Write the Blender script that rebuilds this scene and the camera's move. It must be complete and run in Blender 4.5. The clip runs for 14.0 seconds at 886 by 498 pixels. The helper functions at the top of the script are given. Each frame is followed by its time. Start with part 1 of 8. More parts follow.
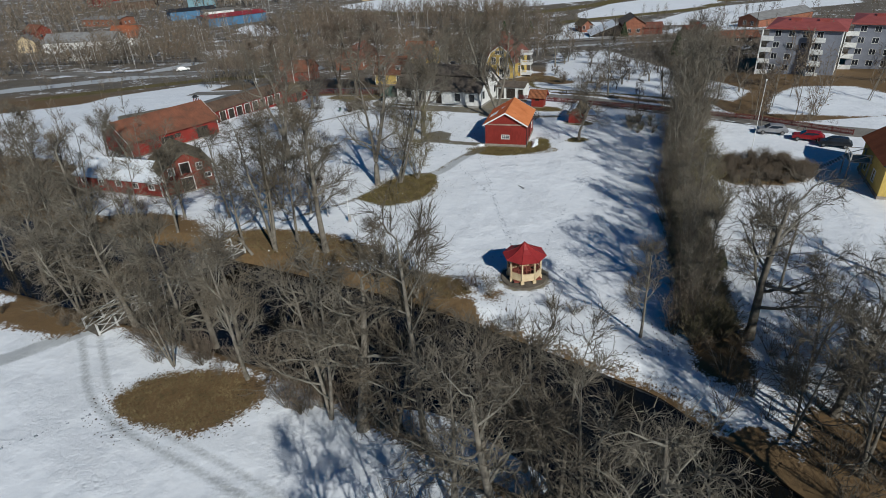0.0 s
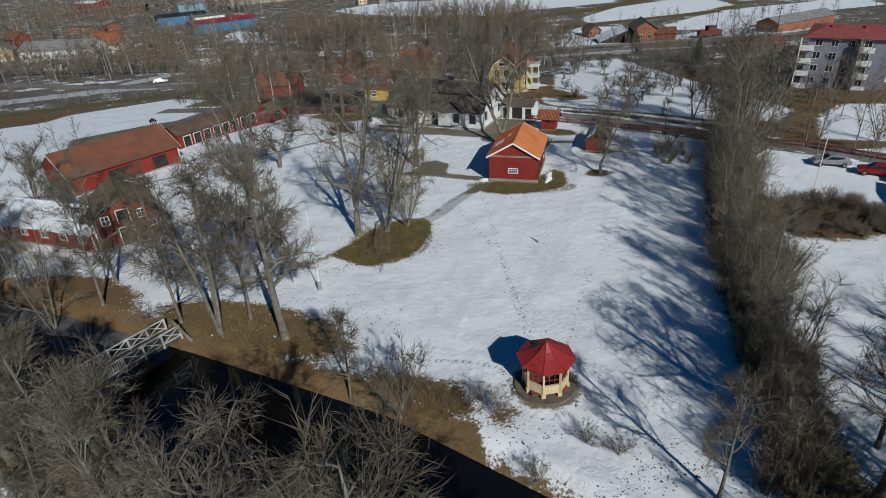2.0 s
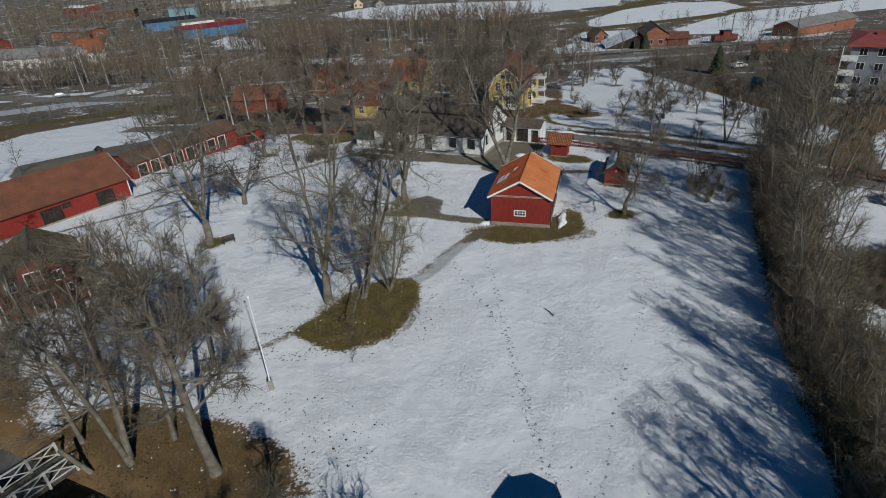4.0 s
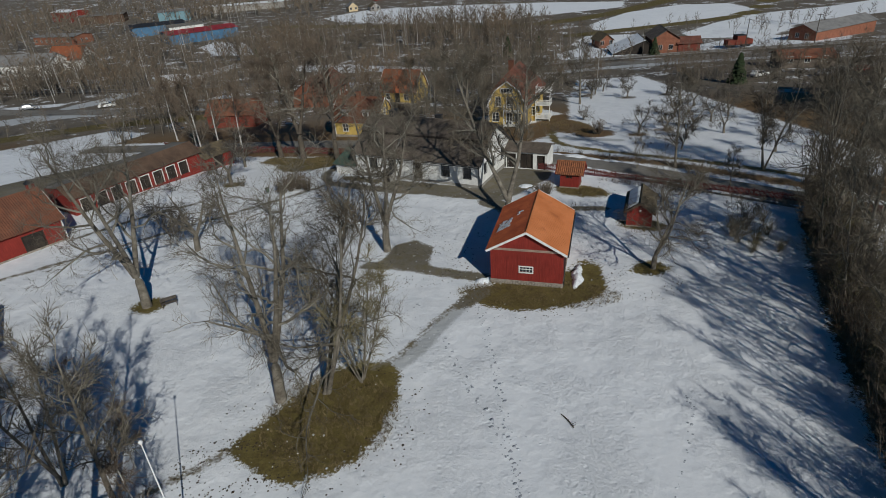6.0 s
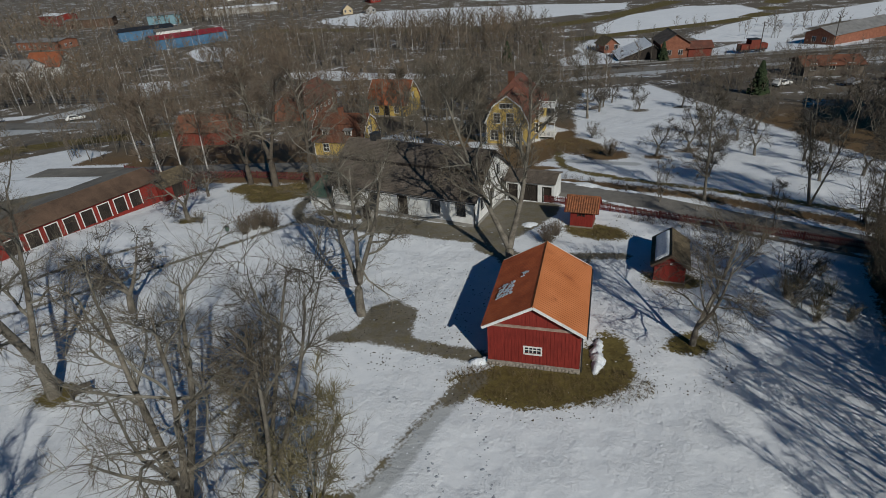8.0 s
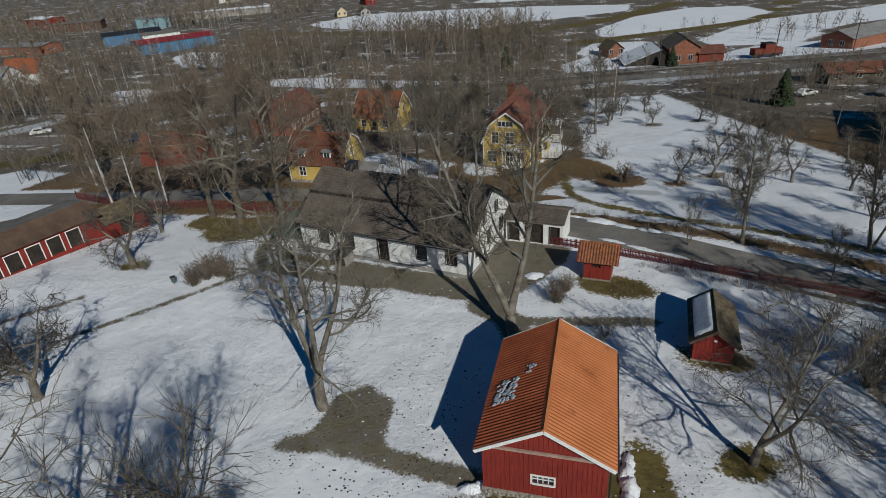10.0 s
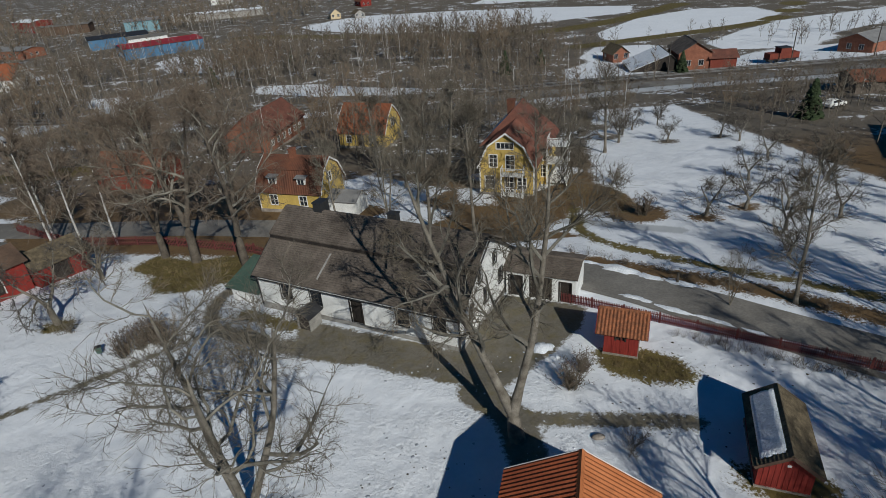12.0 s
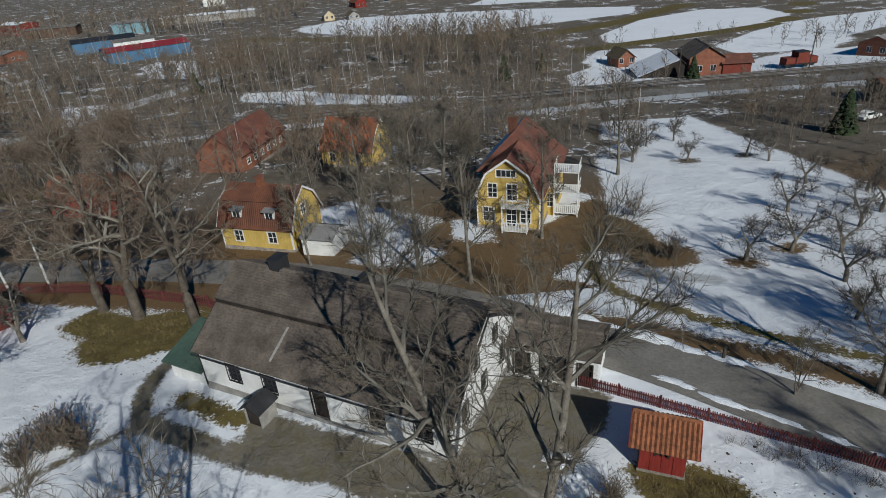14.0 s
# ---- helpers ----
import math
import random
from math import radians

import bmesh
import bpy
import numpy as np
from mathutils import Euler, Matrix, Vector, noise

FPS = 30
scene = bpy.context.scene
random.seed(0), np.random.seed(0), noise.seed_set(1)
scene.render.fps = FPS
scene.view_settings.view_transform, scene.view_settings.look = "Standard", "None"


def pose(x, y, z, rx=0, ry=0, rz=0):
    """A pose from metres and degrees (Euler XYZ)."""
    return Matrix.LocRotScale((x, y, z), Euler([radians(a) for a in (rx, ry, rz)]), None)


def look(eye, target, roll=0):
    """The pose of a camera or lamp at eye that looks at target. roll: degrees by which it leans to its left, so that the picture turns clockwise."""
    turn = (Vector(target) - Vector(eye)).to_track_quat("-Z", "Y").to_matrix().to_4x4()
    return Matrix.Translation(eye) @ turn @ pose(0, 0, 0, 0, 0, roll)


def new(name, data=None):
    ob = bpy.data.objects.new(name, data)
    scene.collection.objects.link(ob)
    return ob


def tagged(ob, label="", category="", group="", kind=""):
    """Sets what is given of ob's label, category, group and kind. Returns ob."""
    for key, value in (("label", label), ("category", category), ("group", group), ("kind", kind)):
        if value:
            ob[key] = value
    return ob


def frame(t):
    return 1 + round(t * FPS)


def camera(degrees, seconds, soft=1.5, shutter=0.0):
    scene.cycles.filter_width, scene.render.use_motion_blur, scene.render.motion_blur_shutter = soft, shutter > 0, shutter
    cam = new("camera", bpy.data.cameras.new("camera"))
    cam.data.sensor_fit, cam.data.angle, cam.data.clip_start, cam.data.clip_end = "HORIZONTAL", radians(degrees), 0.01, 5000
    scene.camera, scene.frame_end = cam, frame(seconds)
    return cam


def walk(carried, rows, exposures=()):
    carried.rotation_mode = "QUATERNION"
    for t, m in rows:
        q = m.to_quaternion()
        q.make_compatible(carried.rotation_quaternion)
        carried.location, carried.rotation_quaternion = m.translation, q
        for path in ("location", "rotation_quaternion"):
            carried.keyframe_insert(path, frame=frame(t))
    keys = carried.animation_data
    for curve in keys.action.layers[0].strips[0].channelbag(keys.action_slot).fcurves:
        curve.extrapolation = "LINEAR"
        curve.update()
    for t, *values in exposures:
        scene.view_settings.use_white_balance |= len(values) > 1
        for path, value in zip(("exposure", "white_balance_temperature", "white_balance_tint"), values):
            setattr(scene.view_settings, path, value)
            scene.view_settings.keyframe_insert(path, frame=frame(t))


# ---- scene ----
cam = camera(75.0, 14.0, 0.5)
# seconds, eye x, y, z, pitch, roll, yaw
ROWS = [
    (0.0, 0.000, 0.000, 29.999, -28.734, 2.861, -0.940),
    (0.5, 0.181, 4.193, 29.781, -28.679, 2.926, -0.947),
    (1.0, 0.382, 8.256, 29.568, -28.626, 2.989, -0.955),
    (1.5, 0.600, 12.196, 29.360, -28.575, 3.051, -0.965),
    (2.0, 0.835, 16.022, 29.157, -28.526, 3.111, -0.977),
    (2.5, 1.086, 19.739, 28.958, -28.478, 3.170, -0.990),
    (3.0, 1.350, 23.356, 28.763, -28.433, 3.228, -1.005),
    (3.5, 1.628, 26.879, 28.573, -28.390, 3.284, -1.022),
    (4.0, 1.916, 30.314, 28.386, -28.349, 3.339, -1.041),
    (4.5, 2.214, 33.667, 28.204, -28.310, 3.392, -1.061),
    (5.0, 2.522, 36.945, 28.026, -28.272, 3.444, -1.083),
    (5.5, 2.836, 40.152, 27.851, -28.237, 3.495, -1.106),
    (6.0, 3.156, 43.294, 27.679, -28.204, 3.544, -1.131),
    (6.5, 3.481, 46.376, 27.511, -28.173, 3.592, -1.158),
    (7.0, 3.808, 49.403, 27.347, -28.144, 3.638, -1.187),
    (7.5, 4.138, 52.378, 27.185, -28.117, 3.683, -1.217),
    (8.0, 4.468, 55.307, 27.026, -28.092, 3.727, -1.249),
    (8.5, 4.797, 58.192, 26.870, -28.069, 3.769, -1.282),
    (9.0, 5.124, 61.038, 26.717, -28.048, 3.810, -1.318),
    (9.5, 5.447, 63.847, 26.566, -28.029, 3.850, -1.354),
    (10.0, 5.765, 66.623, 26.417, -28.012, 3.888, -1.393),
    (10.5, 6.077, 69.369, 26.271, -27.996, 3.925, -1.433),
    (11.0, 6.382, 72.086, 26.127, -27.983, 3.960, -1.475),
    (11.5, 6.677, 74.778, 25.984, -27.972, 3.994, -1.519),
    (12.0, 6.962, 77.445, 25.843, -27.963, 4.027, -1.564),
    (12.5, 7.235, 80.090, 25.704, -27.956, 4.058, -1.611),
    (13.0, 7.495, 82.713, 25.567, -27.951, 4.088, -1.660),
    (13.5, 7.740, 85.316, 25.431, -27.948, 4.116, -1.710),
    (14.0, 7.970, 87.899, 25.296, -27.947, 4.143, -1.762),
]
EXPOSURES = [(0.0, -0.25, 6250, 6), (1.5, -0.29, 6250, 6), (3.0, -0.46, 6300, 6), (5.5, -0.64, 6400, 6), (7.5, -0.70, 6480, 6), (10.5, -0.54, 6400, 6), (12.0, -0.48, 6320, 6), (14.0, -0.38, 6230, 6)]
walk(cam, [(t, pose(x, y, z, 90 + pitch, roll, yaw)) for t, x, y, z, pitch, roll, yaw in ROWS], EXPOSURES)

# ---- world, sun, exposure ----
SUN_ELEVATION, SUN_X, SUN_Y = 31.0, 0.41, -0.91
world = bpy.data.worlds.new("world")
scene.world = world
world.use_nodes = True
wn = world.node_tree.nodes
sky = wn.new("ShaderNodeTexSky")
sky.sky_type = "NISHITA"
sky.sun_disc = False
sky.dust_density, sky.ozone_density = 0.0, 6.0
sky.sun_elevation = radians(SUN_ELEVATION)
sky.sun_rotation = math.atan2(SUN_X, SUN_Y)
clear = wn.new("ShaderNodeHueSaturation")
clear.inputs["Saturation"].default_value = 1.6
world.node_tree.links.new(sky.outputs[0], clear.inputs["Color"])
world.node_tree.links.new(clear.outputs[0], wn["Background"].inputs[0])
wn["Background"].inputs[1].default_value = 0.044
sun = new("sun", bpy.data.lights.new("sun", "SUN"))
sun.data.energy, sun.data.angle, sun.data.color = 5.0, radians(0.55), (1.0, 0.975, 0.925)
ce = math.cos(radians(SUN_ELEVATION))
sun.matrix_world = look((0, 0, 60), (-SUN_X * ce * 10, -SUN_Y * ce * 10, 60 - 10 * math.sin(radians(SUN_ELEVATION))))


# ---- materials ----
def mat(name, rough=0.8, metal=0.0):
    m = bpy.data.materials.new(name)
    m.use_nodes = True
    nt = m.node_tree
    b = nt.nodes["Principled BSDF"]
    b.inputs["Roughness"].default_value, b.inputs["Metallic"].default_value = rough, metal
    b.inputs["Specular IOR Level"].default_value = 0.3
    return m, nt, b


def node(nt, kind, **values):
    n = nt.nodes.new(kind)
    for key, value in values.items():
        n.inputs[key].default_value = value
    return n


def noise_of(nt, scale, detail=4.0, rough=0.6, vector=None, distortion=0.0):
    n = node(nt, "ShaderNodeTexNoise", Scale=scale, Detail=detail, Roughness=rough, Distortion=distortion)
    if vector is None:
        vector = nt.nodes.new("ShaderNodeTexCoord").outputs["Object"]
    nt.links.new(vector, n.inputs["Vector"])
    return n.outputs["Fac"]


def ramp(nt, fac, stops):
    r = nt.nodes.new("ShaderNodeValToRGB")
    el = r.color_ramp.elements
    while len(el) < len(stops):
        el.new(0.5)
    for e, (p, c) in zip(el, stops):
        e.position, e.color = p, (*c, 1)
    nt.links.new(fac, r.inputs[0])
    return r.outputs[0]


def mix(nt, fac, a, b, how="MIX"):
    n = nt.nodes.new("ShaderNodeMix")
    n.data_type, n.blend_type = "RGBA", how
    for socket, value in ((n.inputs[0], fac), (n.inputs[6], a), (n.inputs[7], b)):
        if isinstance(value, (float, int)):
            socket.default_value = value
        elif isinstance(value, tuple):
            socket.default_value = (*value, 1)
        else:
            nt.links.new(value, socket)
    return n.outputs[2]


def math_of(nt, op, a, b=None, c=None, clamp=False):
    n = nt.nodes.new("ShaderNodeMath")
    n.operation, n.use_clamp = op, clamp
    for socket, value in zip(n.inputs, (a, b, c)):
        if value is None:
            continue
        if isinstance(value, (float, int)):
            socket.default_value = value
        else:
            nt.links.new(value, socket)
    return n.outputs[0]


def bump(nt, b, height, strength=0.5, distance=0.05):
    n = nt.nodes.new("ShaderNodeBump")
    n.inputs["Strength"].default_value, n.inputs["Distance"].default_value = strength, distance
    nt.links.new(height, n.inputs["Height"])
    nt.links.new(n.outputs[0], b.inputs["Normal"])


def mottled(name, dark, light, scale=3.0, fine=40.0, rough=0.85, relief=0.3, depth=0.02, metal=0.0, random=0.0):
    """A surface with variation at two sizes; random: how far single pieces differ."""
    m, nt, b = mat(name, rough, metal)
    big, small = noise_of(nt, scale, 5.0), noise_of(nt, fine, 3.0)
    col = ramp(nt, big, [(0.32, dark), (0.68, light)])
    grey = ramp(nt, small, [(0.3, (0.72, 0.72, 0.72)), (0.7, (1.12, 1.12, 1.12))])
    col = mix(nt, 0.8, col, grey, "MULTIPLY")
    if random:
        info = nt.nodes.new("ShaderNodeObjectInfo")
        col = mix(nt, 1.0, col, ramp(nt, info.outputs["Random"], [(0.0, (1 - random,) * 3), (1.0, (1 + random * 0.4,) * 3)]), "MULTIPLY")
    nt.links.new(col, b.inputs["Base Color"])
    bump(nt, b, small, relief, depth)
    return m


def boarded(name, dark, light, pitch=0.2, axis="X", rough=0.85):
    """Painted vertical boarding: colour wears along the boards."""
    m, nt, b = mat(name, rough)
    co = nt.nodes.new("ShaderNodeTexCoord").outputs["Object"]
    stretch = node(nt, "ShaderNodeMapping", Scale=(3.0, 3.0, 0.25))
    nt.links.new(co, stretch.inputs["Vector"])
    streak = noise_of(nt, 4.0, 4.0, 0.6, stretch.outputs[0])
    big = noise_of(nt, 0.6, 4.0)
    col = ramp(nt, streak, [(0.3, dark), (0.7, light)])
    col = mix(nt, 0.7, col, ramp(nt, big, [(0.3, (0.75, 0.75, 0.75)), (0.7, (1.1, 1.1, 1.1))]), "MULTIPLY")
    nt.links.new(col, b.inputs["Base Color"])
    bump(nt, b, streak, 0.3, 0.01)
    return m


M_RED = boarded("falu_red_boards", (0.16, 0.018, 0.014), (0.26, 0.032, 0.022))
M_RED_OLD = boarded("weathered_red_boards", (0.13, 0.030, 0.020), (0.24, 0.055, 0.035))
M_WHITE = mottled("white_paint", (0.66, 0.65, 0.62), (0.80, 0.79, 0.76), 2.0, 30.0, 0.6, 0.15, 0.005)
M_CREAM = mottled("cream_paint", (0.52, 0.40, 0.24), (0.66, 0.53, 0.34), 2.0, 30.0, 0.7, 0.15, 0.005)
M_YELLOW = boarded("yellow_boards", (0.46, 0.31, 0.075), (0.60, 0.43, 0.13))
M_PLASTER = mottled("white_plaster", (0.62, 0.61, 0.58), (0.80, 0.79, 0.76), 0.8, 12.0, 0.9, 0.25, 0.01)
M_PINKROOF = mottled("faded_red_sheet_roof", (0.27, 0.066, 0.056), (0.37, 0.098, 0.082), 0.5, 6.0, 0.6)
# render of the flats' shaded fronts, the blue shade put into the colour
M_SHADEWALL = mottled("shaded_blue_grey_render", (0.17, 0.18, 0.21), (0.25, 0.26, 0.30), 0.4, 6.0, 0.9)
M_STONE = mottled("field_stone", (0.20, 0.17, 0.14), (0.38, 0.33, 0.28), 2.0, 14.0, 0.9, 0.6, 0.05)
M_CONCRETE = mottled("concrete_and_shaded_plaster", (0.20, 0.19, 0.17), (0.34, 0.32, 0.29), 1.2, 16.0, 0.9, 0.4, 0.02)
M_TILE = mottled("orange_clay_tile", (0.23, 0.073, 0.034), (0.34, 0.112, 0.050), 0.7, 9.0, 0.8, 0.3, 0.01, 0, 0.25)
M_TILE_OLD = mottled("old_clay_tile", (0.12, 0.053, 0.034), (0.22, 0.085, 0.048), 0.6, 6.0, 0.9, 0.4, 0.02, 0, 0.3)
M_TILE_RED = mottled("red_clay_tile", (0.11, 0.046, 0.034), (0.20, 0.078, 0.052), 0.5, 6.0, 0.9, 0.4, 0.02)
def shingled(name, dark, light):
    """Weathered wooden shingles: courses that differ along the slope, single shingles darker or paler."""
    m, nt, b = mat(name, 0.9)
    co = nt.nodes.new("ShaderNodeTexCoord").outputs["Object"]
    rows = node(nt, "ShaderNodeMapping", Scale=(7.0, 4.5, 7.0))
    nt.links.new(co, rows.inputs["Vector"])
    course = noise_of(nt, 1.0, 3.0, 0.7, rows.outputs[0])
    col = ramp(nt, noise_of(nt, 0.7, 5.0), [(0.32, dark), (0.68, light)])
    col = mix(nt, 1.0, col, ramp(nt, course, [(0.32, (0.72, 0.72, 0.72)), (0.52, (1.0, 1.0, 1.0)), (0.7, (1.2, 1.19, 1.18))]), "MULTIPLY")
    nt.links.new(col, b.inputs["Base Color"])
    bump(nt, b, course, 0.9, 0.05)
    return m


M_SHINGLE = shingled("grey_wood_shingle", (0.088, 0.070, 0.056), (0.180, 0.147, 0.120))
M_REDROOF = mottled("red_sheet_roof", (0.25, 0.022, 0.024), (0.34, 0.038, 0.036), 0.8, 10.0, 0.5, 0.1, 0.005)
M_MOSSROOF = mottled("mossy_board_roof", (0.07, 0.055, 0.035), (0.19, 0.148, 0.092), 2.2, 9.0, 0.95, 0.9, 0.06)
M_GREYROOF = mottled("grey_sheet_roof", (0.17, 0.165, 0.16), (0.27, 0.26, 0.25), 0.5, 6.0, 0.7)
M_SLABROOF = mottled("grey_felt_roof", (0.12, 0.112, 0.10), (0.21, 0.195, 0.175), 0.4, 6.0, 0.95)
M_BROWNROOF = mottled("dark_brown_tile", (0.075, 0.048, 0.034), (0.14, 0.088, 0.06), 0.6, 8.0, 0.9, 0.4, 0.02)
M_GREENROOF = mottled("green_sheet_roof", (0.05, 0.085, 0.065), (0.085, 0.13, 0.10), 0.5, 6.0, 0.6)
M_BLACK = mottled("black_sheet_metal", (0.018, 0.018, 0.02), (0.04, 0.04, 0.042), 1.0, 12.0, 0.6)
M_DARKDOOR = mottled("dark_door_boards", (0.018, 0.014, 0.012), (0.045, 0.035, 0.028), 1.0, 12.0, 0.8)
M_GREYWOOD = mottled("grey_weathered_wood", (0.22, 0.20, 0.18), (0.42, 0.40, 0.37), 1.5, 20.0, 0.9)
M_FENCE = boarded("dark_red_pickets", (0.10, 0.028, 0.026), (0.17, 0.05, 0.045))
M_BARK = mottled("grey_brown_bark", (0.095, 0.080, 0.062), (0.25, 0.222, 0.182), 1.6, 14.0, 0.95, 0.7, 0.03)
def twiggy(name, dark, light):
    """Bare twigs, greyer or browner from tree to tree and over stands of trees."""
    m, nt, b = mat(name, 0.95)
    col = ramp(nt, noise_of(nt, 0.5, 5.0), [(0.32, dark), (0.68, light)])
    hue = ramp(nt, noise_of(nt, 0.045, 2.0), [(0.3, (1.12, 0.98, 0.82)), (0.5, (1.0, 1.0, 1.0)), (0.7, (0.8, 0.82, 0.84))])
    col = mix(nt, 1.0, col, hue, "MULTIPLY")
    info = nt.nodes.new("ShaderNodeObjectInfo")
    col = mix(nt, 1.0, col, ramp(nt, info.outputs["Random"], [(0.0, (0.72, 0.68, 0.62)), (0.5, (1.0, 0.97, 0.93)), (1.0, (1.15, 1.15, 1.12))]), "MULTIPLY")
    nt.links.new(col, b.inputs["Base Color"])
    return m


M_TWIG = twiggy("brown_grey_twigs", (0.070, 0.061, 0.048), (0.190, 0.168, 0.136))
M_TWIG_FAR = twiggy("brown_far_twigs", (0.080, 0.061, 0.047), (0.195, 0.158, 0.123))
M_TWIG_OLIVE = mottled("olive_brown_twigs", (0.115, 0.097, 0.052), (0.25, 0.212, 0.120), 0.5, 6.0, 0.95, 0.0)
M_TWIG_DARK = mottled("dark_fruit_twigs", (0.048, 0.040, 0.034), (0.115, 0.098, 0.082), 0.5, 6.0, 0.95, 0.0)
M_LIMB = mottled("lichened_grey_limbs", (0.100, 0.090, 0.070), (0.280, 0.256, 0.212), 0.8, 9.0, 0.95, 0.3, 0.02, 0, 0.3)
M_TWIG_RED = mottled("reddish_twigs", (0.098, 0.074, 0.056), (0.205, 0.156, 0.114), 0.5, 6.0, 0.95, 0.0)
M_BIRCH = mottled("birch_bark", (0.30, 0.28, 0.26), (0.66, 0.64, 0.61), 2.5, 9.0, 0.8, 0.3, 0.01)
M_NEEDLE = mottled("spruce_needles", (0.022, 0.034, 0.015), (0.055, 0.078, 0.034), 0.7, 8.0, 0.9)
M_SNOWROOF = mottled("snow_on_roof", (0.70, 0.73, 0.78), (0.86, 0.88, 0.90), 1.5, 9.0, 0.7, 1.0, 0.08)
M_GLASS, _nt, _b = mat("dark_window_glass", 0.08)
_b.inputs["Base Color"].default_value = (0.02, 0.024, 0.03, 1)
_b.inputs["Specular IOR Level"].default_value = 0.6
M_CHROME, _nt, _b = mat("white_metal_pole", 0.4)
_b.inputs["Base Color"].default_value = (0.75, 0.75, 0.74, 1)
M_BRICK = mottled("orange_brick", (0.20, 0.078, 0.048), (0.31, 0.125, 0.075), 1.0, 8.0, 0.9)
M_BLUE = mottled("blue_sheet_wall", (0.055, 0.13, 0.23), (0.08, 0.18, 0.29), 0.3, 4.0, 0.6)
M_TURQ = mottled("turquoise_sheet", (0.14, 0.25, 0.29), (0.20, 0.32, 0.36), 0.3, 4.0, 0.6)
M_ICE = mottled("grey_rotten_ice", (0.055, 0.053, 0.051), (0.15, 0.146, 0.142), 0.5, 5.0, 0.5, 0.2, 0.01)
M_STRAW = mottled("dead_straw_grass", (0.10, 0.075, 0.035), (0.24, 0.18, 0.09), 0.6, 8.0, 0.95, 0.0)
M_CARRED = mottled("red_car_paint", (0.22, 0.012, 0.015), (0.25, 0.016, 0.018), 0.5, 2.0, 0.25, 0.0)
M_CARGREY = mottled("silver_car_paint", (0.22, 0.22, 0.23), (0.25, 0.25, 0.26), 0.5, 2.0, 0.3, 0.0)
M_CARDARK = mottled("dark_car_paint", (0.02, 0.022, 0.026), (0.03, 0.032, 0.036), 0.5, 2.0, 0.25, 0.0)
M_TYRE = mottled("black_rubber", (0.012, 0.012, 0.012), (0.02, 0.02, 0.02), 2.0, 20.0, 0.9)
M_STEEL = mottled("worn_steel", (0.25, 0.24, 0.23), (0.40, 0.39, 0.38), 1.0, 12.0, 0.45, 0.1, 0.002, 0.8)
M_BALLAST = mottled("brown_rail_ballast", (0.085, 0.070, 0.058), (0.155, 0.13, 0.11), 0.4, 8.0, 0.95, 0.5, 0.04)
M_LITTER = mottled("dark_leaf_litter", (0.035, 0.026, 0.018), (0.10, 0.075, 0.05), 1.0, 10.0, 0.95)


# ---- building helpers ----
def part(name, bm, material, parent=None, label="", m=None, smooth=False):
    """Links a bmesh (or a ready mesh) as one mesh object under a thing or a part."""
    if isinstance(bm, bmesh.types.BMesh):
        me = bpy.data.meshes.new(name)
        bm.normal_update()
        bm.to_mesh(me)
        bm.free()
    else:
        me = bm
    if material is not None and not me.materials:
        me.materials.append(material)
    if smooth:
        for p in me.polygons:
            p.use_smooth = True
    ob = new(name, me)
    if parent is not None:
        ob.parent = parent
    if m is not None:
        ob.matrix_local = m
    if label:
        ob["label"] = label
    return ob


def thing(name, m, label, category, group="", kind=""):
    ob = new(name)
    ob.empty_display_size = 0.5
    ob.matrix_world = m
    return tagged(ob, label, category, group, kind)


def box(bm, x0, x1, y0, y1, z0, z1):
    v = [bm.verts.new((x, y, z)) for z in (z0, z1) for y in (y0, y1) for x in (x0, x1)]
    for f in ((0, 2, 3, 1), (4, 5, 7, 6), (0, 1, 5, 4), (2, 6, 7, 3), (0, 4, 6, 2), (1, 3, 7, 5)):
        bm.faces.new([v[i] for i in f])
    return bm


def hexa(bm, a, b):
    """A solid between two quads a and b of four points each."""
    va, vb = [bm.verts.new(p) for p in a], [bm.verts.new(p) for p in b]
    bm.faces.new(va[::-1])
    bm.faces.new(vb)
    for i in range(4):
        j = (i + 1) % 4
        bm.faces.new((va[i], va[j], vb[j], vb[i]))


def beam(bm, p, q, w, h, up=(0, 0, 1)):
    """A straight bar from p to q, w wide and h high."""
    p, q = Vector(p), Vector(q)
    d = (q - p).normalized()
    side = d.cross(Vector(up))
    side = (side if side.length > 1e-4 else Vector((1, 0, 0))).normalized() * w / 2
    top = side.normalized().cross(d).normalized() * h / 2
    hexa(bm, [p - side - top, p + side - top, p + side + top, p - side + top], [q - side - top, q + side - top, q + side + top, q - side + top])
    return bm


def rod(bm, p, q, r0, r1, n=8):
    p, q = Vector(p), Vector(q)
    d = (q - p).normalized()
    a = d.orthogonal().normalized()
    b = d.cross(a)
    rings = [[bm.verts.new(c + (a * math.cos(t) + b * math.sin(t)) * r) for t in [2 * math.pi * i / n for i in range(n)]] for c, r in ((p, r0), (q, r1))]
    for i in range(n):
        j = (i + 1) % n
        bm.faces.new((rings[0][i], rings[0][j], rings[1][j], rings[1][i]))
    bm.faces.new(rings[0][::-1])
    bm.faces.new(rings[1])
    return bm


def top_at(profile, x):
    for (xa, za), (xb, zb) in zip(profile, profile[1:]):
        if xa - 1e-6 <= x <= xb + 1e-6:
            return za + (zb - za) * (x - xa) / max(xb - xa, 1e-6)
    return profile[-1][1]


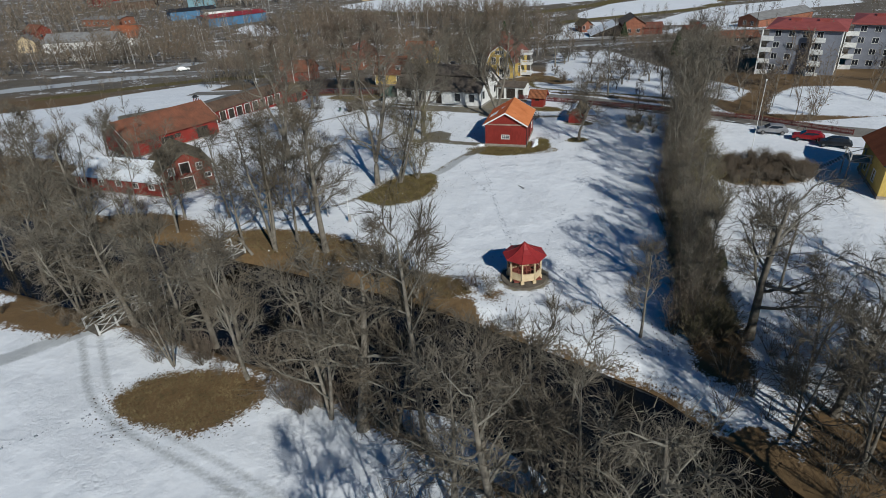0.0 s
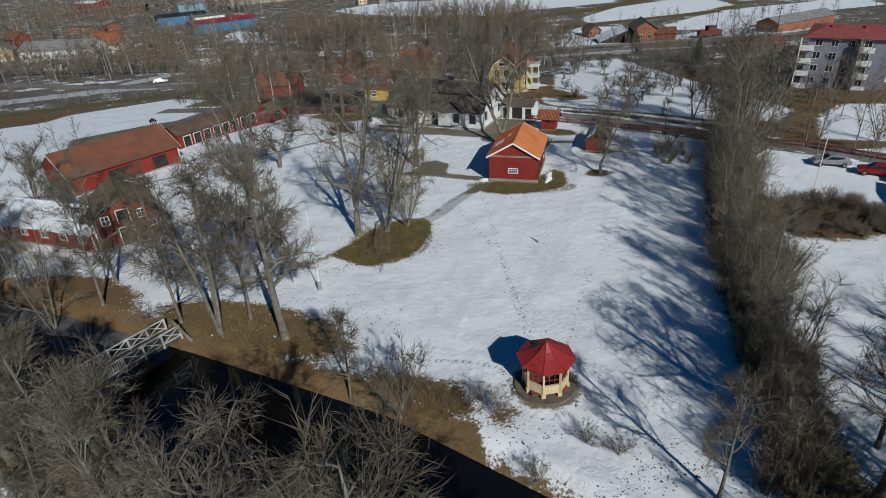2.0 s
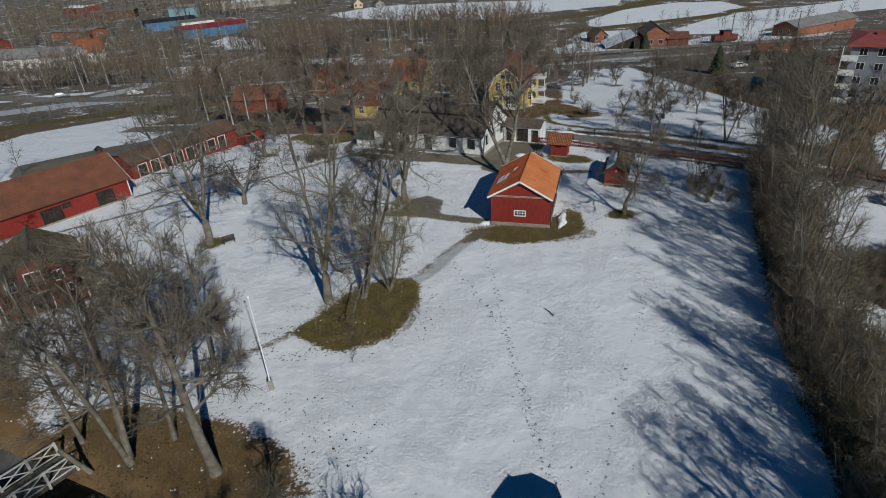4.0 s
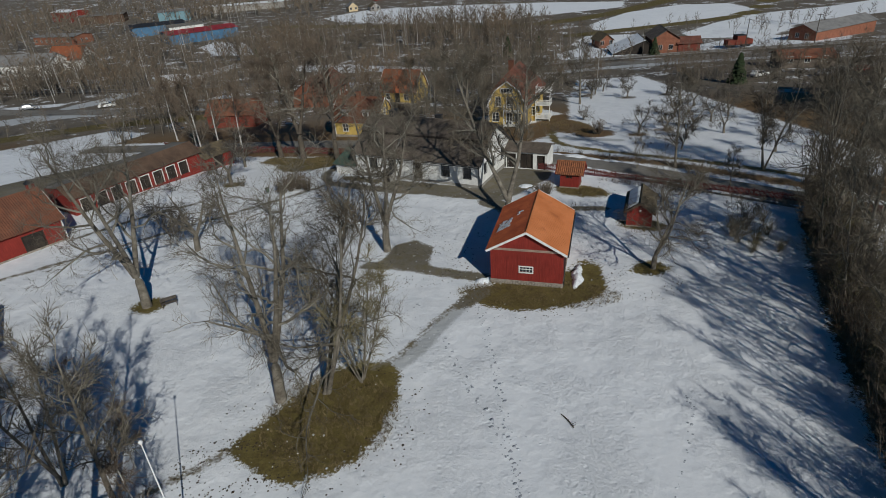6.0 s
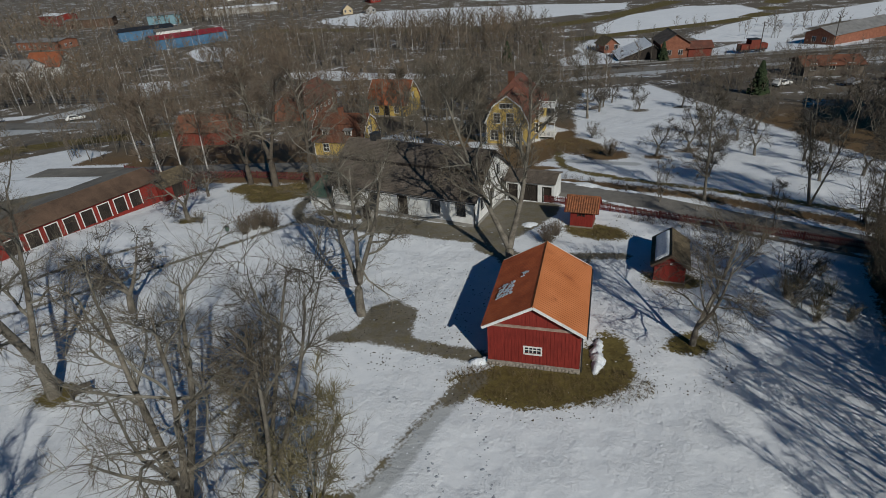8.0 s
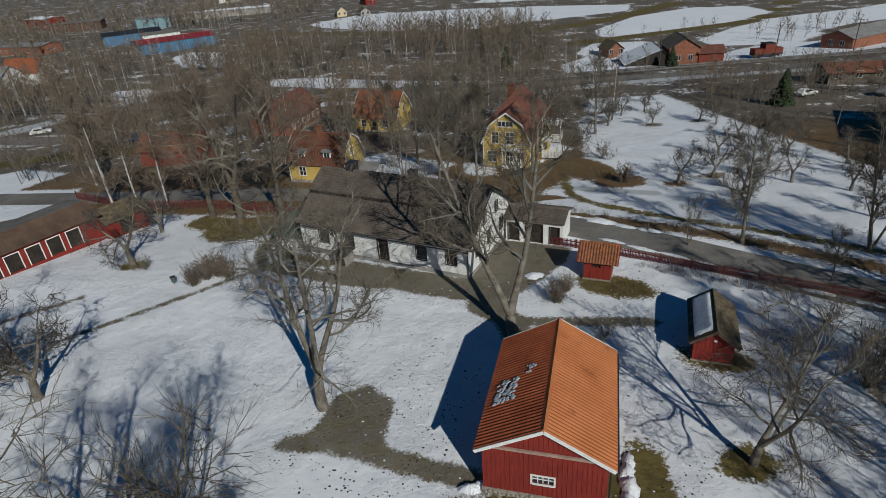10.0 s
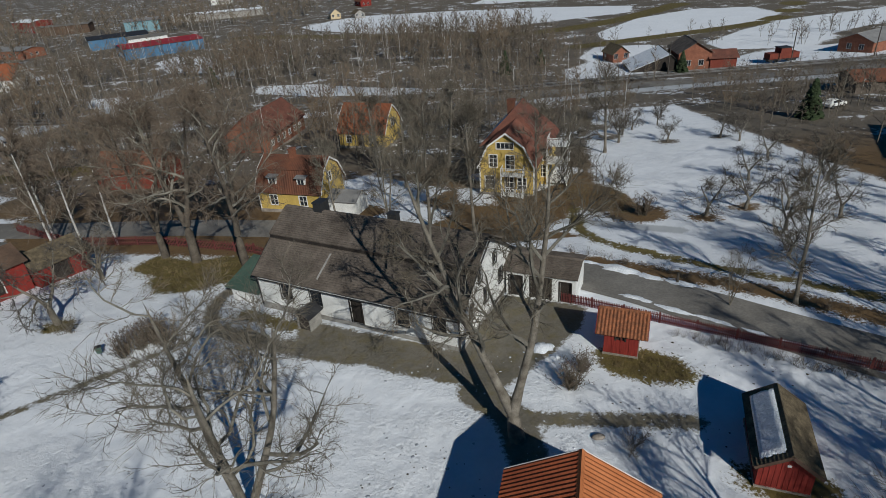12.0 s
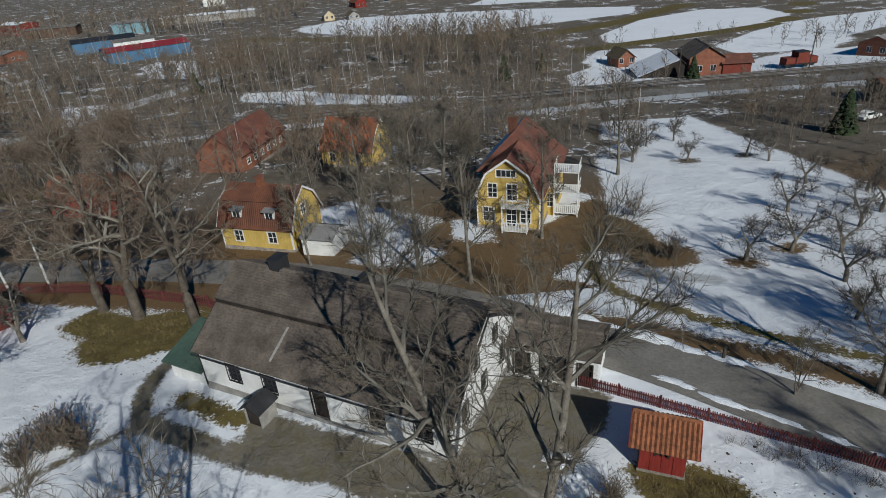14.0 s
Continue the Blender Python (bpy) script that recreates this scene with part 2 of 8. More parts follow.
def wall_mesh(profile, holes, thick=0.2, z0=0.0):
    """A wall under a roofline, seen from outside: x to the right, y inwards, with openings (x, z, w, h) that go through it."""
    bm = bmesh.new()
    xs = sorted({p[0] for p in profile} | {h[0] for h in holes} | {h[0] + h[2] for h in holes})
    for xa, xb in zip(xs, xs[1:]):
        if xb - xa < 1e-4:
            continue
        mid, low, spans = (xa + xb) / 2, z0, []
        for h in sorted((h for h in holes if h[0] < mid < h[0] + h[2]), key=lambda h: h[1]):
            if h[1] > low + 1e-4:
                spans.append((low, low, h[1], h[1]))
            low = h[1] + h[3]
        spans.append((low, low, top_at(profile, xa), top_at(profile, xb)))
        for a, b, c, d in spans:
            hexa(bm, [(xa, 0, a), (xa, 0, c), (xb, 0, d), (xb, 0, b)], [(xa, thick, a), (xa, thick, c), (xb, thick, d), (xb, thick, b)])
    bmesh.ops.remove_doubles(bm, verts=bm.verts, dist=1e-4)
    bmesh.ops.recalc_face_normals(bm, faces=bm.faces)
    return bm


def window(wall, x, z, w, h, nx=2, ny=3, trim=0.1, frame_mat=None, name="window"):
    """A framed window in an opening of a wall: frame and glazing bars, and each pane."""
    frame_mat = frame_mat or M_WHITE
    bm = bmesh.new()
    for a in ((x - trim, x, z - trim, z + h + trim), (x + w, x + w + trim, z - trim, z + h + trim)):
        box(bm, a[0], a[1], -0.04, 0.05, a[2], a[3])
    box(bm, x, x + w, -0.04, 0.05, z + h, z + h + trim)
    box(bm, x, x + w, -0.06, 0.05, z - trim, z)
    bar = 0.05
    for i in range(1, nx):
        c = x + w * i / nx
        box(bm, c - bar / 2, c + bar / 2, 0.03, 0.075, z, z + h)
    for j in range(1, ny):
        c = z + h * j / ny
        for i in range(nx):
            box(bm, x + w * i / nx + (bar / 2 if i else 0), x + w * (i + 1) / nx - (bar / 2 if i < nx - 1 else 0), 0.035, 0.07, c - bar / 2, c + bar / 2)
    win = part(name, bm, frame_mat, wall)
    part("pane", box(bmesh.new(), x, x + w, 0.08, 0.09, z, z + h), M_GLASS, win)
    return win


def door(wall, x, z, w, h, trim=0.1, leaf=None, frame_mat=None, leaves=1):
    bm = bmesh.new()
    box(bm, x - trim, x, -0.04, 0.06, z, z + h + trim)
    box(bm, x + w, x + w + trim, -0.04, 0.06, z, z + h + trim)
    box(bm, x, x + w, -0.04, 0.06, z + h, z + h + trim)
    d = part("door", bm, frame_mat or M_WHITE, wall)
    for i in range(leaves):
        lb = bmesh.new()
        xa, xb = x + w * i / leaves + 0.01, x + w * (i + 1) / leaves - 0.01
        n = max(3, round((xb - xa) / 0.22))
        for k in range(n):
            box(lb, xa + (xb - xa) * k / n, xa + (xb - xa) * (k + 1) / n - 0.012, 0.08 + 0.006 * (k % 2), 0.13, z, z + h)
        part("door_leaf", lb, leaf or M_DARKDOOR, d)
    return d


def roof_slope(p, q, y0, y1, thick, style):
    """One slope of a roof over the line p-q (x, z; from low to high), running from y0 to y1."""
    (xa, za), (xb, zb) = p, q
    length = math.hypot(xb - xa, zb - za)
    sx, sz = (xb - xa) / length, (zb - za) / length
    nx, nz = (-sz, sx) if sx > 0 else (sz, -sx)
    bm = bmesh.new()
    if style == "plain":
        us, ss = [y0, y1], [(0, 0), (length, 0)]
    elif style == "seam":
        n = max(2, round((y1 - y0) / 0.6))
        us, ss = [y0 + (y1 - y0) * i / n for i in range(n + 1)], [(0, 0), (length, 0)]
    elif style in ("tile", "pantile"):
        n = max(4, round((y1 - y0) / 0.24)) * 2
        us = [y0 + (y1 - y0) * i / n for i in range(n + 1)]
        m = max(2, round(length / 0.34))
        ss = [s for j in range(m) for s in ((length * j / m, 0.003), (length * (j + 1) / m - 0.004, 0.0))]
    else:
        n = 2
        us = [y0, y1]
        m = max(2, round(length / 0.2))
        ss = [s for j in range(m) for s in ((length * j / m, 0.05), (length * (j + 1) / m - 0.003, 0.0))]
    grid = []
    for s, lift in ss:
        row = []
        for i, u in enumerate(us):
            h = thick + lift + (0.046 * (i % 2) if style == "tile" else 0.075 * (i % 2) if style == "pantile" else 0)
            row.append(bm.verts.new((xa + sx * s + nx * h, u, za + sz * s + nz * h)))
        grid.append(row)
    for a, b in zip(grid, grid[1:]):
        for i in range(len(us) - 1):
            bm.faces.new((a[i], a[i + 1], b[i + 1], b[i]))
    if style == "seam":
        for u in us[1:-1]:
            hexa(bm, [(xa + nx * thick, u - 0.015, za + nz * thick), (xa + nx * thick, u + 0.015, za + nz * thick), (xa + nx * (thick + 0.04), u + 0.015, za + nz * (thick + 0.04)), (xa + nx * (thick + 0.04), u - 0.015, za + nz * (thick + 0.04))],
                 [(xb + nx * thick, u - 0.015, zb + nz * thick), (xb + nx * thick, u + 0.015, zb + nz * thick), (xb + nx * (thick + 0.04), u + 0.015, zb + nz * (thick + 0.04)), (xb + nx * (thick + 0.04), u - 0.015, zb + nz * (thick + 0.04))])
    # underside and edges
    low = [bm.verts.new(c) for c in ((xa, y0, za), (xa, y1, za), (xb, y1, zb), (xb, y0, zb))]
    bm.faces.new(low[::-1])
    bm.faces.new([low[0], low[1]] + grid[0][::-1])
    bm.faces.new([low[2], low[3]] + grid[-1])
    bm.faces.new([low[3], low[0]] + [r[0] for r in grid])
    bm.faces.new([low[1], low[2]] + [r[-1] for r in grid[::-1]])
    bmesh.ops.recalc_face_normals(bm, faces=bm.faces)
    return bm


def gabled(name, label, category, m, w, d, profile, wall_mat, roof_mat, style="tile", holes=None, over=0.35, gable_over=0.4, barge=None, foot=0.0, trim_mat=None, group="", thick=0.2, corner=False, foot_mat=None, slopes=None):
    """A house with its gable in front: x across the gable, y along the ridge. holes: wall -> (x, z, w, h, kind, nx, ny)."""
    h = thing(name, m, label, category, group)
    holes = holes or {}
    eave = [(0, profile[0][1]), (d, profile[0][1])]
    eave_r = [(0, profile[-1][1]), (d, profile[-1][1])]
    frames = {"front": (pose(0, 0, 0), profile), "right": (pose(w, 0, 0, 0, 0, 90), eave_r), "back": (pose(w, d, 0, 0, 0, 180), [(w - x, z) for x, z in profile[::-1]]), "left": (pose(0, d, 0, 0, 0, -90), eave)}
    for side, (fm, top) in frames.items():
        hs = holes.get(side, [])
        if side in ("left", "right"):
            top = [(thick, top[0][1]), (d - thick, top[1][1])]
        wall = part("wall", wall_mesh(top, hs, thick, foot if foot else -0.6), wall_mat, h, m=fm)
        for x, z, ww, hh, kind, nx, ny in hs:
            if kind == "window":
                window(wall, x, z, ww, hh, nx, ny, frame_mat=trim_mat)
            elif kind == "bare":
                window(wall, x, z, ww, hh, nx, ny, trim=0.05, frame_mat=trim_mat)
            elif kind == "door":
                door(wall, x, z, ww, hh, frame_mat=trim_mat, leaves=nx)
            else:
                door(wall, x, z, ww, hh, frame_mat=M_DARKDOOR, leaves=nx)
    if foot:
        bm = bmesh.new()
        box(bm, -0.06, w + 0.06, -0.06, d + 0.06, -0.6, foot)
        part("foundation", bm, foot_mat or M_STONE, h)
    top = profile.index(max(profile, key=lambda p: p[1]))
    pairs = slopes or list(zip(profile, profile[1:]))
    for i, (p, q) in enumerate(pairs):
        low, high = (p, q) if p[1] <= q[1] else (q, p)
        end = not slopes and (i == 0 or i == len(profile) - 2) and low in (profile[0], profile[-1])
        if end and over:
            k = over / math.hypot(high[0] - low[0], high[1] - low[1])
            low = (low[0] - (high[0] - low[0]) * k, low[1] - (high[1] - low[1]) * k)
        part("roof", roof_slope(low, high, -gable_over, d + gable_over, 0.1, style), roof_mat[i] if isinstance(roof_mat, tuple) else roof_mat, h)
    # ridge capping
    xr, zr = profile[top]
    if style in ("tile", "pantile", "shingle", "plain"):
        bm = bmesh.new()
        hexa(bm, [(xr - 0.16, -gable_over, zr + 0.06), (xr, -gable_over, zr + 0.2), (xr + 0.16, -gable_over, zr + 0.06), (xr, -gable_over, zr + 0.09)], [(xr - 0.16, d + gable_over, zr + 0.06), (xr, d + gable_over, zr + 0.2), (xr + 0.16, d + gable_over, zr + 0.06), (xr, d + gable_over, zr + 0.09)])
        part("ridge_cap", bm, roof_mat[-1] if isinstance(roof_mat, tuple) else roof_mat, h)
    if barge:
        for yy in (-gable_over - 0.045, d + gable_over + 0.005):
            for i, (p, q) in enumerate(zip(profile, profile[1:])):
                low, high = (p, q) if p[1] <= q[1] else (q, p)
                if (i == 0 or i == len(profile) - 2):
                    k = over / math.hypot(high[0] - low[0], high[1] - low[1])
                    low = (low[0] - (high[0] - low[0]) * k, low[1] - (high[1] - low[1]) * k)
                part("barge_board", beam(bmesh.new(), (low[0], yy + 0.02, low[1] + 0.04), (high[0], yy + 0.02, high[1] + 0.04), 0.04, 0.2), barge, h)
    if corner:
        for cx in (0, w):
            for cy in (0, d):
                bm = bmesh.new()
                s = 1 if cx else -1
                t = 1 if cy else -1
                z1 = profile[0][1] - 0.05
                box(bm, *sorted((cx - s * 0.12, cx + s * 0.025)), *sorted((cy, cy + t * 0.025)), foot, z1)
                box(bm, *sorted((cx, cx + s * 0.025)), *sorted((cy - t * 0.12, cy)), foot, z1)
                part("corner_board", bm, corner, h)
    return h


def chimney(parent, x, y, z0, z1, w=0.7, d=0.5, material=None, cap=True):
    bm = bmesh.new()
    box(bm, x - w / 2, x + w / 2, y - d / 2, y + d / 2, z0, z1)
    if cap:
        box(bm, x - w / 2 - 0.06, x + w / 2 + 0.06, y - d / 2 - 0.06, y + d / 2 + 0.06, z1, z1 + 0.1)
    return part("chimney", bm, material or M_BLACK, parent)


# ---- ground ----
def dist_line(X, Y, pts):
    best = np.full(X.shape, 1e9)
    for (xa, ya), (xb, yb) in zip(pts, pts[1:]):
        dx, dy = xb - xa, yb - ya
        k = np.clip(((X - xa) * dx + (Y - ya) * dy) / (dx * dx + dy * dy), 0, 1)
        best = np.minimum(best, np.hypot(X - xa - k * dx, Y - ya - k * dy))
    return best


RIVER = [(-120, 92), (-60, 66), (-36, 55), (-24, 49.5), (-8, 41.5), (3, 33.5), (10, 28), (15, 20), (17.5, 8), (20, -12), (30, -60)]


def height(X, Y):
    """The lie of the land: level in the park, falling gently beyond the road; a channel for the river."""
    X, Y = np.asarray(X, float), np.asarray(Y, float)
    z = -0.07 * (np.clip(Y, 115, 255) - 115)
    z = z + np.clip((Y - 480) / 900, 0, 1) * 30
    d = dist_line(X, Y, RIVER)
    k = np.clip((8.2 - d) / 2.6, 0, 1)
    return z - 2.4 * k * k * (3 - 2 * k)


def hz(x, y):
    return float(height(x, y))


def ellipse(X, Y, cx, cy, rx, ry, turn=0.0):
    c, s = math.cos(radians(turn)), math.sin(radians(turn))
    u, v = (X - cx) * c + (Y - cy) * s, -(X - cx) * s + (Y - cy) * c
    return (1 - np.hypot(u / rx, v / ry)) * min(rx, ry)


def rounded(pts, times=3):
    """Cuts the corners of a line."""
    for _ in range(times):
        out = [pts[0]]
        for (xa, ya), (xb, yb) in zip(pts, pts[1:]):
            out += [(xa * 0.75 + xb * 0.25, ya * 0.75 + yb * 0.25), (xa * 0.25 + xb * 0.75, ya * 0.25 + yb * 0.75)]
        pts = out + [pts[-1]]
    return pts


def strip(X, Y, pts, width):
    pts = rounded(pts)
    return width / 2 - dist_line(X, Y, pts)


def inside(X, Y, pts):
    """Signed distance, positive inside a polygon."""
    d = dist_line(X, Y, pts + pts[:1])
    inn = np.zeros(X.shape, bool)
    for (xa, ya), (xb, yb) in zip(pts, pts[1:] + pts[:1]):
        if ya == yb:
            continue
        inn ^= ((ya > Y) != (yb > Y)) & (X < (xb - xa) * (Y - ya) / (yb - ya) + xa)
    return np.where(inn, d, -d)


def covers(X, Y):
    """Signed distances, in metres, of what shows through the snow: green-brown turf, dead brown litter, gravel and mud."""
    far = -np.full(X.shape, 4.0)
    turf, litter, gravel, slush = far.copy(), far.copy(), far.copy(), far.copy()
    for e in ((19.4, 107.6, 3.3, 1.7, -25), (-16.5, 126.5, 5.5, 3.6, 20), (15.2, 87.5, 1.6, 3.6, -16), (-24.5, 87.7, 1.6, 1.3, 0), (21.4, 88.8, 1.8, 1.3, 0), (23.5, 97.6, 2.6, 1.3, -20), (-26.0, 118.0, 1.6, 1.0, 0)):
        turf = np.maximum(turf, ellipse(X, Y, *e))
    turf = np.maximum(turf, inside(X, Y, rounded([(-12.2, 69.9), (-9.8, 72.2), (-7.9, 75.6), (-4.7, 78.0), (-1.2, 77.6), (-0.9, 73.9), (-2.0, 70.5), (-3.7, 67.9), (-5.5, 67.4), (-7.5, 66.6), (-10.1, 68.3), (-12.2, 69.9)], 2)[:-1]))
    turf = np.maximum(turf, inside(X, Y, rounded([(3.6, 86.6), (6.6, 87.6), (15.7, 90.0), (17.3, 86.9), (15.2, 83.8), (9.3, 82.9), (5.2, 84.5), (3.6, 86.6)], 2)[:-1]))
    turf = np.maximum(turf, inside(X, Y, [(-25, 128.4), (-23.8, 132), (-16.0, 128.2), (-14.6, 125.3), (-19.1, 124.8)]))
    for pts, width in (([(21.4, 137), (20.6, 131.6), (20.9, 128), (24.7, 124.1), (29.7, 119.9), (34.9, 116.3), (50, 105)], 1.3), ([(-102, 152), (-79, 166), (-66, 171), (-50, 172)], 7.0), ([(-10.2, 117.6), (-7.6, 116.2), (-5.8, 115.2)], 1.6), ([(-90, 392), (-50, 374), (7.5, 338), (50, 328), (84, 343), (112, 369), (135, 392)], 11.0), ([(58, 289), (105, 301), (139, 312), (164, 344), (185, 380)], 8.0)):
        turf = np.maximum(turf, strip(X, Y, pts, width))
    for e in ((-17, 57.5, 10.0, 3.4, -22), (-2.6, 47.8, 5.0, 2.2, -18), (42.3, 71.8, 7.0, 5.0, 10), (24.5, 140, 3.6, 7.0, 20), (-37, 63.5, 9.0, 4.6, -22), (4.0, 45.2, 1.0, .8, 0)):
        litter = np.maximum(litter, ellipse(X, Y, *e))
    for cx, cy, r in ((33.6, 131, 1.2), (38.9, 133, 1.2), (49.8, 162.5, 1.2), (41.5, 162, 1.4), (27.5, 133.5, 2.6), (33, 168, 2.4), (34, 175, 2.0)):
        litter = np.maximum(litter, ellipse(X, Y, cx, cy, r * 1.3, r))
    litter = np.maximum(litter, inside(X, Y, rounded([(-26.4, 33.4), (-24.5, 36.2), (-20.6, 36.8), (-16.2, 36.0), (-13.6, 34.0), (-15.4, 31.4), (-18.6, 29.2), (-21.4, 30.4), (-24.2, 31.0), (-26.4, 33.4)], 1)[:-1]))
    litter = np.maximum(litter, inside(X, Y, rounded([(-46.0, 46.0), (-42.0, 51.0), (-35.7, 49.4), (-32.3, 44.4), (-34.5, 41.8), (-37.4, 42.6), (-46.0, 46.0)], 1)[:-1]))
    litter = np.maximum(litter, np.minimum(inside(X, Y, [(-140, 50), (-56, 60), (-50, 80), (-62, 92), (-140, 118)]), 0.6))
    d = dist_line(X, Y, RIVER)
    litter = np.maximum(litter, np.where((X > 2) & (Y > 28), 7.2, 8.6) - d)
    # under the hedgerow and the woods on the far side of the river
    litter = np.maximum(litter, strip(X, Y, [(20.6, 34), (25.2, 53), (33.6, 79), (43.6, 100)], 4.4))
    litter = np.maximum(litter, inside(X, Y, [(24, 30), (20, 24), (24, 10), (40, 0), (80, 10), (60, 20), (36, 24)]) * 0.5)
    for pts, width in (([(5.6, 87), (2.0, 83.4), (-0.9, 78.4), (-3, 77)], 0.45), ([(5.8, 86.6), (4.0, 84.8)], 1.6), ([(-11.6, 69.7), (-13.5, 68.3), (-16.1, 66.6), (-20, 64.2)], 0.55), ([(6.5, 88.8), (2, 90.5), (-2.1, 92.3), (-5, 92.5)], 1.5), ([(10, 103.5), (14, 103.2), (20.8, 102.2)], 1.2), ([(8, 106), (10.3, 104), (10.6, 100)], 2.4),
                       ([(-60, 84), (-38, 97.2), (-23.7, 107), (-16.4, 112.1), (-11.5, 116), (-9, 118)], 0.62), ([(-12, 115), (-13.6, 119), (-13, 123), (-11, 125)], 1.3), ([(-11.5, 115.3), (-5, 112), (0, 110.5)], 1.6), ([(-6.5, 48.4), (-2, 49.3), (4, 48.4)], 0.45), ([(-40, 103), (-34, 108.5), (-28, 112)], .7)):
        gravel = np.maximum(gravel, strip(X, Y, pts, width))
    gravel = np.maximum(gravel, inside(X, Y, [(-1, 112.5), (5, 108.4), (9, 105.6), (13.2, 109), (16.6, 112.6), (17.4, 114.9), (11, 118), (8, 113), (7, 110.8)]))
    for pts, width in (([(5.6, 86.4), (2.6, 83), (-0.3, 77.8), (-3, 76)], 1.3), ([(-33.5, 42.5), (-31.2, 38.8), (-28.5, 34.2), (-25.0, 31.0), (-21.1, 28.7), (-16.6, 26.1), (-11, 22.6)], 0.5), ([(-31.5, 42.0), (-29.0, 37.8), (-26.6, 34.0), (-23.6, 31.4), (-20.0, 29.4), (-15.1, 26.6), (-9.6, 23)], 0.36), ([(-48, 35), (-38.5, 39), (-35.9, 41.1), (-33.1, 42.9), (-31, 44)], 1.8), ([(30, 128.2), (24, 131), (19.5, 133)], 1.6)):
        slush = np.maximum(slush, strip(X, Y, pts, width))
    for pts in ([(-3.8, 92.0), (1.0, 91.6), (1.5, 95.6), (-0.4, 97.4), (-2.8, 96.4)], [(-64, 113), (-52, 115.5), (-41, 131), (-47, 138), (-58, 131), (-68, 121)]):
        gravel = np.maximum(gravel, inside(X, Y, pts))
    gravel = np.maximum(gravel, ellipse(X, Y, 7.25, 48.1, 2.55, 2.45))
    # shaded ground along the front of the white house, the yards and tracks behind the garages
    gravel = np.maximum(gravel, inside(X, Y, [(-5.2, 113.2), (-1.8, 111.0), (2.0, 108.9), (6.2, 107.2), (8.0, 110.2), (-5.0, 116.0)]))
    litter = np.maximum(litter, strip(X, Y, [(18.0, 123.8), (24.1, 120.0), (28.4, 117.6), (34, 113.4), (46, 104)], 2.2))
    tracks = strip(X, Y, [(-150, 158), (-113, 176), (-95, 187), (-73, 190), (-40, 184)], 10)
    tracks = np.maximum(tracks, strip(X, Y, [(25, 203), (54, 208), (72, 208), (120, 205)], 5))
    tracks = np.maximum(tracks, strip(X, Y, [(-95, 200), (-85, 230), (-80, 262), (-60, 300)], 7))
    slush = np.maximum(slush, tracks)
    # beyond the road: bare brown ground with snow left in patches, but white on the orchard and the fields
    wild = np.where((Y > 128) | ((X > 50) & (Y > 92)), 2.5, -4.0)
    orchard = inside(X, Y, [(17, 131), (30, 123), (46, 113), (54, 106), (60, 112), (58, 130), (56, 150), (53, 188), (38, 190), (30, 165), (26, 145), (22, 136)])
    fields = far.copy() * 9
    for poly in ([(-65, 418), (-38, 452), (14, 442), (66, 424), (112, 398), (102, 372), (55, 359), (26, 347), (12, 357), (-19, 365), (-55, 398)], [(72, 317), (98, 349), (130, 366), (152, 358), (149, 330), (135, 316), (101, 295), (78, 291), (69, 301)], [(97, 276), (120, 298), (150, 317), (182, 322), (220, 340), (210, 300), (150, 285), (122, 258), (98, 263)],
                 [(66, 255), (52, 266), (63, 286), (82, 282), (80, 262)], [(90, 246), (103, 256), (150, 262), (140, 236), (115, 231), (93, 225), (82, 229)], [(-108, 329), (-105, 343), (-88, 334), (-72, 293), (-92, 300)], [(-49, 263), (-30, 259), (-5, 240), (18, 228), (16, 221), (-26, 236), (-46, 250)], [(-102, 262), (-89, 263), (-77, 240), (-92, 243)], [(-158, 324), (-148, 320), (-126, 290), (-147, 304)],
                 [(-130, 190), (-116, 201), (-100, 204), (-102, 209), (-118, 208), (-134, 198)], [(30, 470), (60, 520), (170, 480), (150, 440)], [(-86, 133), (-84, 148), (-66, 163), (-56, 158), (-62, 140), (-68, 123), (-77, 122)], [(-12, 150), (-4, 156), (8, 147), (2, 140)], [(-2, 137.5), (5, 134.8), (8, 138), (3, 142.5)], [(9, 141), (13, 139.5), (12.5, 146), (8.5, 147)], [(14, 147), (17, 150), (22, 146), (18, 143)], [(10, 152), (22, 158), (26, 150), (14, 146)], [(56, 97), (62, 108), (70, 114), (80, 112), (84, 100), (72, 92)], [(42, 230), (66, 232), (68, 254), (56, 262), (44, 250)], [(-60, 196), (-40, 204), (-10, 206), (-20, 212), (-58, 204)]):
        fields = np.maximum(fields, inside(X, Y, poly))
    park = inside(X, Y, [(-32, 134), (-12, 129), (-10, 120), (6, 118), (16, 118), (-10, 100), (-40, 128)])
    yard = inside(X, Y, [(-110, 128), (-88, 118), (-52, 112), (-42, 126), (-48, 148), (-62, 150)])
    white = np.maximum(np.maximum(orchard, fields), np.maximum(park, yard))
    verge = strip(X, Y, [(18, 121.6), (26, 116.6), (36, 109.2), (50, 98)], 1.5)
    white = np.maximum(np.maximum(white, verge), tracks)
    litter = np.maximum(litter, np.minimum(wild, -white))
    turf = np.where(white > 0.5, np.minimum(turf, 4), turf)
    return turf, litter, gravel, slush


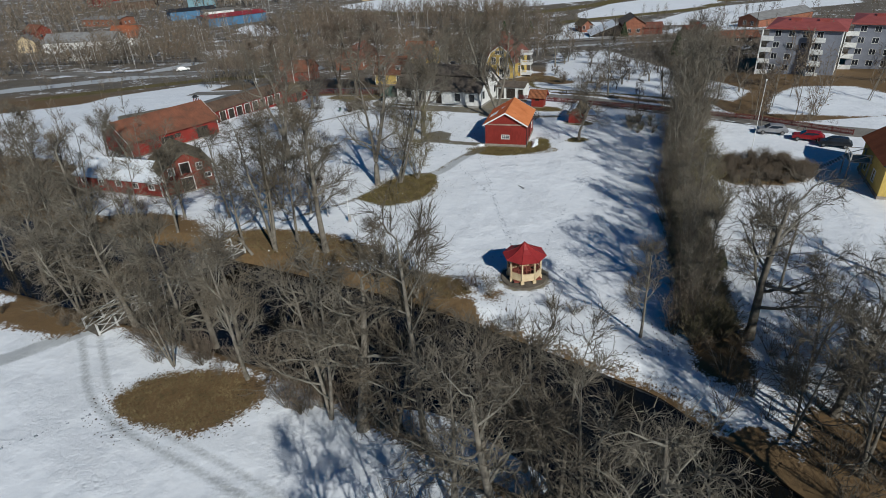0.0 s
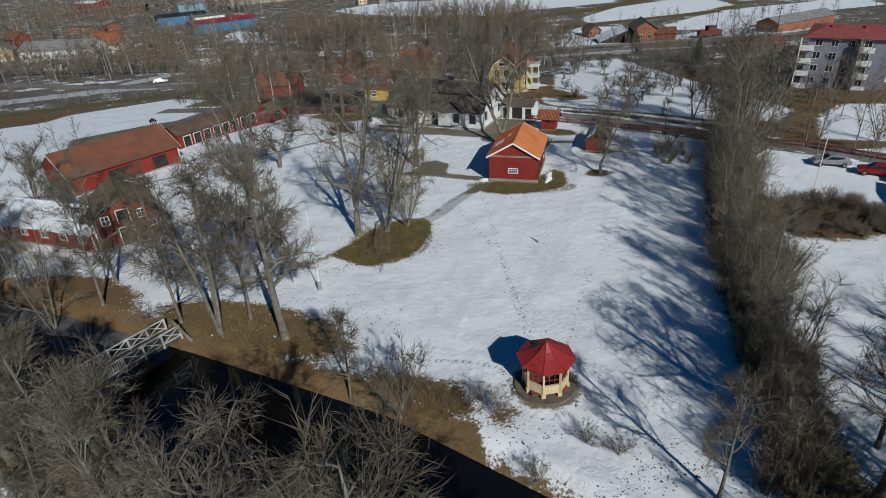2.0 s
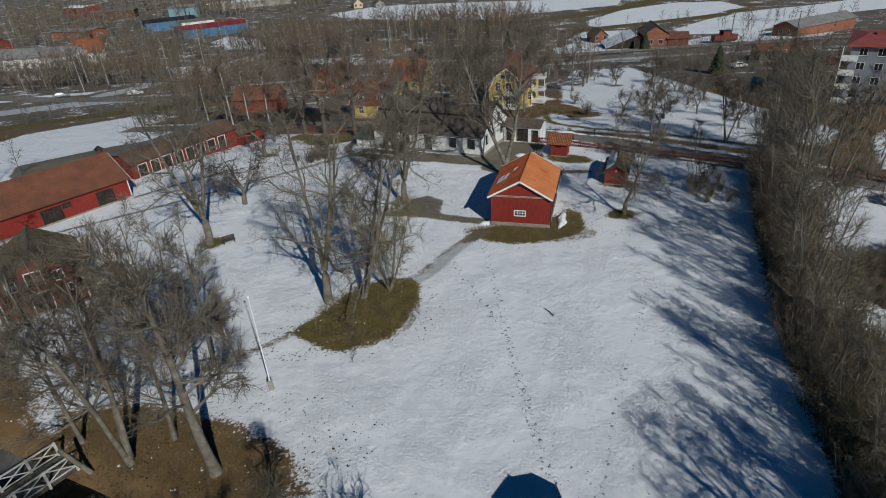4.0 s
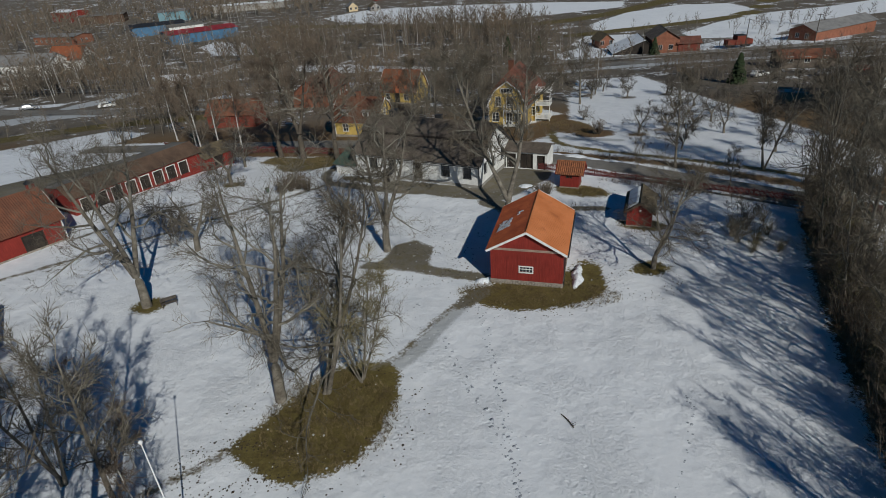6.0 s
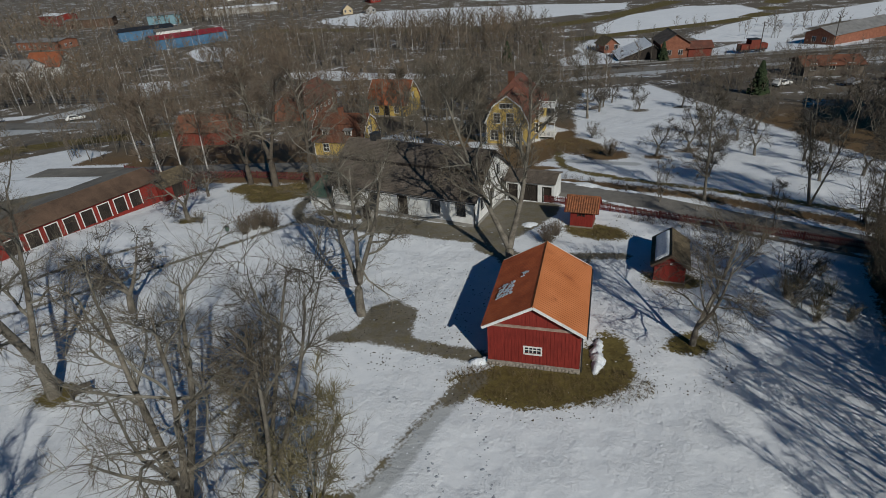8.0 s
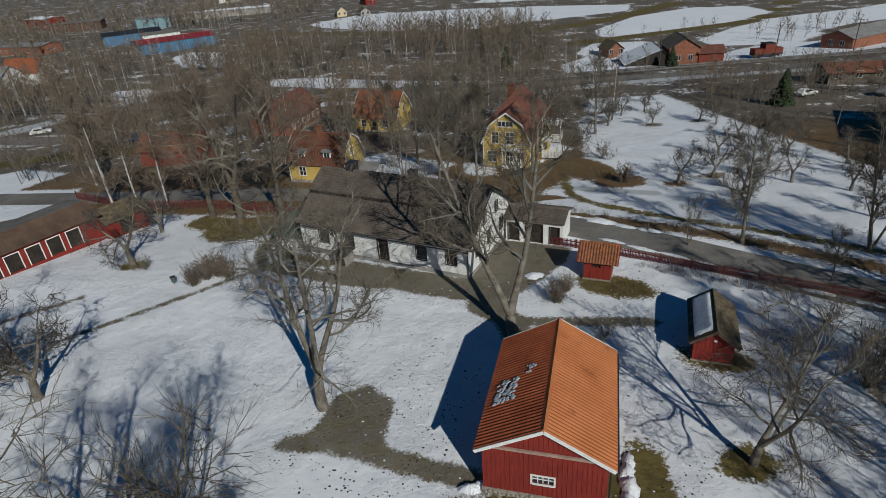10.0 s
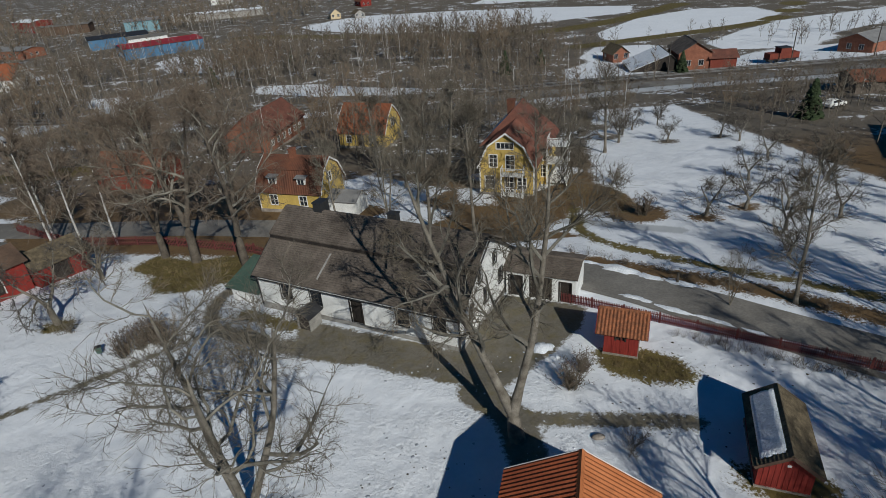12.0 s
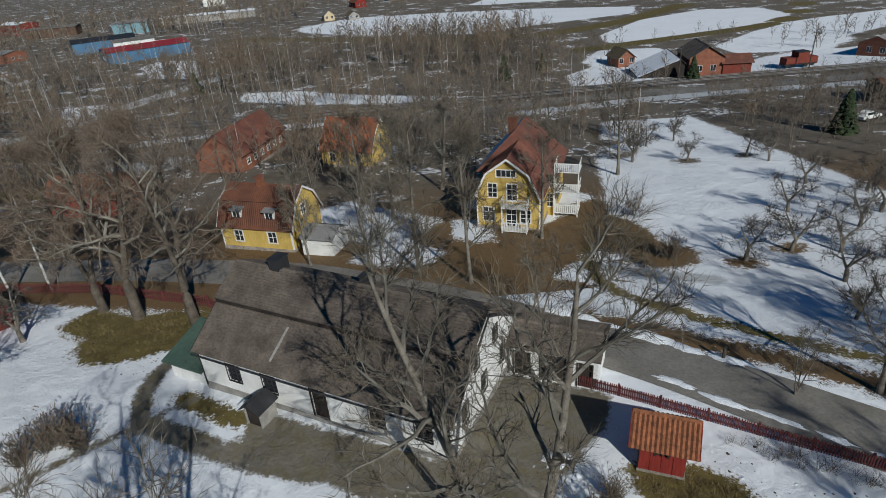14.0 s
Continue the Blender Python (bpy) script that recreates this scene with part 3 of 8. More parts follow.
def sheet(name, xs, ys, z_of, material):
    X, Y = np.meshgrid(xs, ys)
    Z = z_of(X, Y)
    nx, ny = len(xs), len(ys)
    me = bpy.data.meshes.new(name)
    idx = np.arange(nx * ny).reshape(ny, nx)
    quads = np.stack([idx[:-1, :-1], idx[:-1, 1:], idx[1:, 1:], idx[1:, :-1]], -1).reshape(-1, 4)
    me.from_pydata(np.stack([X, Y, Z], -1).reshape(-1, 3).tolist(), [], quads.tolist())
    me.materials.append(material)
    for p in me.polygons:
        p.use_smooth = True
    return me, X, Y


def spaced(stops):
    out = []
    for a, b, step in stops:
        n = max(1, round((b - a) / step))
        out += [a + (b - a) * i / n for i in range(n)]
    return np.array(out + [stops[-1][1]])


M_GROUND, nt, b = mat("spring_snow_and_bare_ground", 0.75)
co = nt.nodes.new("ShaderNodeTexCoord").outputs["Object"]
n_big, n_mid, n_fine, n_tiny = noise_of(nt, 0.12, 4.0, 0.6, co), noise_of(nt, 0.9, 5.0, 0.65, co), noise_of(nt, 4.5, 4.0, 0.6, co), noise_of(nt, 22.0, 3.0, 0.6, co)


def cover_mask(attr, wobble, soft):
    a = nt.nodes.new("ShaderNodeAttribute")
    a.attribute_name = attr
    w1 = math_of(nt, "MULTIPLY", math_of(nt, "SUBTRACT", n_mid, 0.5), wobble)
    w2 = math_of(nt, "MULTIPLY", math_of(nt, "SUBTRACT", n_fine, 0.5), wobble * 1.1)
    d = math_of(nt, "ADD", math_of(nt, "ADD", a.outputs["Fac"], w1), w2)
    return math_of(nt, "MULTIPLY_ADD", d, 1 / soft, 0.5, True)


snow = ramp(nt, n_mid, [(0.3, (0.74, 0.76, 0.79)), (0.7, (0.84, 0.85, 0.87))])
snow = mix(nt, 0.5, snow, ramp(nt, n_big, [(0.3, (0.88, 0.88, 0.88)), (0.7, (1.0, 1.0, 1.0))]), "MULTIPLY")
turf_c = mix(nt, n_fine, (0.080, 0.063, 0.019), (0.198, 0.154, 0.054))
turf_c = mix(nt, 0.8, turf_c, ramp(nt, n_mid, [(0.36, (0.62, 0.58, 0.52)), (0.6, (1.1, 1.1, 1.08))]), "MULTIPLY")
turf_c = mix(nt, 0.6, turf_c, ramp(nt, n_tiny, [(0.3, (0.6, 0.6, 0.6)), (0.7, (1.3, 1.3, 1.2))]), "MULTIPLY")
litter_c = mix(nt, n_fine, (0.095, 0.056, 0.026), (0.215, 0.138, 0.066))
split = nt.nodes.new("ShaderNodeSeparateXYZ")
nt.links.new(co, split.inputs[0])
north = math_of(nt, "MULTIPLY_ADD", split.outputs[1], 0.07, -10.4, True)
soil = mix(nt, n_mid, (0.095, 0.078, 0.060), (0.215, 0.183, 0.148))
litter_c = mix(nt, north, litter_c, mix(nt, 0.6, soil, ramp(nt, n_big, [(0.35, (0.7, 0.68, 0.62)), (0.65, (1.2, 1.2, 1.2))]), "MULTIPLY"))
litter_c = mix(nt, 0.6, litter_c, ramp(nt, n_tiny, [(0.3, (0.55, 0.55, 0.55)), (0.7, (1.3, 1.3, 1.25))]), "MULTIPLY")
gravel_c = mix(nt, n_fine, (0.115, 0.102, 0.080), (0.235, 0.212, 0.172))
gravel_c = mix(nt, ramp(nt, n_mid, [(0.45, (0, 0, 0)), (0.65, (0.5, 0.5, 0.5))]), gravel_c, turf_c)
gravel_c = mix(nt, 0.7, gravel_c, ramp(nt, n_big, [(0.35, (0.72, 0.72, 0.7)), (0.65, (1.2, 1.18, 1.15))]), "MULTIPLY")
m_t, m_l, m_g = cover_mask("turf", 1.6, 0.35), cover_mask("litter", 2.6, 0.5), cover_mask("gravel", 0.9, 0.3)
# snow lingers in flecks on the wild ground
fleck = math_of(nt, "GREATER_THAN", math_of(nt, "ADD", math_of(nt, "MULTIPLY", n_big, 0.6), math_of(nt, "MULTIPLY", n_mid, 0.45)), 0.605)
m_l2 = math_of(nt, "MULTIPLY", m_l, math_of(nt, "SUBTRACT", 1.0, math_of(nt, "MULTIPLY", math_of(nt, "MULTIPLY", fleck, north), 0.8)))
m_s = cover_mask("slush", 0.5, 0.4)
snow = mix(nt, math_of(nt, "MULTIPLY", m_s, 0.75), snow, (0.36, 0.37, 0.37))
col = mix(nt, m_l2, snow, litter_c)
col = mix(nt, m_t, col, turf_c)
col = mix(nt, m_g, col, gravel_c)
nt.links.new(col, b.inputs["Base Color"])
grainy = ramp(nt, noise_of(nt, 0.22, 3.0, 0.6, co), [(0.38, (0.18, 0.18, 0.18)), (0.62, (1, 1, 1))])
pits = nt.nodes.new("ShaderNodeTexVoronoi")
pits.inputs["Scale"].default_value = 1.7
nt.links.new(co, pits.inputs["Vector"])
pit = math_of(nt, "MULTIPLY", math_of(nt, "MULTIPLY_ADD", pits.outputs["Distance"], 3.2, 0.0, True), 0.55)
relief = math_of(nt, "ADD", math_of(nt, "MULTIPLY", math_of(nt, "ADD", n_fine, pit), 0.5), math_of(nt, "MULTIPLY", n_tiny, 0.35))
relief = math_of(nt, "MULTIPLY", relief, grainy)
relief = math_of(nt, "ADD", relief, math_of(nt, "MULTIPLY", n_mid, 0.13))
bump(nt, b, relief, 1.0, 0.15)

xs = spaced([(-1500, -400, 110), (-400, -120, 14), (-120, -60, 3), (-60, -42, 0.7), (-42, -8, 0.34), (-8, 60, 0.7), (60, 130, 3), (130, 400, 14), (400, 1500, 110)])
ys = spaced([(-600, -40, 60), (-40, 10, 3), (10, 20, 0.7), (20, 44, 0.34), (44, 135, 0.7), (135, 200, 1.5), (200, 460, 4), (460, 520, 8), (520, 2500, 120)])
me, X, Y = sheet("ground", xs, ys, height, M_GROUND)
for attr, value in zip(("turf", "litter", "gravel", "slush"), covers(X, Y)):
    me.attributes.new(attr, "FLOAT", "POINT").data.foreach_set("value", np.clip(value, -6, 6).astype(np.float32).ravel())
ground = tagged(new("ground", me), "wet spring snow with bare turf patches and trodden paths", "ground", kind="structure")

# ---- river ----
M_WATER, nt, b = mat("dark_river_water", 0.06)
b.inputs["Base Color"].default_value = (0.006, 0.006, 0.005, 1)
b.inputs["Specular IOR Level"].default_value = 0.5
bump(nt, b, noise_of(nt, 1.4, 3.0, 0.5), 0.12, 0.05)


def ribbon(name, pts, width, lift, material, step=2.0, follow=True, z=0.0, cross=2):
    """A strip of ground along a line."""
    P = [Vector((*p, 0)) for p in pts]
    dense = []
    for a, c in zip(P, P[1:]):
        n = max(1, round((c - a).length / step))
        dense += [a + (c - a) * i / n for i in range(n)]
    dense.append(P[-1])
    for _ in range(3):
        dense = [dense[0]] + [(a + 2 * c + e) / 4 for a, c, e in zip(dense, dense[1:], dense[2:])] + [dense[-1]]
    bm = bmesh.new()
    rows = []
    for i, p in enumerate(dense):
        d = (dense[min(i + 1, len(dense) - 1)] - dense[max(i - 1, 0)]).normalized()
        s = Vector((-d.y, d.x, 0))
        row = []
        for k in range(cross + 1):
            q = p + s * width * (k / cross - 0.5)
            row.append(bm.verts.new((q.x, q.y, hz(q.x, q.y) + lift if follow else z)))
        rows.append(row)
    for r, q in zip(rows, rows[1:]):
        for k in range(cross):
            bm.faces.new((r[k], q[k], q[k + 1], r[k + 1]))
    bmesh.ops.recalc_face_normals(bm, faces=bm.faces)
    if sum(f.normal.z for f in bm.faces) < 0:
        bmesh.ops.reverse_faces(bm, faces=bm.faces)
    return bm


tagged(part("water", ribbon("water", RIVER, 18, 0, M_WATER, follow=False, z=-1.35), M_WATER), "dark still river water between brown banks", "river", kind="structure")

# ---- roads ----
M_ROAD = mottled("wet_grey_asphalt", (0.15, 0.137, 0.12), (0.26, 0.24, 0.21), 0.25, 5.0, 0.75, 0.3, 0.01)
ROAD = [(130, 49), (60, 87), (30.0, 110.3), (20.0, 119.0), (8, 128), (-6, 135.5), (-22, 139.5), (-40, 142), (-62, 146)]
tagged(part("road", ribbon("road", ROAD, 5.0, 0.05, M_ROAD, cross=4), M_ROAD), "wet grey asphalt village road with snowy verges", "road", kind="structure")
FAR_ROAD = [(-260, 290), (-170, 228), (-110, 197), (-66, 184), (-30, 196), (30, 214), (120, 214), (300, 190)]
tagged(part("road", ribbon("road", FAR_ROAD, 7.0, 0.06, M_ROAD, step=6, cross=4), M_ROAD), "distant grey road along the railway", "road", kind="structure")


# ---- trees ----
def tubes(branches, sides):
    """Mesh data of many tapered branches; each is (points n x 3, radii n). The last ring closes to a point."""
    V, F, base = [], [], 0
    ang = np.arange(sides) * 2 * math.pi / sides
    ca, sa = np.cos(ang), np.sin(ang)
    for P, R in branches:
        d = P[-1] - P[0]
        d = d / (np.linalg.norm(d) + 1e-9)
        a = np.cross(d, (0.31, 0.77, 0.55))
        a /= np.linalg.norm(a) + 1e-9
        c = np.cross(d, a)
        ring = ca[:, None] * a + sa[:, None] * c
        n = len(P)
        V.append((P[:-1, None, :] + ring[None] * R[:-1, None, None]).reshape(-1, 3))
        V.append(P[-1:])
        for i in range(n - 2):
            for k in range(sides):
                j = (k + 1) % sides
                F.append((base + i * sides + k, base + i * sides + j, base + (i + 1) * sides + j, base + (i + 1) * sides + k))
        tip = base + (n - 1) * sides
        for k in range(sides):
            F.append((base + (n - 2) * sides + k, base + (n - 2) * sides + (k + 1) % sides, tip))
        base = tip + 1
    return np.concatenate(V), F


def blades(branches):
    """Mesh data of many thin twigs, each a tapering blade turned at random."""
    V, F, base = [], [], 0
    q = np.random.default_rng(len(branches))
    turn = q.normal(0, 1, (len(branches), 3))
    for (P, R), t in zip(branches, turn):
        a = np.cross(P[-1] - P[0], t)
        a /= np.linalg.norm(a) + 1e-9
        n = len(P)
        for i in range(n - 1):
            V += [P[i] - a * R[i], P[i] + a * R[i]]
            if i:
                F.append((base + 2 * i - 2, base + 2 * i - 1, base + 2 * i + 1, base + 2 * i))
        V.append(P[-1])
        F.append((base + 2 * n - 4, base + 2 * n - 3, base + 2 * n - 2))
        base += 2 * n - 1
    return np.array(V), F


def mesh_of(name, groups, material, second=None):
    V, F, base, split = [], [], 0, 0
    for branches, sides in groups:
        if not branches:
            continue
        v, f = tubes(branches, sides) if sides > 1 else blades(branches)
        V.append(v)
        F += [tuple(i + base for i in q) for q in f]
        base += len(v)
        if sides > 1:
            split = len(F)
    me = bpy.data.meshes.new(name)
    me.from_pydata(np.concatenate(V).tolist(), [], F)
    me.materials.append(material)
    if second:
        me.materials.append(second)
        me.polygons.foreach_set("material_index", [0] * split + [1] * (len(F) - split))
    return me


def grow(rng, start, way, length, radius, n, bend, lift):
    """A wandering tapered branch."""
    pts, p, d = [start], start, way / np.linalg.norm(way)
    for i in range(n):
        d = d + rng.normal(0, bend, 3) + np.array((0, 0, lift))
        d /= np.linalg.norm(d)
        p = p + d * length / n
        pts.append(p)
    k = np.linspace(1, 0, n + 1)
    return np.array(pts), radius * (0.25 + 0.75 * k)


def aside(rng, d, angle):
    a = np.cross(d, rng.normal(0, 1, 3))
    a /= np.linalg.norm(a) + 1e-9
    return d * math.cos(angle) + a * math.sin(angle)


def along(P, f):
    x = f * (len(P) - 1)
    i = min(int(x), len(P) - 2)
    d = P[i + 1] - P[i]
    return P[i] + d * (x - i), d / (np.linalg.norm(d) + 1e-9)


def tree_meshes(seed, h=14.0, girth=0.32, stems=1, clear=0.25, limbs=9, limb_len=0.42, boughs=7, twigs=9, sprays=3, angle=50, bend=0.12, lift=0.06, lean=0.04, bark=None, twig=None, twig_len=0.9, spray_r=0.0100, fork=0.75, bole=0.0, toward=(0.0, 0.0)):
    """Trunk mesh and crown mesh of a bare broadleaf tree. Limbs, boughs, twigs and sprays each spring from the one before."""
    rng = np.random.default_rng(seed)
    sprays, spray_r = max(2, round(sprays * 0.6)), spray_r * 1.28
    trunks, l1, l2, l3, l4 = [], [], [], [], []
    if bole:
        P, R = grow(rng, np.array((0, 0, -0.3)), np.array((toward[0] * 0.8, toward[1] * 0.8, 1.0)), h * bole + 0.5, girth * 1.15, 5, 0.03, 0.05)
        R = girth * 1.15 * np.linspace(1.25, 0.85, len(R))
        trunks.append((P, R))
    for s in range(stems):
        way = np.array((rng.normal(0, lean), rng.normal(0, lean), 1.0))
        if stems > 1:
            t = 2 * math.pi * (s + rng.uniform(0, 0.5)) / stems
            way = np.array((math.cos(t) * fork * 0.35, math.sin(t) * fork * 0.35, 1.0))
        way = way + np.array((*toward, 0.0))
        hh = h * rng.uniform(0.86, 1.0)
        P, R = grow(rng, np.array((0.12 * s, 0.05 * s, -0.3)) if not bole else trunks[0][0][-1] - np.array((0, 0, 0.12)), way, hh * (1 - bole), girth * (1 if stems == 1 else 0.75), 9, bend * 0.16, 0.06)
        R[0] *= 1.35
        trunks.append((P, R))
        for i in range(limbs):
            f = clear + (0.97 - clear) * ((i + rng.uniform(0, 0.9)) / limbs)
            p, d = along(P, f)
            up = radians(angle) * rng.uniform(0.7, 1.25) * (1.15 - 0.5 * f)
            L = h * limb_len * (1.08 - 0.62 * f) * rng.uniform(0.7, 1.2)
            B, BR = grow(rng, p, aside(rng, d, up), L, girth * 0.42 * (1.1 - 0.7 * f), 6, bend, lift)
            l1.append((B, BR))
            for j in range(boughs):
                f2 = 0.18 + 0.8 * (j + rng.uniform(0, 1)) / boughs
                p2, d2 = along(B, min(f2, 0.99))
                C, CR = grow(rng, p2, aside(rng, d2, radians(rng.uniform(25, 58))), L * 0.50 * (1.15 - 0.6 * f2) * rng.uniform(0.6, 1.2), max(0.020, BR[0] * 0.44 * (1 - 0.5 * f2)), 5, bend * 1.5, lift)
                l2.append((C, CR))
                for k in range(twigs):
                    p3, d3 = along(C, min(0.99, 0.12 + 0.87 * (k + rng.uniform(0, 1)) / twigs))
                    D, DR = grow(rng, p3, aside(rng, d3, radians(rng.uniform(18, 50))), twig_len * rng.uniform(0.6, 1.45), spray_r * 1.8, 2, bend * 1.6, lift)
                    l3.append((D, DR))
                    for _ in range(sprays):
                        p4, d4 = along(D, rng.uniform(0.2, 0.98))
                        e = aside(rng, d4, radians(rng.uniform(15, 44))) + np.array((0, 0, lift))
                        l4.append((np.array((p4, p4 + e * twig_len * rng.uniform(0.4, 0.9))), np.array((spray_r * 1.1, spray_r))))
    return mesh_of("trunk", [(trunks, 9)], bark or M_BARK), mesh_of("crown", [(l1, 5), (l2, 3), (l3, 1), (l4, 1)], M_LIMB, twig or M_TWIG)


def plant(name, meshes, x, y, label, category="tree", scale=1.0, turn=0.0, tall=1.0, group="", dz=0.0, tilt=(0, 0)):
    t = thing(name, pose(x, y, hz(x, y) + dz, tilt[0], tilt[1], turn) @ Matrix.Diagonal((scale, scale, scale * tall, 1)), label, category, group)
    part("trunk", meshes[0], None, t, smooth=True)
    part("crown", meshes[1], None, t)
    return t


MAPLE = [tree_meshes(11, 14, 0.28, 1, 0.18, 13, 0.50, 9, 12, 7, 64, 0.13, 0.09), tree_meshes(12, 14, 0.28, 2, 0.20, 9, 0.46, 8, 11, 7, 58, 0.13, 0.08), tree_meshes(13, 14, 0.34, 1, 0.24, 12, 0.52, 9, 12, 7, 70, 0.15, 0.09)]
BANK = [tree_meshes(26, 18, 0.33, 1, 0.32, 16, 0.27, 8, 9, 8, 64, 0.16, 0.05, spray_r=0.0085), tree_meshes(27, 16, 0.26, 3, 0.30, 9, 0.25, 7, 9, 8, 58, 0.15, 0.06, fork=0.4, spray_r=0.0085)]
WIDE = tree_meshes(33, 9, 0.19, 2, 0.12, 10, 0.62, 8, 9, 7, 74, 0.20, 0.05, bole=0.16, fork=1.8, spray_r=0.0062)
GREAT = [tree_meshes(14, 15, 0.30, 3, 0.22, 8, 0.40, 8, 10, 8, 62, 0.24, 0.05, bole=0.20, fork=1.05, spray_r=0.0062), tree_meshes(15, 17, 0.36, 2, 0.22, 12, 0.38, 9, 10, 9, 58, 0.20, 0.07, bole=0.10, fork=1.5, toward=(-0.15, -0.11), spray_r=0.0062)]
M_BARK_DARK = mottled("dark_brown_bark", (0.055, 0.044, 0.034), (0.15, 0.125, 0.098), 1.6, 14.0, 0.95, 0.7, 0.03)
BROWN = [tree_meshes(18, 15, 0.34, 2, 0.14, 10, 0.42, 9, 11, 7, 62, 0.20, 0.05, bole=0.24, fork=0.9, spray_r=0.009, bark=M_BARK_DARK, twig=M_TWIG_RED), tree_meshes(19, 15, 0.30, 2, 0.16, 10, 0.42, 9, 11, 7, 62, 0.20, 0.05, bole=0.20, fork=0.8, spray_r=0.009, bark=M_BARK_DARK, twig=M_TWIG_RED)]
OLIVE = tree_meshes(20, 12, 0.10, 6, 0.15, 8, 0.24, 5, 7, 5, 40, 0.12, 0.05, fork=1.1, spray_r=0.010, twig=M_TWIG_OLIVE)
LINDEN = [tree_meshes(16, 16, 0.30, 3, 0.10, 8, 0.42, 8, 9, 5, 64, 0.25, 0.03, bole=0.20, fork=0.75, toward=(0.06, 0.04), spray_r=0.0066, twig_len=1.15), tree_meshes(17, 16.5, 0.22, 3, 0.18, 8, 0.38, 8, 9, 6, 62, 0.23, 0.03, fork=0.62, toward=(0.34, 0.02), spray_r=0.0066, twig_len=1.1)]
ALDER = [tree_meshes(21, 15, 0.21, 1, 0.22, 18, 0.31, 7, 9, 5, 68, 0.11, 0.05), tree_meshes(22, 15, 0.19, 1, 0.25, 16, 0.30, 7, 9, 5, 62, 0.12, 0.06), tree_meshes(23, 15, 0.18, 3, 0.22, 8, 0.29, 6, 8, 5, 55, 0.12, 0.05)]
THIN = [tree_meshes(24, 15, 0.17, 1, 0.14, 17, 0.24, 5, 7, 5, 55, 0.11, 0.05, spray_r=0.0095, twig_len=1.15), tree_meshes(25, 15, 0.14, 3, 0.14, 9, 0.22, 4, 6, 5, 45, 0.12, 0.05, spray_r=0.0095, twig_len=1.15)]
OAK = [tree_meshes(31, 14, 0.38, 1, 0.20, 12, 0.54, 8, 9, 6, 74, 0.27, 0.05), tree_meshes(32, 14, 0.40, 1, 0.22, 11, 0.52, 8, 9, 6, 72, 0.28, 0.05)]
PALE = [tree_meshes(41, 12, 0.19, 2, 0.18, 9, 0.42, 7, 8, 6, 58, 0.22, 0.05), tree_meshes(42, 12, 0.20, 1, 0.18, 13, 0.44, 7, 8, 6, 62, 0.22, 0.05)]
BIRCH = [tree_meshes(51, 14, 0.16, 1, 0.20, 18, 0.28, 6, 7, 5, 46, 0.08, 0.03, spray_r=0.015, bark=M_BIRCH, twig=M_TWIG_RED), tree_meshes(52, 14, 0.15, 1, 0.22, 17, 0.26, 6, 7, 5, 42, 0.09, 0.03, spray_r=0.015, bark=M_BIRCH, twig=M_TWIG_RED)]
APPLE = [tree_meshes(61, 3.9, 0.14, 2, 0.12, 6, 0.62, 7, 7, 4, 76, 0.30, 0.05, twig_len=0.55, spray_r=0.0070, twig=M_TWIG_DARK, bole=0.28, fork=1.6), tree_meshes(62, 4.0, 0.14, 3, 0.12, 5, 0.58, 6, 7, 4, 74, 0.32, 0.05, twig_len=0.55, spray_r=0.0070, twig=M_TWIG_DARK, bole=0.25, fork=1.8)]
SHRUB = [tree_meshes(71, 4.0, 0.04, 13, 0.25, 4, 0.28, 3, 3, 2, 30, 0.08, 0.05, twig_len=0.5, fork=1.6, spray_r=0.008), tree_meshes(72, 3.0, 0.04, 15, 0.2, 3, 0.34, 3, 3, 2, 34, 0.1, 0.04, twig_len=0.45, fork=2.4, spray_r=0.008)]


def simple_tree(seed, h, girth, stems, limbs, spikes, reach, thick, bark, twig, spread=0.2):
    """A bare tree for far off or for thickets: stems, limbs and straight twigs in one mesh with two materials."""
    rng = np.random.default_rng(seed)
    trunks, l1, l2 = [], [], []
    for s in range(stems):
        way = np.array((rng.normal(0, spread), rng.normal(0, spread), 1.0))
        P, R = grow(rng, np.array((rng.normal(0, 0.15) if stems > 1 else 0, rng.normal(0, 0.15) if stems > 1 else 0, -0.2)), way, h * rng.uniform(0.75, 1), girth, 4, 0.05, 0.03)
        trunks.append((P, R))
        for i in range(limbs):
            f = 0.22 + 0.75 * (i + rng.uniform(0, 0.9)) / limbs
            p, d = along(P, min(f, 0.98))
            L = h * reach * (1.1 - 0.7 * f) * rng.uniform(0.7, 1.2)
            B, BR = grow(rng, p, aside(rng, d, radians(rng.uniform(35, 65))), L, max(thick * 1.3, girth * 0.4 * (1 - f)), 2, 0.14, 0.08)
            l1.append((B, BR))
            for k in range(spikes):
                p2, d2 = along(B, rng.uniform(0.15, 0.98))
                e = aside(rng, d2, radians(rng.uniform(20, 60))) + np.array((0, 0, 0.1))
                l2.append((np.array((p2, p2 + e * L * rng.uniform(0.25, 0.55))), np.array((thick, thick))))
    a, b = mesh_of("trunk", [(trunks, 3)], bark), mesh_of("crown", [(l1, 1), (l2, 1)], twig)
    return a, b


CLIPPED = simple_tree(104, 2.2, 0.016, 80, 3, 5, 0.2, 0.016, M_TWIG, M_TWIG_RED, 0.26)


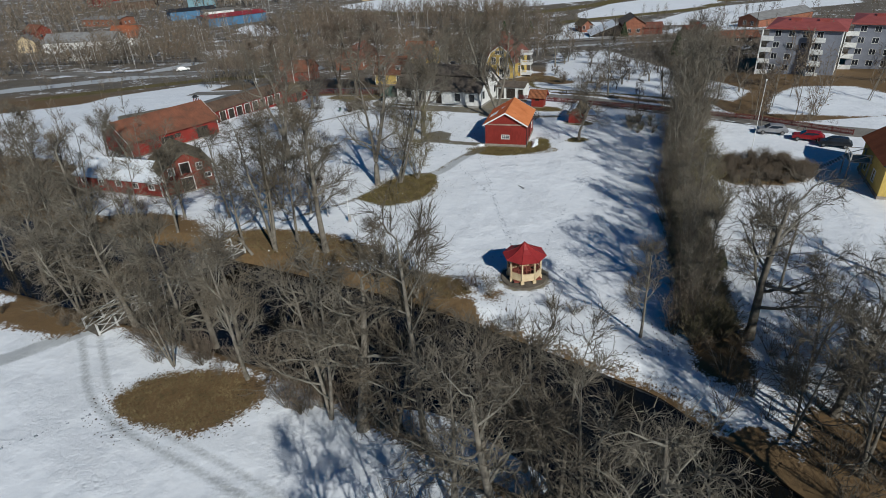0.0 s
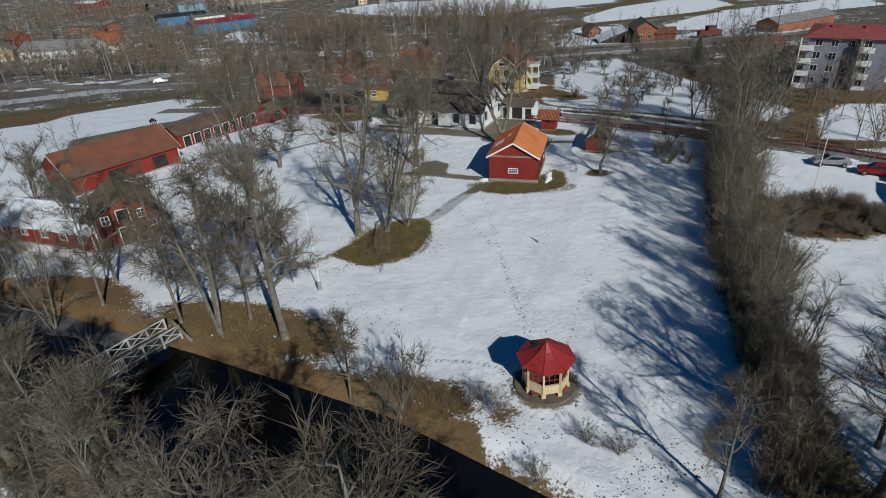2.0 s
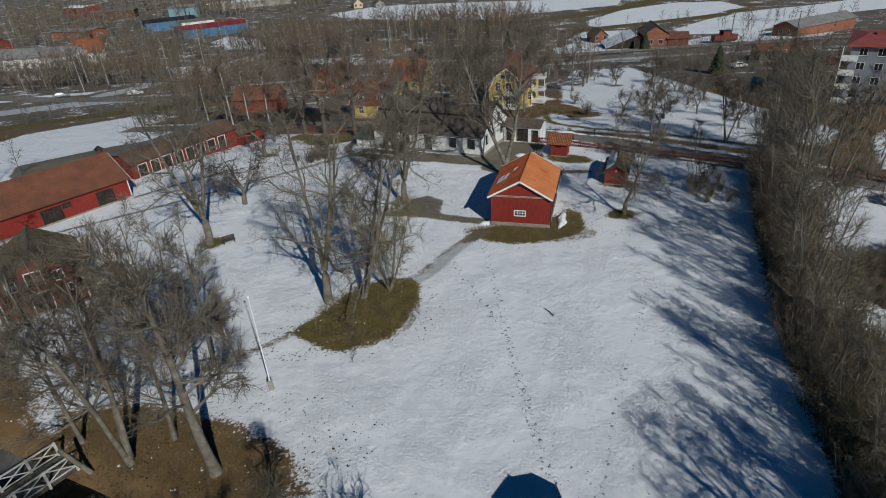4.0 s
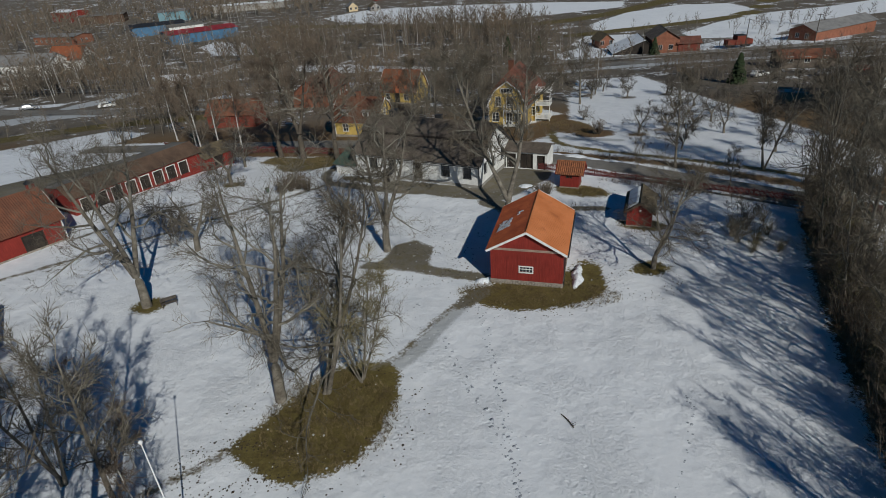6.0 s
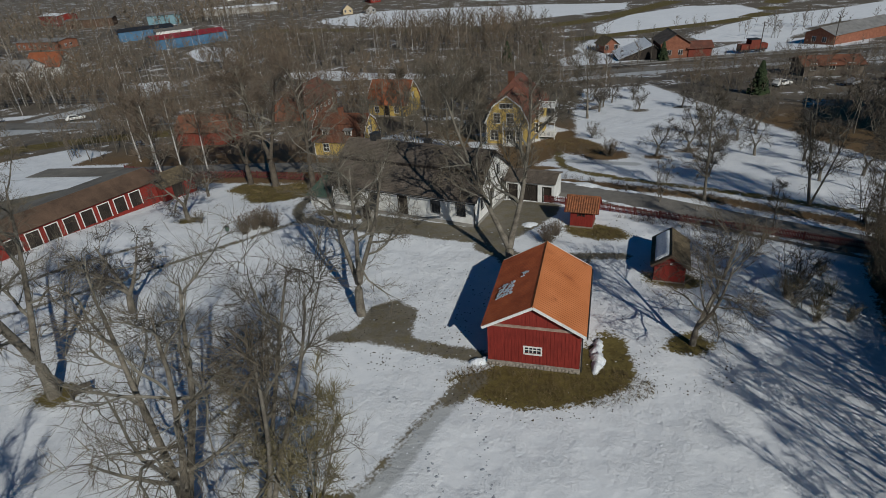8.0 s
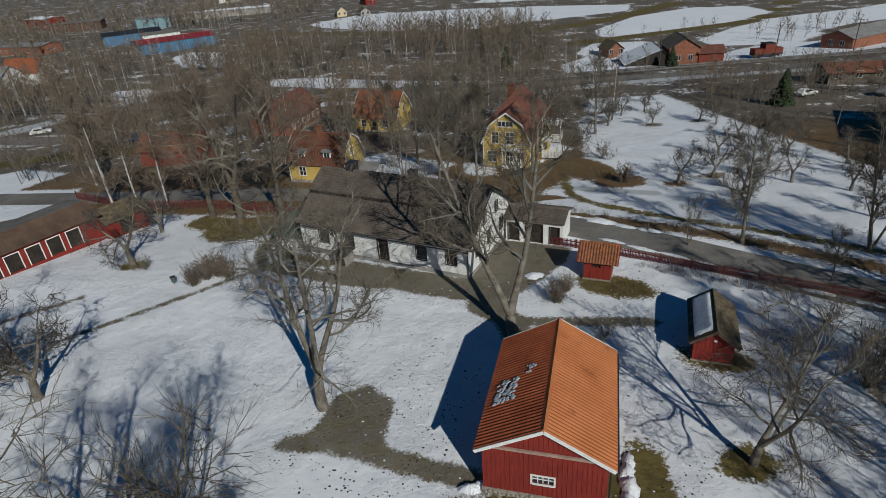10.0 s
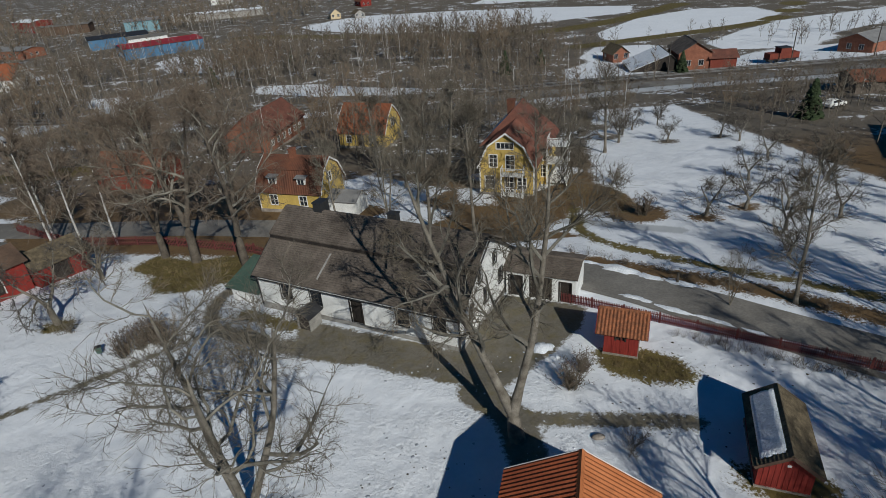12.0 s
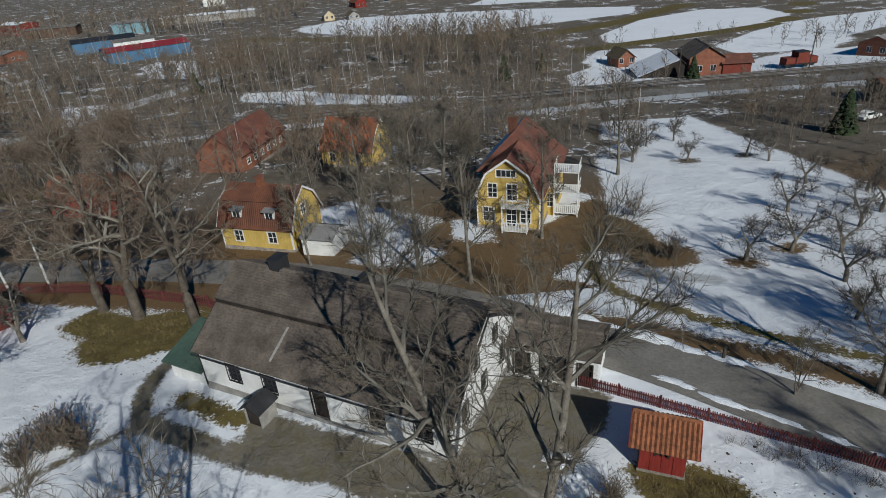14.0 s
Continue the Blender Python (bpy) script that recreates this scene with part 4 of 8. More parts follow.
def scatter(name, meshes, places, material, label, category, mats=None):
    """Joins many copies of a few meshes, each at (mesh number, x, y, z, size, turn, tall), into one object."""
    src = []
    for me in meshes:
        v = np.empty(len(me.vertices) * 3, np.float32)
        me.vertices.foreach_get("co", v)
        lv = np.empty(len(me.loops), np.int32)
        me.loops.foreach_get("vertex_index", lv)
        ps = np.empty(len(me.polygons), np.int32)
        me.polygons.foreach_get("loop_total", ps)
        mi = np.empty(len(me.polygons), np.int32)
        me.polygons.foreach_get("material_index", mi)
        src.append((v.reshape(-1, 3), lv, ps, mi))
    V, L, P, MI, base = [], [], [], [], 0
    for k, x, y, z, s, turn, tall in places:
        v, lv, ps, mi = src[k]
        c, n = math.cos(turn), math.sin(turn)
        w = np.stack([(v[:, 0] * c - v[:, 1] * n) * s + x, (v[:, 0] * n + v[:, 1] * c) * s + y, v[:, 2] * s * tall + z], -1)
        V.append(w)
        L.append(lv + base)
        P.append(ps)
        MI.append(mi)
        base += len(v)
    V, L, P, MI = np.concatenate(V), np.concatenate(L), np.concatenate(P), np.concatenate(MI)
    me = bpy.data.meshes.new(name)
    me.vertices.add(len(V))
    me.vertices.foreach_set("co", V.astype(np.float32).ravel())
    me.loops.add(len(L))
    me.loops.foreach_set("vertex_index", L)
    me.polygons.add(len(P))
    me.polygons.foreach_set("loop_start", np.concatenate([[0], np.cumsum(P)[:-1]]).astype(np.int32))
    for m in (mats or [material]):
        me.materials.append(m)
    if mats:
        me.polygons.foreach_set("material_index", MI)
    me.update(calc_edges=True)
    return tagged(new(name, me), label, category, kind="stuff")


def join_tree(meshes, name="tree_mesh"):
    """Trunk and crown as one mesh with two materials."""
    me = bpy.data.meshes.new(name)
    V, F, M, base = [], [], [], 0
    for i, m in enumerate(meshes):
        V += [tuple(v.co) for v in m.vertices]
        F += [tuple(j + base for j in p.vertices) for p in m.polygons]
        M += [i] * len(m.polygons)
        base = len(V)
    me.from_pydata(V, [], F)
    me.polygons.foreach_set("material_index", M)
    return me


# ---- park trees ----
TREES = [
    # meshes, x, y, height over mesh height, turn, name, label
    (LINDEN[0], -9.3, 74.2, 1.0, 20, "linden_tree", "tall bare linden on an olive turf mound"),
    (LINDEN[1], -6.4, 74.6, 1.06, 0, "linden_tree", "twin-stemmed bare linden on an olive turf mound"),
    (GREAT[0], -24.6, 87.6, 1.08, 140, "linden_tree", "old bare linden with a swollen trunk foot on snow"),
    (WIDE, 21.6, 88.7, 1.0, 30, "maple_tree", "low spreading bare maple beside the storehouse"),
    (GREAT[0], -3.2, 95.4, 0.98, 240, "maple_tree", "spreading bare maple at the gravel path"),
    (GREAT[1], 10.2, 101.9, 1.04, -70, "ash_tree", "forked leaning bare ash behind the storehouse"),
    (BROWN[0], -18.6, 129.5, 1.1, 300, "beech_tree", "large brown-twigged bare tree inside the red fence"),
    (BROWN[1], -13.0, 127.6, 1.1, 50, "beech_tree", "large brown-twigged bare tree inside the red fence"),
    (BANK[0], -13.4, 55.6, 1.05, 10, "alder_tree", "tall bare alder on the brown river bank"),
    (BANK[1], -19.2, 56.6, 1.0, 95, "alder_tree", "clump of bare alder stems on the river bank"),
    (ALDER[1], -7.2, 48.9, 0.60, 190, "alder_tree", "thin young alder at the water's edge"),
    (ALDER[0], -33.0, 66.4, 0.78, 250, "alder_tree", "bare alder beside the red barn"),
    (ALDER[2], -21.0, 68.0, 0.85, 215, "alder_tree", "bare alder clump in the park snow"),
    (ALDER[0], -17.0, 66.0, 0.80, 300, "alder_tree", "slender bare alder in the park snow"),
    (APPLE[1], -23.8, 98.3, 1.75, 100, "apple_tree", "wide gnarled fruit tree in the snow"),
    (BIRCH[0], -36.2, 134.8, 0.99, 0, "birch_tree", "white-stemmed birch along the fence"),
    (BIRCH[1], -33.4, 135.4, 0.92, 120, "birch_tree", "white-stemmed birch along the fence"),
    (BIRCH[0], -30.0, 136.0, 0.86, 220, "birch_tree", "white-stemmed birch along the fence"),
    (BIRCH[1], -46.3, 149.0, 0.95, 70, "birch_tree", "white-stemmed birch beyond the village road"),
    (BIRCH[0], -38.6, 138.6, 0.85, 170, "birch_tree", "white-stemmed birch along the fence"),
    (APPLE[0], -26.3, 118.4, 1.6, 0, "apple_tree", "gnarled bare apple tree on the lawn"),
    (APPLE[1], -27.0, 127.0, 1.2, 60, "apple_tree", "gnarled bare apple tree near the garage row"),
    (OAK[0], 23.9, 37.2, 1.02, 115, "oak_tree", "big spreading bare oak on the river bank"),
    (ALDER[0], 32.8, 113.3, 0.80, 80, "ash_tree", "slender bare ash along the village road"),
    (ALDER[2], 42.8, 110.6, 0.86, 190, "ash_tree", "forked bare ash along the village road"),
    (MAPLE[0], 31.0, 158.4, 0.82, 10, "ash_tree", "bare ash beside the yellow villa"),
    (ALDER[1], -5.4, 137.5, 0.72, 40, "ash_tree", "slender bare ash between the yellow houses"),
    (ALDER[2], 0.9, 135.1, 0.76, 130, "ash_tree", "bare ash between the yellow houses"),
    (ALDER[0], 5.2, 134.3, 0.98, 230, "ash_tree", "tall bare ash behind the white house"),
    (ALDER[1], 9.9, 131.2, 1.02, 330, "ash_tree", "tall bare ash behind the white house"),
    (ALDER[2], 14.9, 124.7, 0.50, 200, "young_tree", "young bare tree at the roadside"),
    (ALDER[0], 2.0, 149.0, 0.85, 0, "ash_tree", "bare ash between the yellow houses"),
    (ALDER[1], -2.0, 155.0, 0.85, 60, "ash_tree", "bare ash between the yellow houses"),
    (MAPLE[2], 8.0, 158.0, 0.85, 60, "ash_tree", "bare ash between the yellow houses"),
    (ALDER[2], 28.0, 113.6, 0.33, 60, "young_tree", "young bare tree behind the picket fence"),
    (ALDER[1], 36.5, 106.0, 0.36, 10, "young_tree", "young bare tree behind the picket fence"),
    # far side of the river, under the start of the flight
    (ALDER[1], -16.3, 35.2, 0.88, 30, "alder_tree", "bare alder on a brown grass bank"),
    (OAK[1], -6.6, 29.4, 0.98, 10, "oak_tree", "bare oak with pale crooked limbs by the river"),
    (ALDER[0], -2.2, 27.7, 1.14, 75, "alder_tree", "tall bare alder by the river"),
    (ALDER[2], -4.2, 29.8, 0.90, 195, "alder_tree", "bare alder clump by the river"),
    (PALE[1], 4.2, 26.4, 1.08, 0, "ash_tree", "pale-barked bare tree above the dark river"),
    (ALDER[1], 1.6, 24.6, 0.9, 40, "alder_tree", "slender bare alder by the river"),
    # next three alders stay out of view, added to cast shadows on the snow
    (ALDER[2], 0.2, 11.2, 0.92, 110, "alder_tree", "unseen bare alder clump that shades the snowy bank"),
    (ALDER[0], -3.4, 11.6, 0.85, 260, "alder_tree", "unseen bare alder that shades the snowy river bank"),
    (ALDER[2], 3.6, 10.4, 0.9, 20, "alder_tree", "unseen bare alder clump that shades the snowy bank"),
    (PALE[0], 7.0, 20.0, 1.02, 120, "ash_tree", "pale-barked bare tree above the dark river"),
    (BROWN[1], -22.5, 131.2, 1.0, 150, "beech_tree", "large brown-twigged bare tree inside the red fence"),
    (PALE[0], 22.0, 27.0, 0.75, 60, "ash_tree", "bare tree in a dense riverside thicket"),
    (OAK[0], 25.5, 28.5, 0.75, 160, "oak_tree", "bare oak in a dense riverside thicket"),
    (PALE[1], 29.5, 31.5, 0.9, 200, "ash_tree", "bare tree in a dense riverside thicket"),
    (PALE[0], 34.0, 27.5, 0.95, 310, "ash_tree", "bare tree in a dense riverside thicket"),
    (MAPLE[1], 39.0, 35.5, 0.75, 100, "linden_tree", "bare linden in the snowy garden"),
    (ALDER[0], 26.5, 41.0, 0.72, 100, "alder_tree", "bare alder beside the hedgerow"),
    (OAK[0], -45.5, 66.0, 0.62, 100, "oak_tree", "crooked bare oak below the barn"),
    (MAPLE[2], -52.0, 68.0, 0.66, 190, "linden_tree", "bare linden below the barn"),
    (PALE[1], -57.5, 66.0, 0.8, 300, "ash_tree", "bare tree on the bend of the river"),
    (MAPLE[1], -60.0, 74.0, 0.7, 10, "linden_tree", "bare linden beyond the barn"),
    (PALE[0], -44.0, 79.5, 0.8, 30, "ash_tree", "bare tree between the red barns"),
    (OAK[1], -10.0, 33.5, 0.82, 80, "oak_tree", "bare oak with pale crooked limbs by the river"),
    (PALE[1], -0.5, 22.5, 0.95, 130, "ash_tree", "pale-barked bare tree by the river"),
    (PALE[0], 24.0, 23.5, 0.95, 20, "ash_tree", "pale-barked bare tree above the dark river"),
    (PALE[1], 28.0, 24.5, 0.85, 80, "ash_tree", "pale-barked bare tree above the dark river"),
    (ALDER[2], -23.0, 37.3, 0.62, 290, "alder_tree", "leaning bare alder at the river bend"),
    (OAK[1], -26.5, 43.0, 0.72, 100, "oak_tree", "bare oak at the end of the footbridge"),
    (PALE[1], -33.0, 46.5, 0.86, 40, "ash_tree", "bare tree on the far river bank"),
    (OAK[0], -37.5, 49.5, 0.74, 240, "oak_tree", "crooked bare oak on the far river bank"),
    (MAPLE[2], -44.0, 54.0, 0.74, 20, "linden_tree", "bare linden on the far river bank"),
    (PALE[0], -50.0, 57.5, 0.85, 140, "ash_tree", "bare tree on the far river bank"),
    (ALDER[2], -47.0, 70.0, 0.75, 120, "alder_tree", "bare alder clump near the red barn"),
    (PALE[1], -54.0, 73.0, 0.9, 10, "ash_tree", "bare tree near the red barn"),
    (MAPLE[1], -50.0, 82.0, 0.72, 70, "linden_tree", "bare linden between the red barns"),
    (ALDER[0], -60.0, 82.0, 0.75, 150, "alder_tree", "bare alder between the red barns"),
    (PALE[0], -66.0, 88.0, 0.9, 150, "ash_tree", "bare tree beyond the red barns"),
    (MAPLE[2], 36.0, 32.0, 0.75, 50, "linden_tree", "bare linden on the river bank"),
    (OAK[1], 41.0, 44.0, 0.68, 250, "oak_tree", "bare oak in the snowy garden"),
    (ALDER[1], 15.4, 38.0, 0.66, 80, "alder_tree", "thin dark alder at the snow's edge"),
    (PALE[0], -9.0, 30.5, 1.05, 300, "ash_tree", "pale-barked bare tree above the dark river"),
    (PALE[1], -17.5, 37.5, 1.0, 60, "ash_tree", "pale-barked bare tree above the dark river"),
    (ALDER[1], -23.5, 41.5, 0.95, 100, "alder_tree", "slender bare alder by the river"),
    (PALE[0], -29.5, 45.0, 1.0, 170, "ash_tree", "bare tree on the far river bank"),
    (OAK[1], 1.8, 21.2, 0.85, 210, "oak_tree", "bare oak with pale crooked limbs by the river"),
    (PALE[0], 5.8, 23.4, 1.05, 30, "ash_tree", "pale-barked bare tree above the dark river"),
    (OAK[0], 8.6, 15.5, 0.95, 310, "oak_tree", "bare oak with pale crooked limbs by the river"),
    (PALE[1], -23.5, 58.8, 0.85, 0, "ash_tree", "bare tree on the brown river bank"),
    (OAK[1], 31.0, 26.5, 0.85, 20, "oak_tree", "bare oak in a dense riverside thicket"),
    (PALE[0], 26.8, 33.5, 0.75, 250, "ash_tree", "bare tree in a dense riverside thicket"),
    (ALDER[1], -17.2, 58.6, 0.9, 200, "alder_tree", "tall bare alder on the brown river bank"),
    (ALDER[1], -27.2, 65.9, 0.85, 60, "alder_tree", "clump of bare alder stems on the river bank"),
    (OLIVE, -3.8, 75.4, 0.86, 60, "young_tree", "brushy olive-brown young tree on the turf mound"),
    (PALE[1], 23.0, 17.5, 1.0, 40, "ash_tree", "bare tree in a dense riverside thicket"),
    (OAK[0], 28.5, 19.0, 0.85, 80, "oak_tree", "bare oak in a dense riverside thicket"),
    (PALE[0], 33.5, 21.5, 1.0, 140, "ash_tree", "bare tree in a dense riverside thicket"),
    (PALE[1], 38.0, 24.0, 0.95, 0, "ash_tree", "bare tree in a dense riverside thicket"),
    (BANK[0], -44.0, 63.5, 0.9, 220, "alder_tree", "bare alder on the brown river bank"),
    (ALDER[0], 17.6, 139.6, 0.78, 20, "ash_tree", "bare ash in front of the yellow villa"),
    (BIRCH[0], -14.6, 64.6, 0.42, 40, "birch_tree", "young white-stemmed birch near the flagpole"),
    (BIRCH[1], -21.6, 72.2, 0.42, 130, "birch_tree", "young white-stemmed birch in the park snow"),
    (BIRCH[0], -17.2, 68.9, 0.40, 210, "birch_tree", "young white-stemmed birch in the park snow"),
    (ALDER[0], 30.0, 44.0, 0.6, 180, "alder_tree", "bare alder in the snowy garden"),
    (OAK[0], -21.0, 41.2, 0.80, 20, "oak_tree", "bare oak with pale crooked limbs by the river"),
    (OAK[1], -29.0, 43.6, 0.78, 200, "oak_tree", "bare oak with pale crooked limbs by the river"),
    (PALE[0], -35.5, 46.0, 0.90, 80, "ash_tree", "bare tree on the far river bank"),
    (OAK[0], -40.0, 58.8, 0.76, 310, "oak_tree", "crooked bare oak below the old barn"),
    (ALDER[2], -36.5, 60.6, 0.82, 130, "alder_tree", "clump of bare alder stems below the old barn"),
    (PALE[1], -46.5, 62.4, 0.88, 240, "ash_tree", "bare tree on the bend of the river"),
    (OAK[1], -51.0, 64.6, 0.74, 60, "oak_tree", "crooked bare oak on the bend of the river"),
    (ALDER[0], -32.4, 62.4, 0.74, 10, "alder_tree", "bare alder beside the footbridge"),
]
for me_, x, y, s, turn, name, label in TREES:
    plant(name, me_, x, y, label, "tree", s, turn)

# hedgerow along the park
rng = random.Random(5)
ROW = [(18.5, 38), (21.5, 45), (23.6, 52), (26, 60), (29, 68), (32, 76), (35, 84), (38.5, 91), (42, 99), (46, 106)]
KINDS = [(THIN[0], "alder_tree"), (THIN[1], "alder_tree"), (THIN[1], "alder_tree"), (THIN[0], "alder_tree"), (BIRCH[0], "birch_tree")]
for i, ((xa, ya), (xb, yb)) in enumerate(zip(ROW, ROW[1:])):
    n = 5 if i < 2 else 4 if i < 3 else 3
    for k in range(n):
        f = (k + rng.uniform(0.1, 0.9)) / n
        x, y = xa + (xb - xa) * f + rng.uniform(-0.6, 2.0), ya + (yb - ya) * f
        me_, name = KINDS[rng.choice((0, 1, 2, 2, 3, 1, 4) if i > 3 else (0, 1, 2, 2, 1))]
        plant(name, me_, x, y, "bare tree in a dense hedgerow along the park", "tree", rng.uniform(0.45, 0.72) if i < 4 else rng.uniform(0.7, 1.2), rng.uniform(0, 360), group="hedgerow trees")

# orchard
ORCHARD = [(34, 131.4, 1.1), (38.6, 132.5, 1.1), (42.4, 131.5, 1.0), (39.4, 126.4, 1.05), (46, 128.5, 1.0), (50.2, 124.5, 1), (49.8, 162.5, 0.9), (41.5, 162, 0.85), (51.1, 159.2, 0.85), (50.1, 149.5, 1.0), (51.8, 139.6, 1.1), (36.5, 168, 0.95), (39, 171, 0.85), (34.5, 163.5, 1.1), (56, 134, 1.0), (55.5, 127.5, 1.05), (53, 117.5, 1.05), (59, 121.5, 1), (58, 112.5, 1), (65, 116, 1.05), (47.5, 116.8, 1), (44, 173, 0.8), (47.5, 181, 0.7), (36.6, 121.0, .8), (47.5, 136.5, 1.05), (43.5, 141.5, 1.0), (54.5, 145.5, 1.0)]
for i, (x, y, s) in enumerate(ORCHARD):
    plant("apple_tree", APPLE[i % 2], x, y, "pruned bare apple tree in the snowy orchard", "tree", s * 1.02, i * 67 % 360, group="orchard trees")

# shrubs
SHRUBS = [(-3.1, 48.0, 1.3, 0, "willow_shrub", "pollarded willow shrub with upright shoots"), (14.2, 105.9, 1.25, 1, "shrub", "bare thicket shrub by the small red hut"), (15.3, 107.4, 0.95, 1, "shrub", "bare thicket shrub in the snow"), (-17.0, 113.9, 0.95, 1, "hedge_shrub", "clipped bare hedge bush beside the path"), (-17.9, 112.9, 0.95, 1, "hedge_shrub", "clipped bare hedge bush beside the path"), (-16.2, 114.4, 1.05, 1, "hedge_shrub", "clipped bare hedge bush beside the path"), (-15.0, 113.8, 0.9, 1, "hedge_shrub", "clipped bare hedge bush beside the path"), (28, 133, 1.15, 0, "shrub", "bare shrub on a brown bed by the road"), (27.7, 144.2, 0.9, 1, "shrub", "bare shrub beside the yellow villa"), (4.0, 45.2, 0.62, 0, "shrub", "small bare shrub near the bandstand"), (8.6, 42.6, 0.55, 1, "shrub", "low bare brambles in the snow"), (10.6, 41.2, 0.5, 1, "shrub", "low bare brambles in the snow"), (5.6, 40.6, 0.5, 0, "shrub", "low bare brambles on the bank"), (-28.0, 101.0, 1.0, 0, "shrub", "bare shrub near the long red barn"), (-24.0, 117.0, 0.6, 1, "shrub", "small bare shrub on the lawn"), (31.5, 92.0, 0.9, 1, "shrub", "shrub beside a heap of snow"), (33.5, 95.0, 1.0, 0, "shrub", "shrub beside a heap of snow"),
          (16.5, 101.0, .55, 1, "shrub", "low bare shrub behind the storehouse"), (36.0, 70.5, .8, 1, "shrub", "brown bed of low shrubs in snow"), (39.0, 70, .8, 1, "shrub", "brown bed of low shrubs in snow"), (42.0, 71, .8, 1, "shrub", "brown bed of low shrubs in snow"), (45.0, 72, .8, 1, "shrub", "brown bed of low shrubs in snow"), (43.6, 78.0, .3, 1, "shrub", "tuft of shrubs round the flagpole")]
for i in range(9):
    SHRUBS.append((37 + (i % 5) * 2.1 + (i // 5), 68.4 + 3.6 * (i // 5) + (i % 3) * 0.7 + (i % 5) * 0.7, 0.75 + 0.1 * (i % 3), 1, "shrub", "brown bed of low shrubs in snow"))
for x, y, s, k, name, label in SHRUBS:
    plant(name, CLIPPED if "hedge" in name or "brown bed" in label or "thicket" in label else SHRUB[k], x, y, label, "shrub", s * (1.25 if "brown bed" in label else 1.35 if "hedge" in name else 1), (x * 37) % 360)
# undergrowth: bank thickets and the foot of the hedgerow
brush = []
for i in range(150):
    j = rng.randrange(len(ROW) - 1)
    f = rng.random()
    x, y = ROW[j][0] + (ROW[j + 1][0] - ROW[j][0]) * f + rng.uniform(-1.2, 2.6), ROW[j][1] + (ROW[j + 1][1] - ROW[j][1]) * f
    brush.append((rng.randrange(2), x, y, hz(x, y), rng.uniform(0.7, 1.5), rng.uniform(0, 6.3), rng.uniform(0.9, 1.5)))
for i in range(110):
    x = rng.uniform(-34, 45)
    y = np.interp(x, [-34, -8, 3, 9], [46, 33, 25, 18]) + rng.uniform(-3.5, 1.5) if x < 9 else rng.uniform(20, 36)
    if 9 <= x < 18:
        continue
    brush.append((rng.randrange(2), x, y, hz(x, y), rng.uniform(0.5, 1.3), rng.uniform(0, 6.3), 1))
for i in range(30):
    x = rng.uniform(-62, -34)
    y = np.interp(x, [-62, -34], [58, 45]) + rng.uniform(-3, 1) if rng.random() < 0.5 else np.interp(x, [-62, -34], [78, 65]) + rng.uniform(-2, 8)
    brush.append((rng.randrange(2), x, y, hz(x, y), rng.uniform(0.5, 1.2), rng.uniform(0, 6.3), 1))
for i in range(64):
    x, y = rng.uniform(19, 46), rng.uniform(8, 31)
    brush.append((rng.randrange(2), x, y, hz(x, y), rng.uniform(0.6, 1.3), rng.uniform(0, 6.3), 1))
for i in range(14):
    x, y = rng.uniform(18.5, 26), rng.uniform(29, 39)
    brush.append((rng.randrange(2), x, y, hz(x, y), rng.uniform(0.5, 1.0), rng.uniform(0, 6.3), 1))
for i in range(10):
    x = rng.uniform(-6.0, 2.5)
    y = 48.2 - 0.42 * (x + 2.6) + rng.uniform(-1.8, 1.6)
    brush.append((rng.randrange(2), x, y, hz(x, y), rng.uniform(0.35, 0.8), rng.uniform(0, 6.3), 1))
thicket = [join_tree(simple_tree(101, 3.6, 0.03, 12, 5, 7, 0.26, 0.010, M_TWIG, M_TWIG, 0.3)), join_tree(simple_tree(102, 2.6, 0.025, 14, 4, 7, 0.32, 0.009, M_TWIG, M_TWIG, 0.45))]
scatter("undergrowth", thicket, brush, None, "bare brown undergrowth and thickets along banks and hedgerow", "undergrowth", mats=[M_TWIG, M_TWIG_RED])

# broad olive-brown bushes on the sunny side of the hedgerow, and dark shrubs among them
OLIVE_BUSH = join_tree(simple_tree(105, 3.8, 0.03, 46, 5, 10, 0.20, 0.011, M_TWIG, M_TWIG_OLIVE, 0.40))
GREY_BUSH = join_tree(simple_tree(106, 4.4, 0.035, 30, 6, 10, 0.24, 0.011, M_TWIG, M_TWIG, 0.34))
bushes = []
for i in range(140):
    y = rng.uniform(36, 98)
    x = float(np.interp(y, [36, 46, 52, 60, 68, 76, 84, 91, 99], [18.6, 21.8, 23.8, 26.2, 29.2, 32.2, 35.2, 38.7, 42.2])) + rng.uniform(0.2, 2.8 if y < 58 else 5.2 if y < 86 else 3.0)
    bushes.append((0 if rng.random() < 0.72 else 1, x, y, hz(x, y), rng.uniform(0.55, 1.15), rng.uniform(0, 6.3), rng.uniform(0.85, 1.2)))
for x, y in ((31.4, 90.4), (32.6, 92.0), (33.8, 90.2), (34.6, 93.6), (33.0, 95.4), (35.6, 96.6), (31.2, 94.0)):
    bushes.append((1, x, y, hz(x, y), rng.uniform(0.45, 0.7), rng.uniform(0, 6.3), 0.9))
scatter("hedgerow_bushes", [OLIVE_BUSH, GREY_BUSH], bushes, None, "broad olive-brown bushes filling the hedgerow along the park", "bushes", mats=[M_TWIG, M_TWIG_OLIVE])

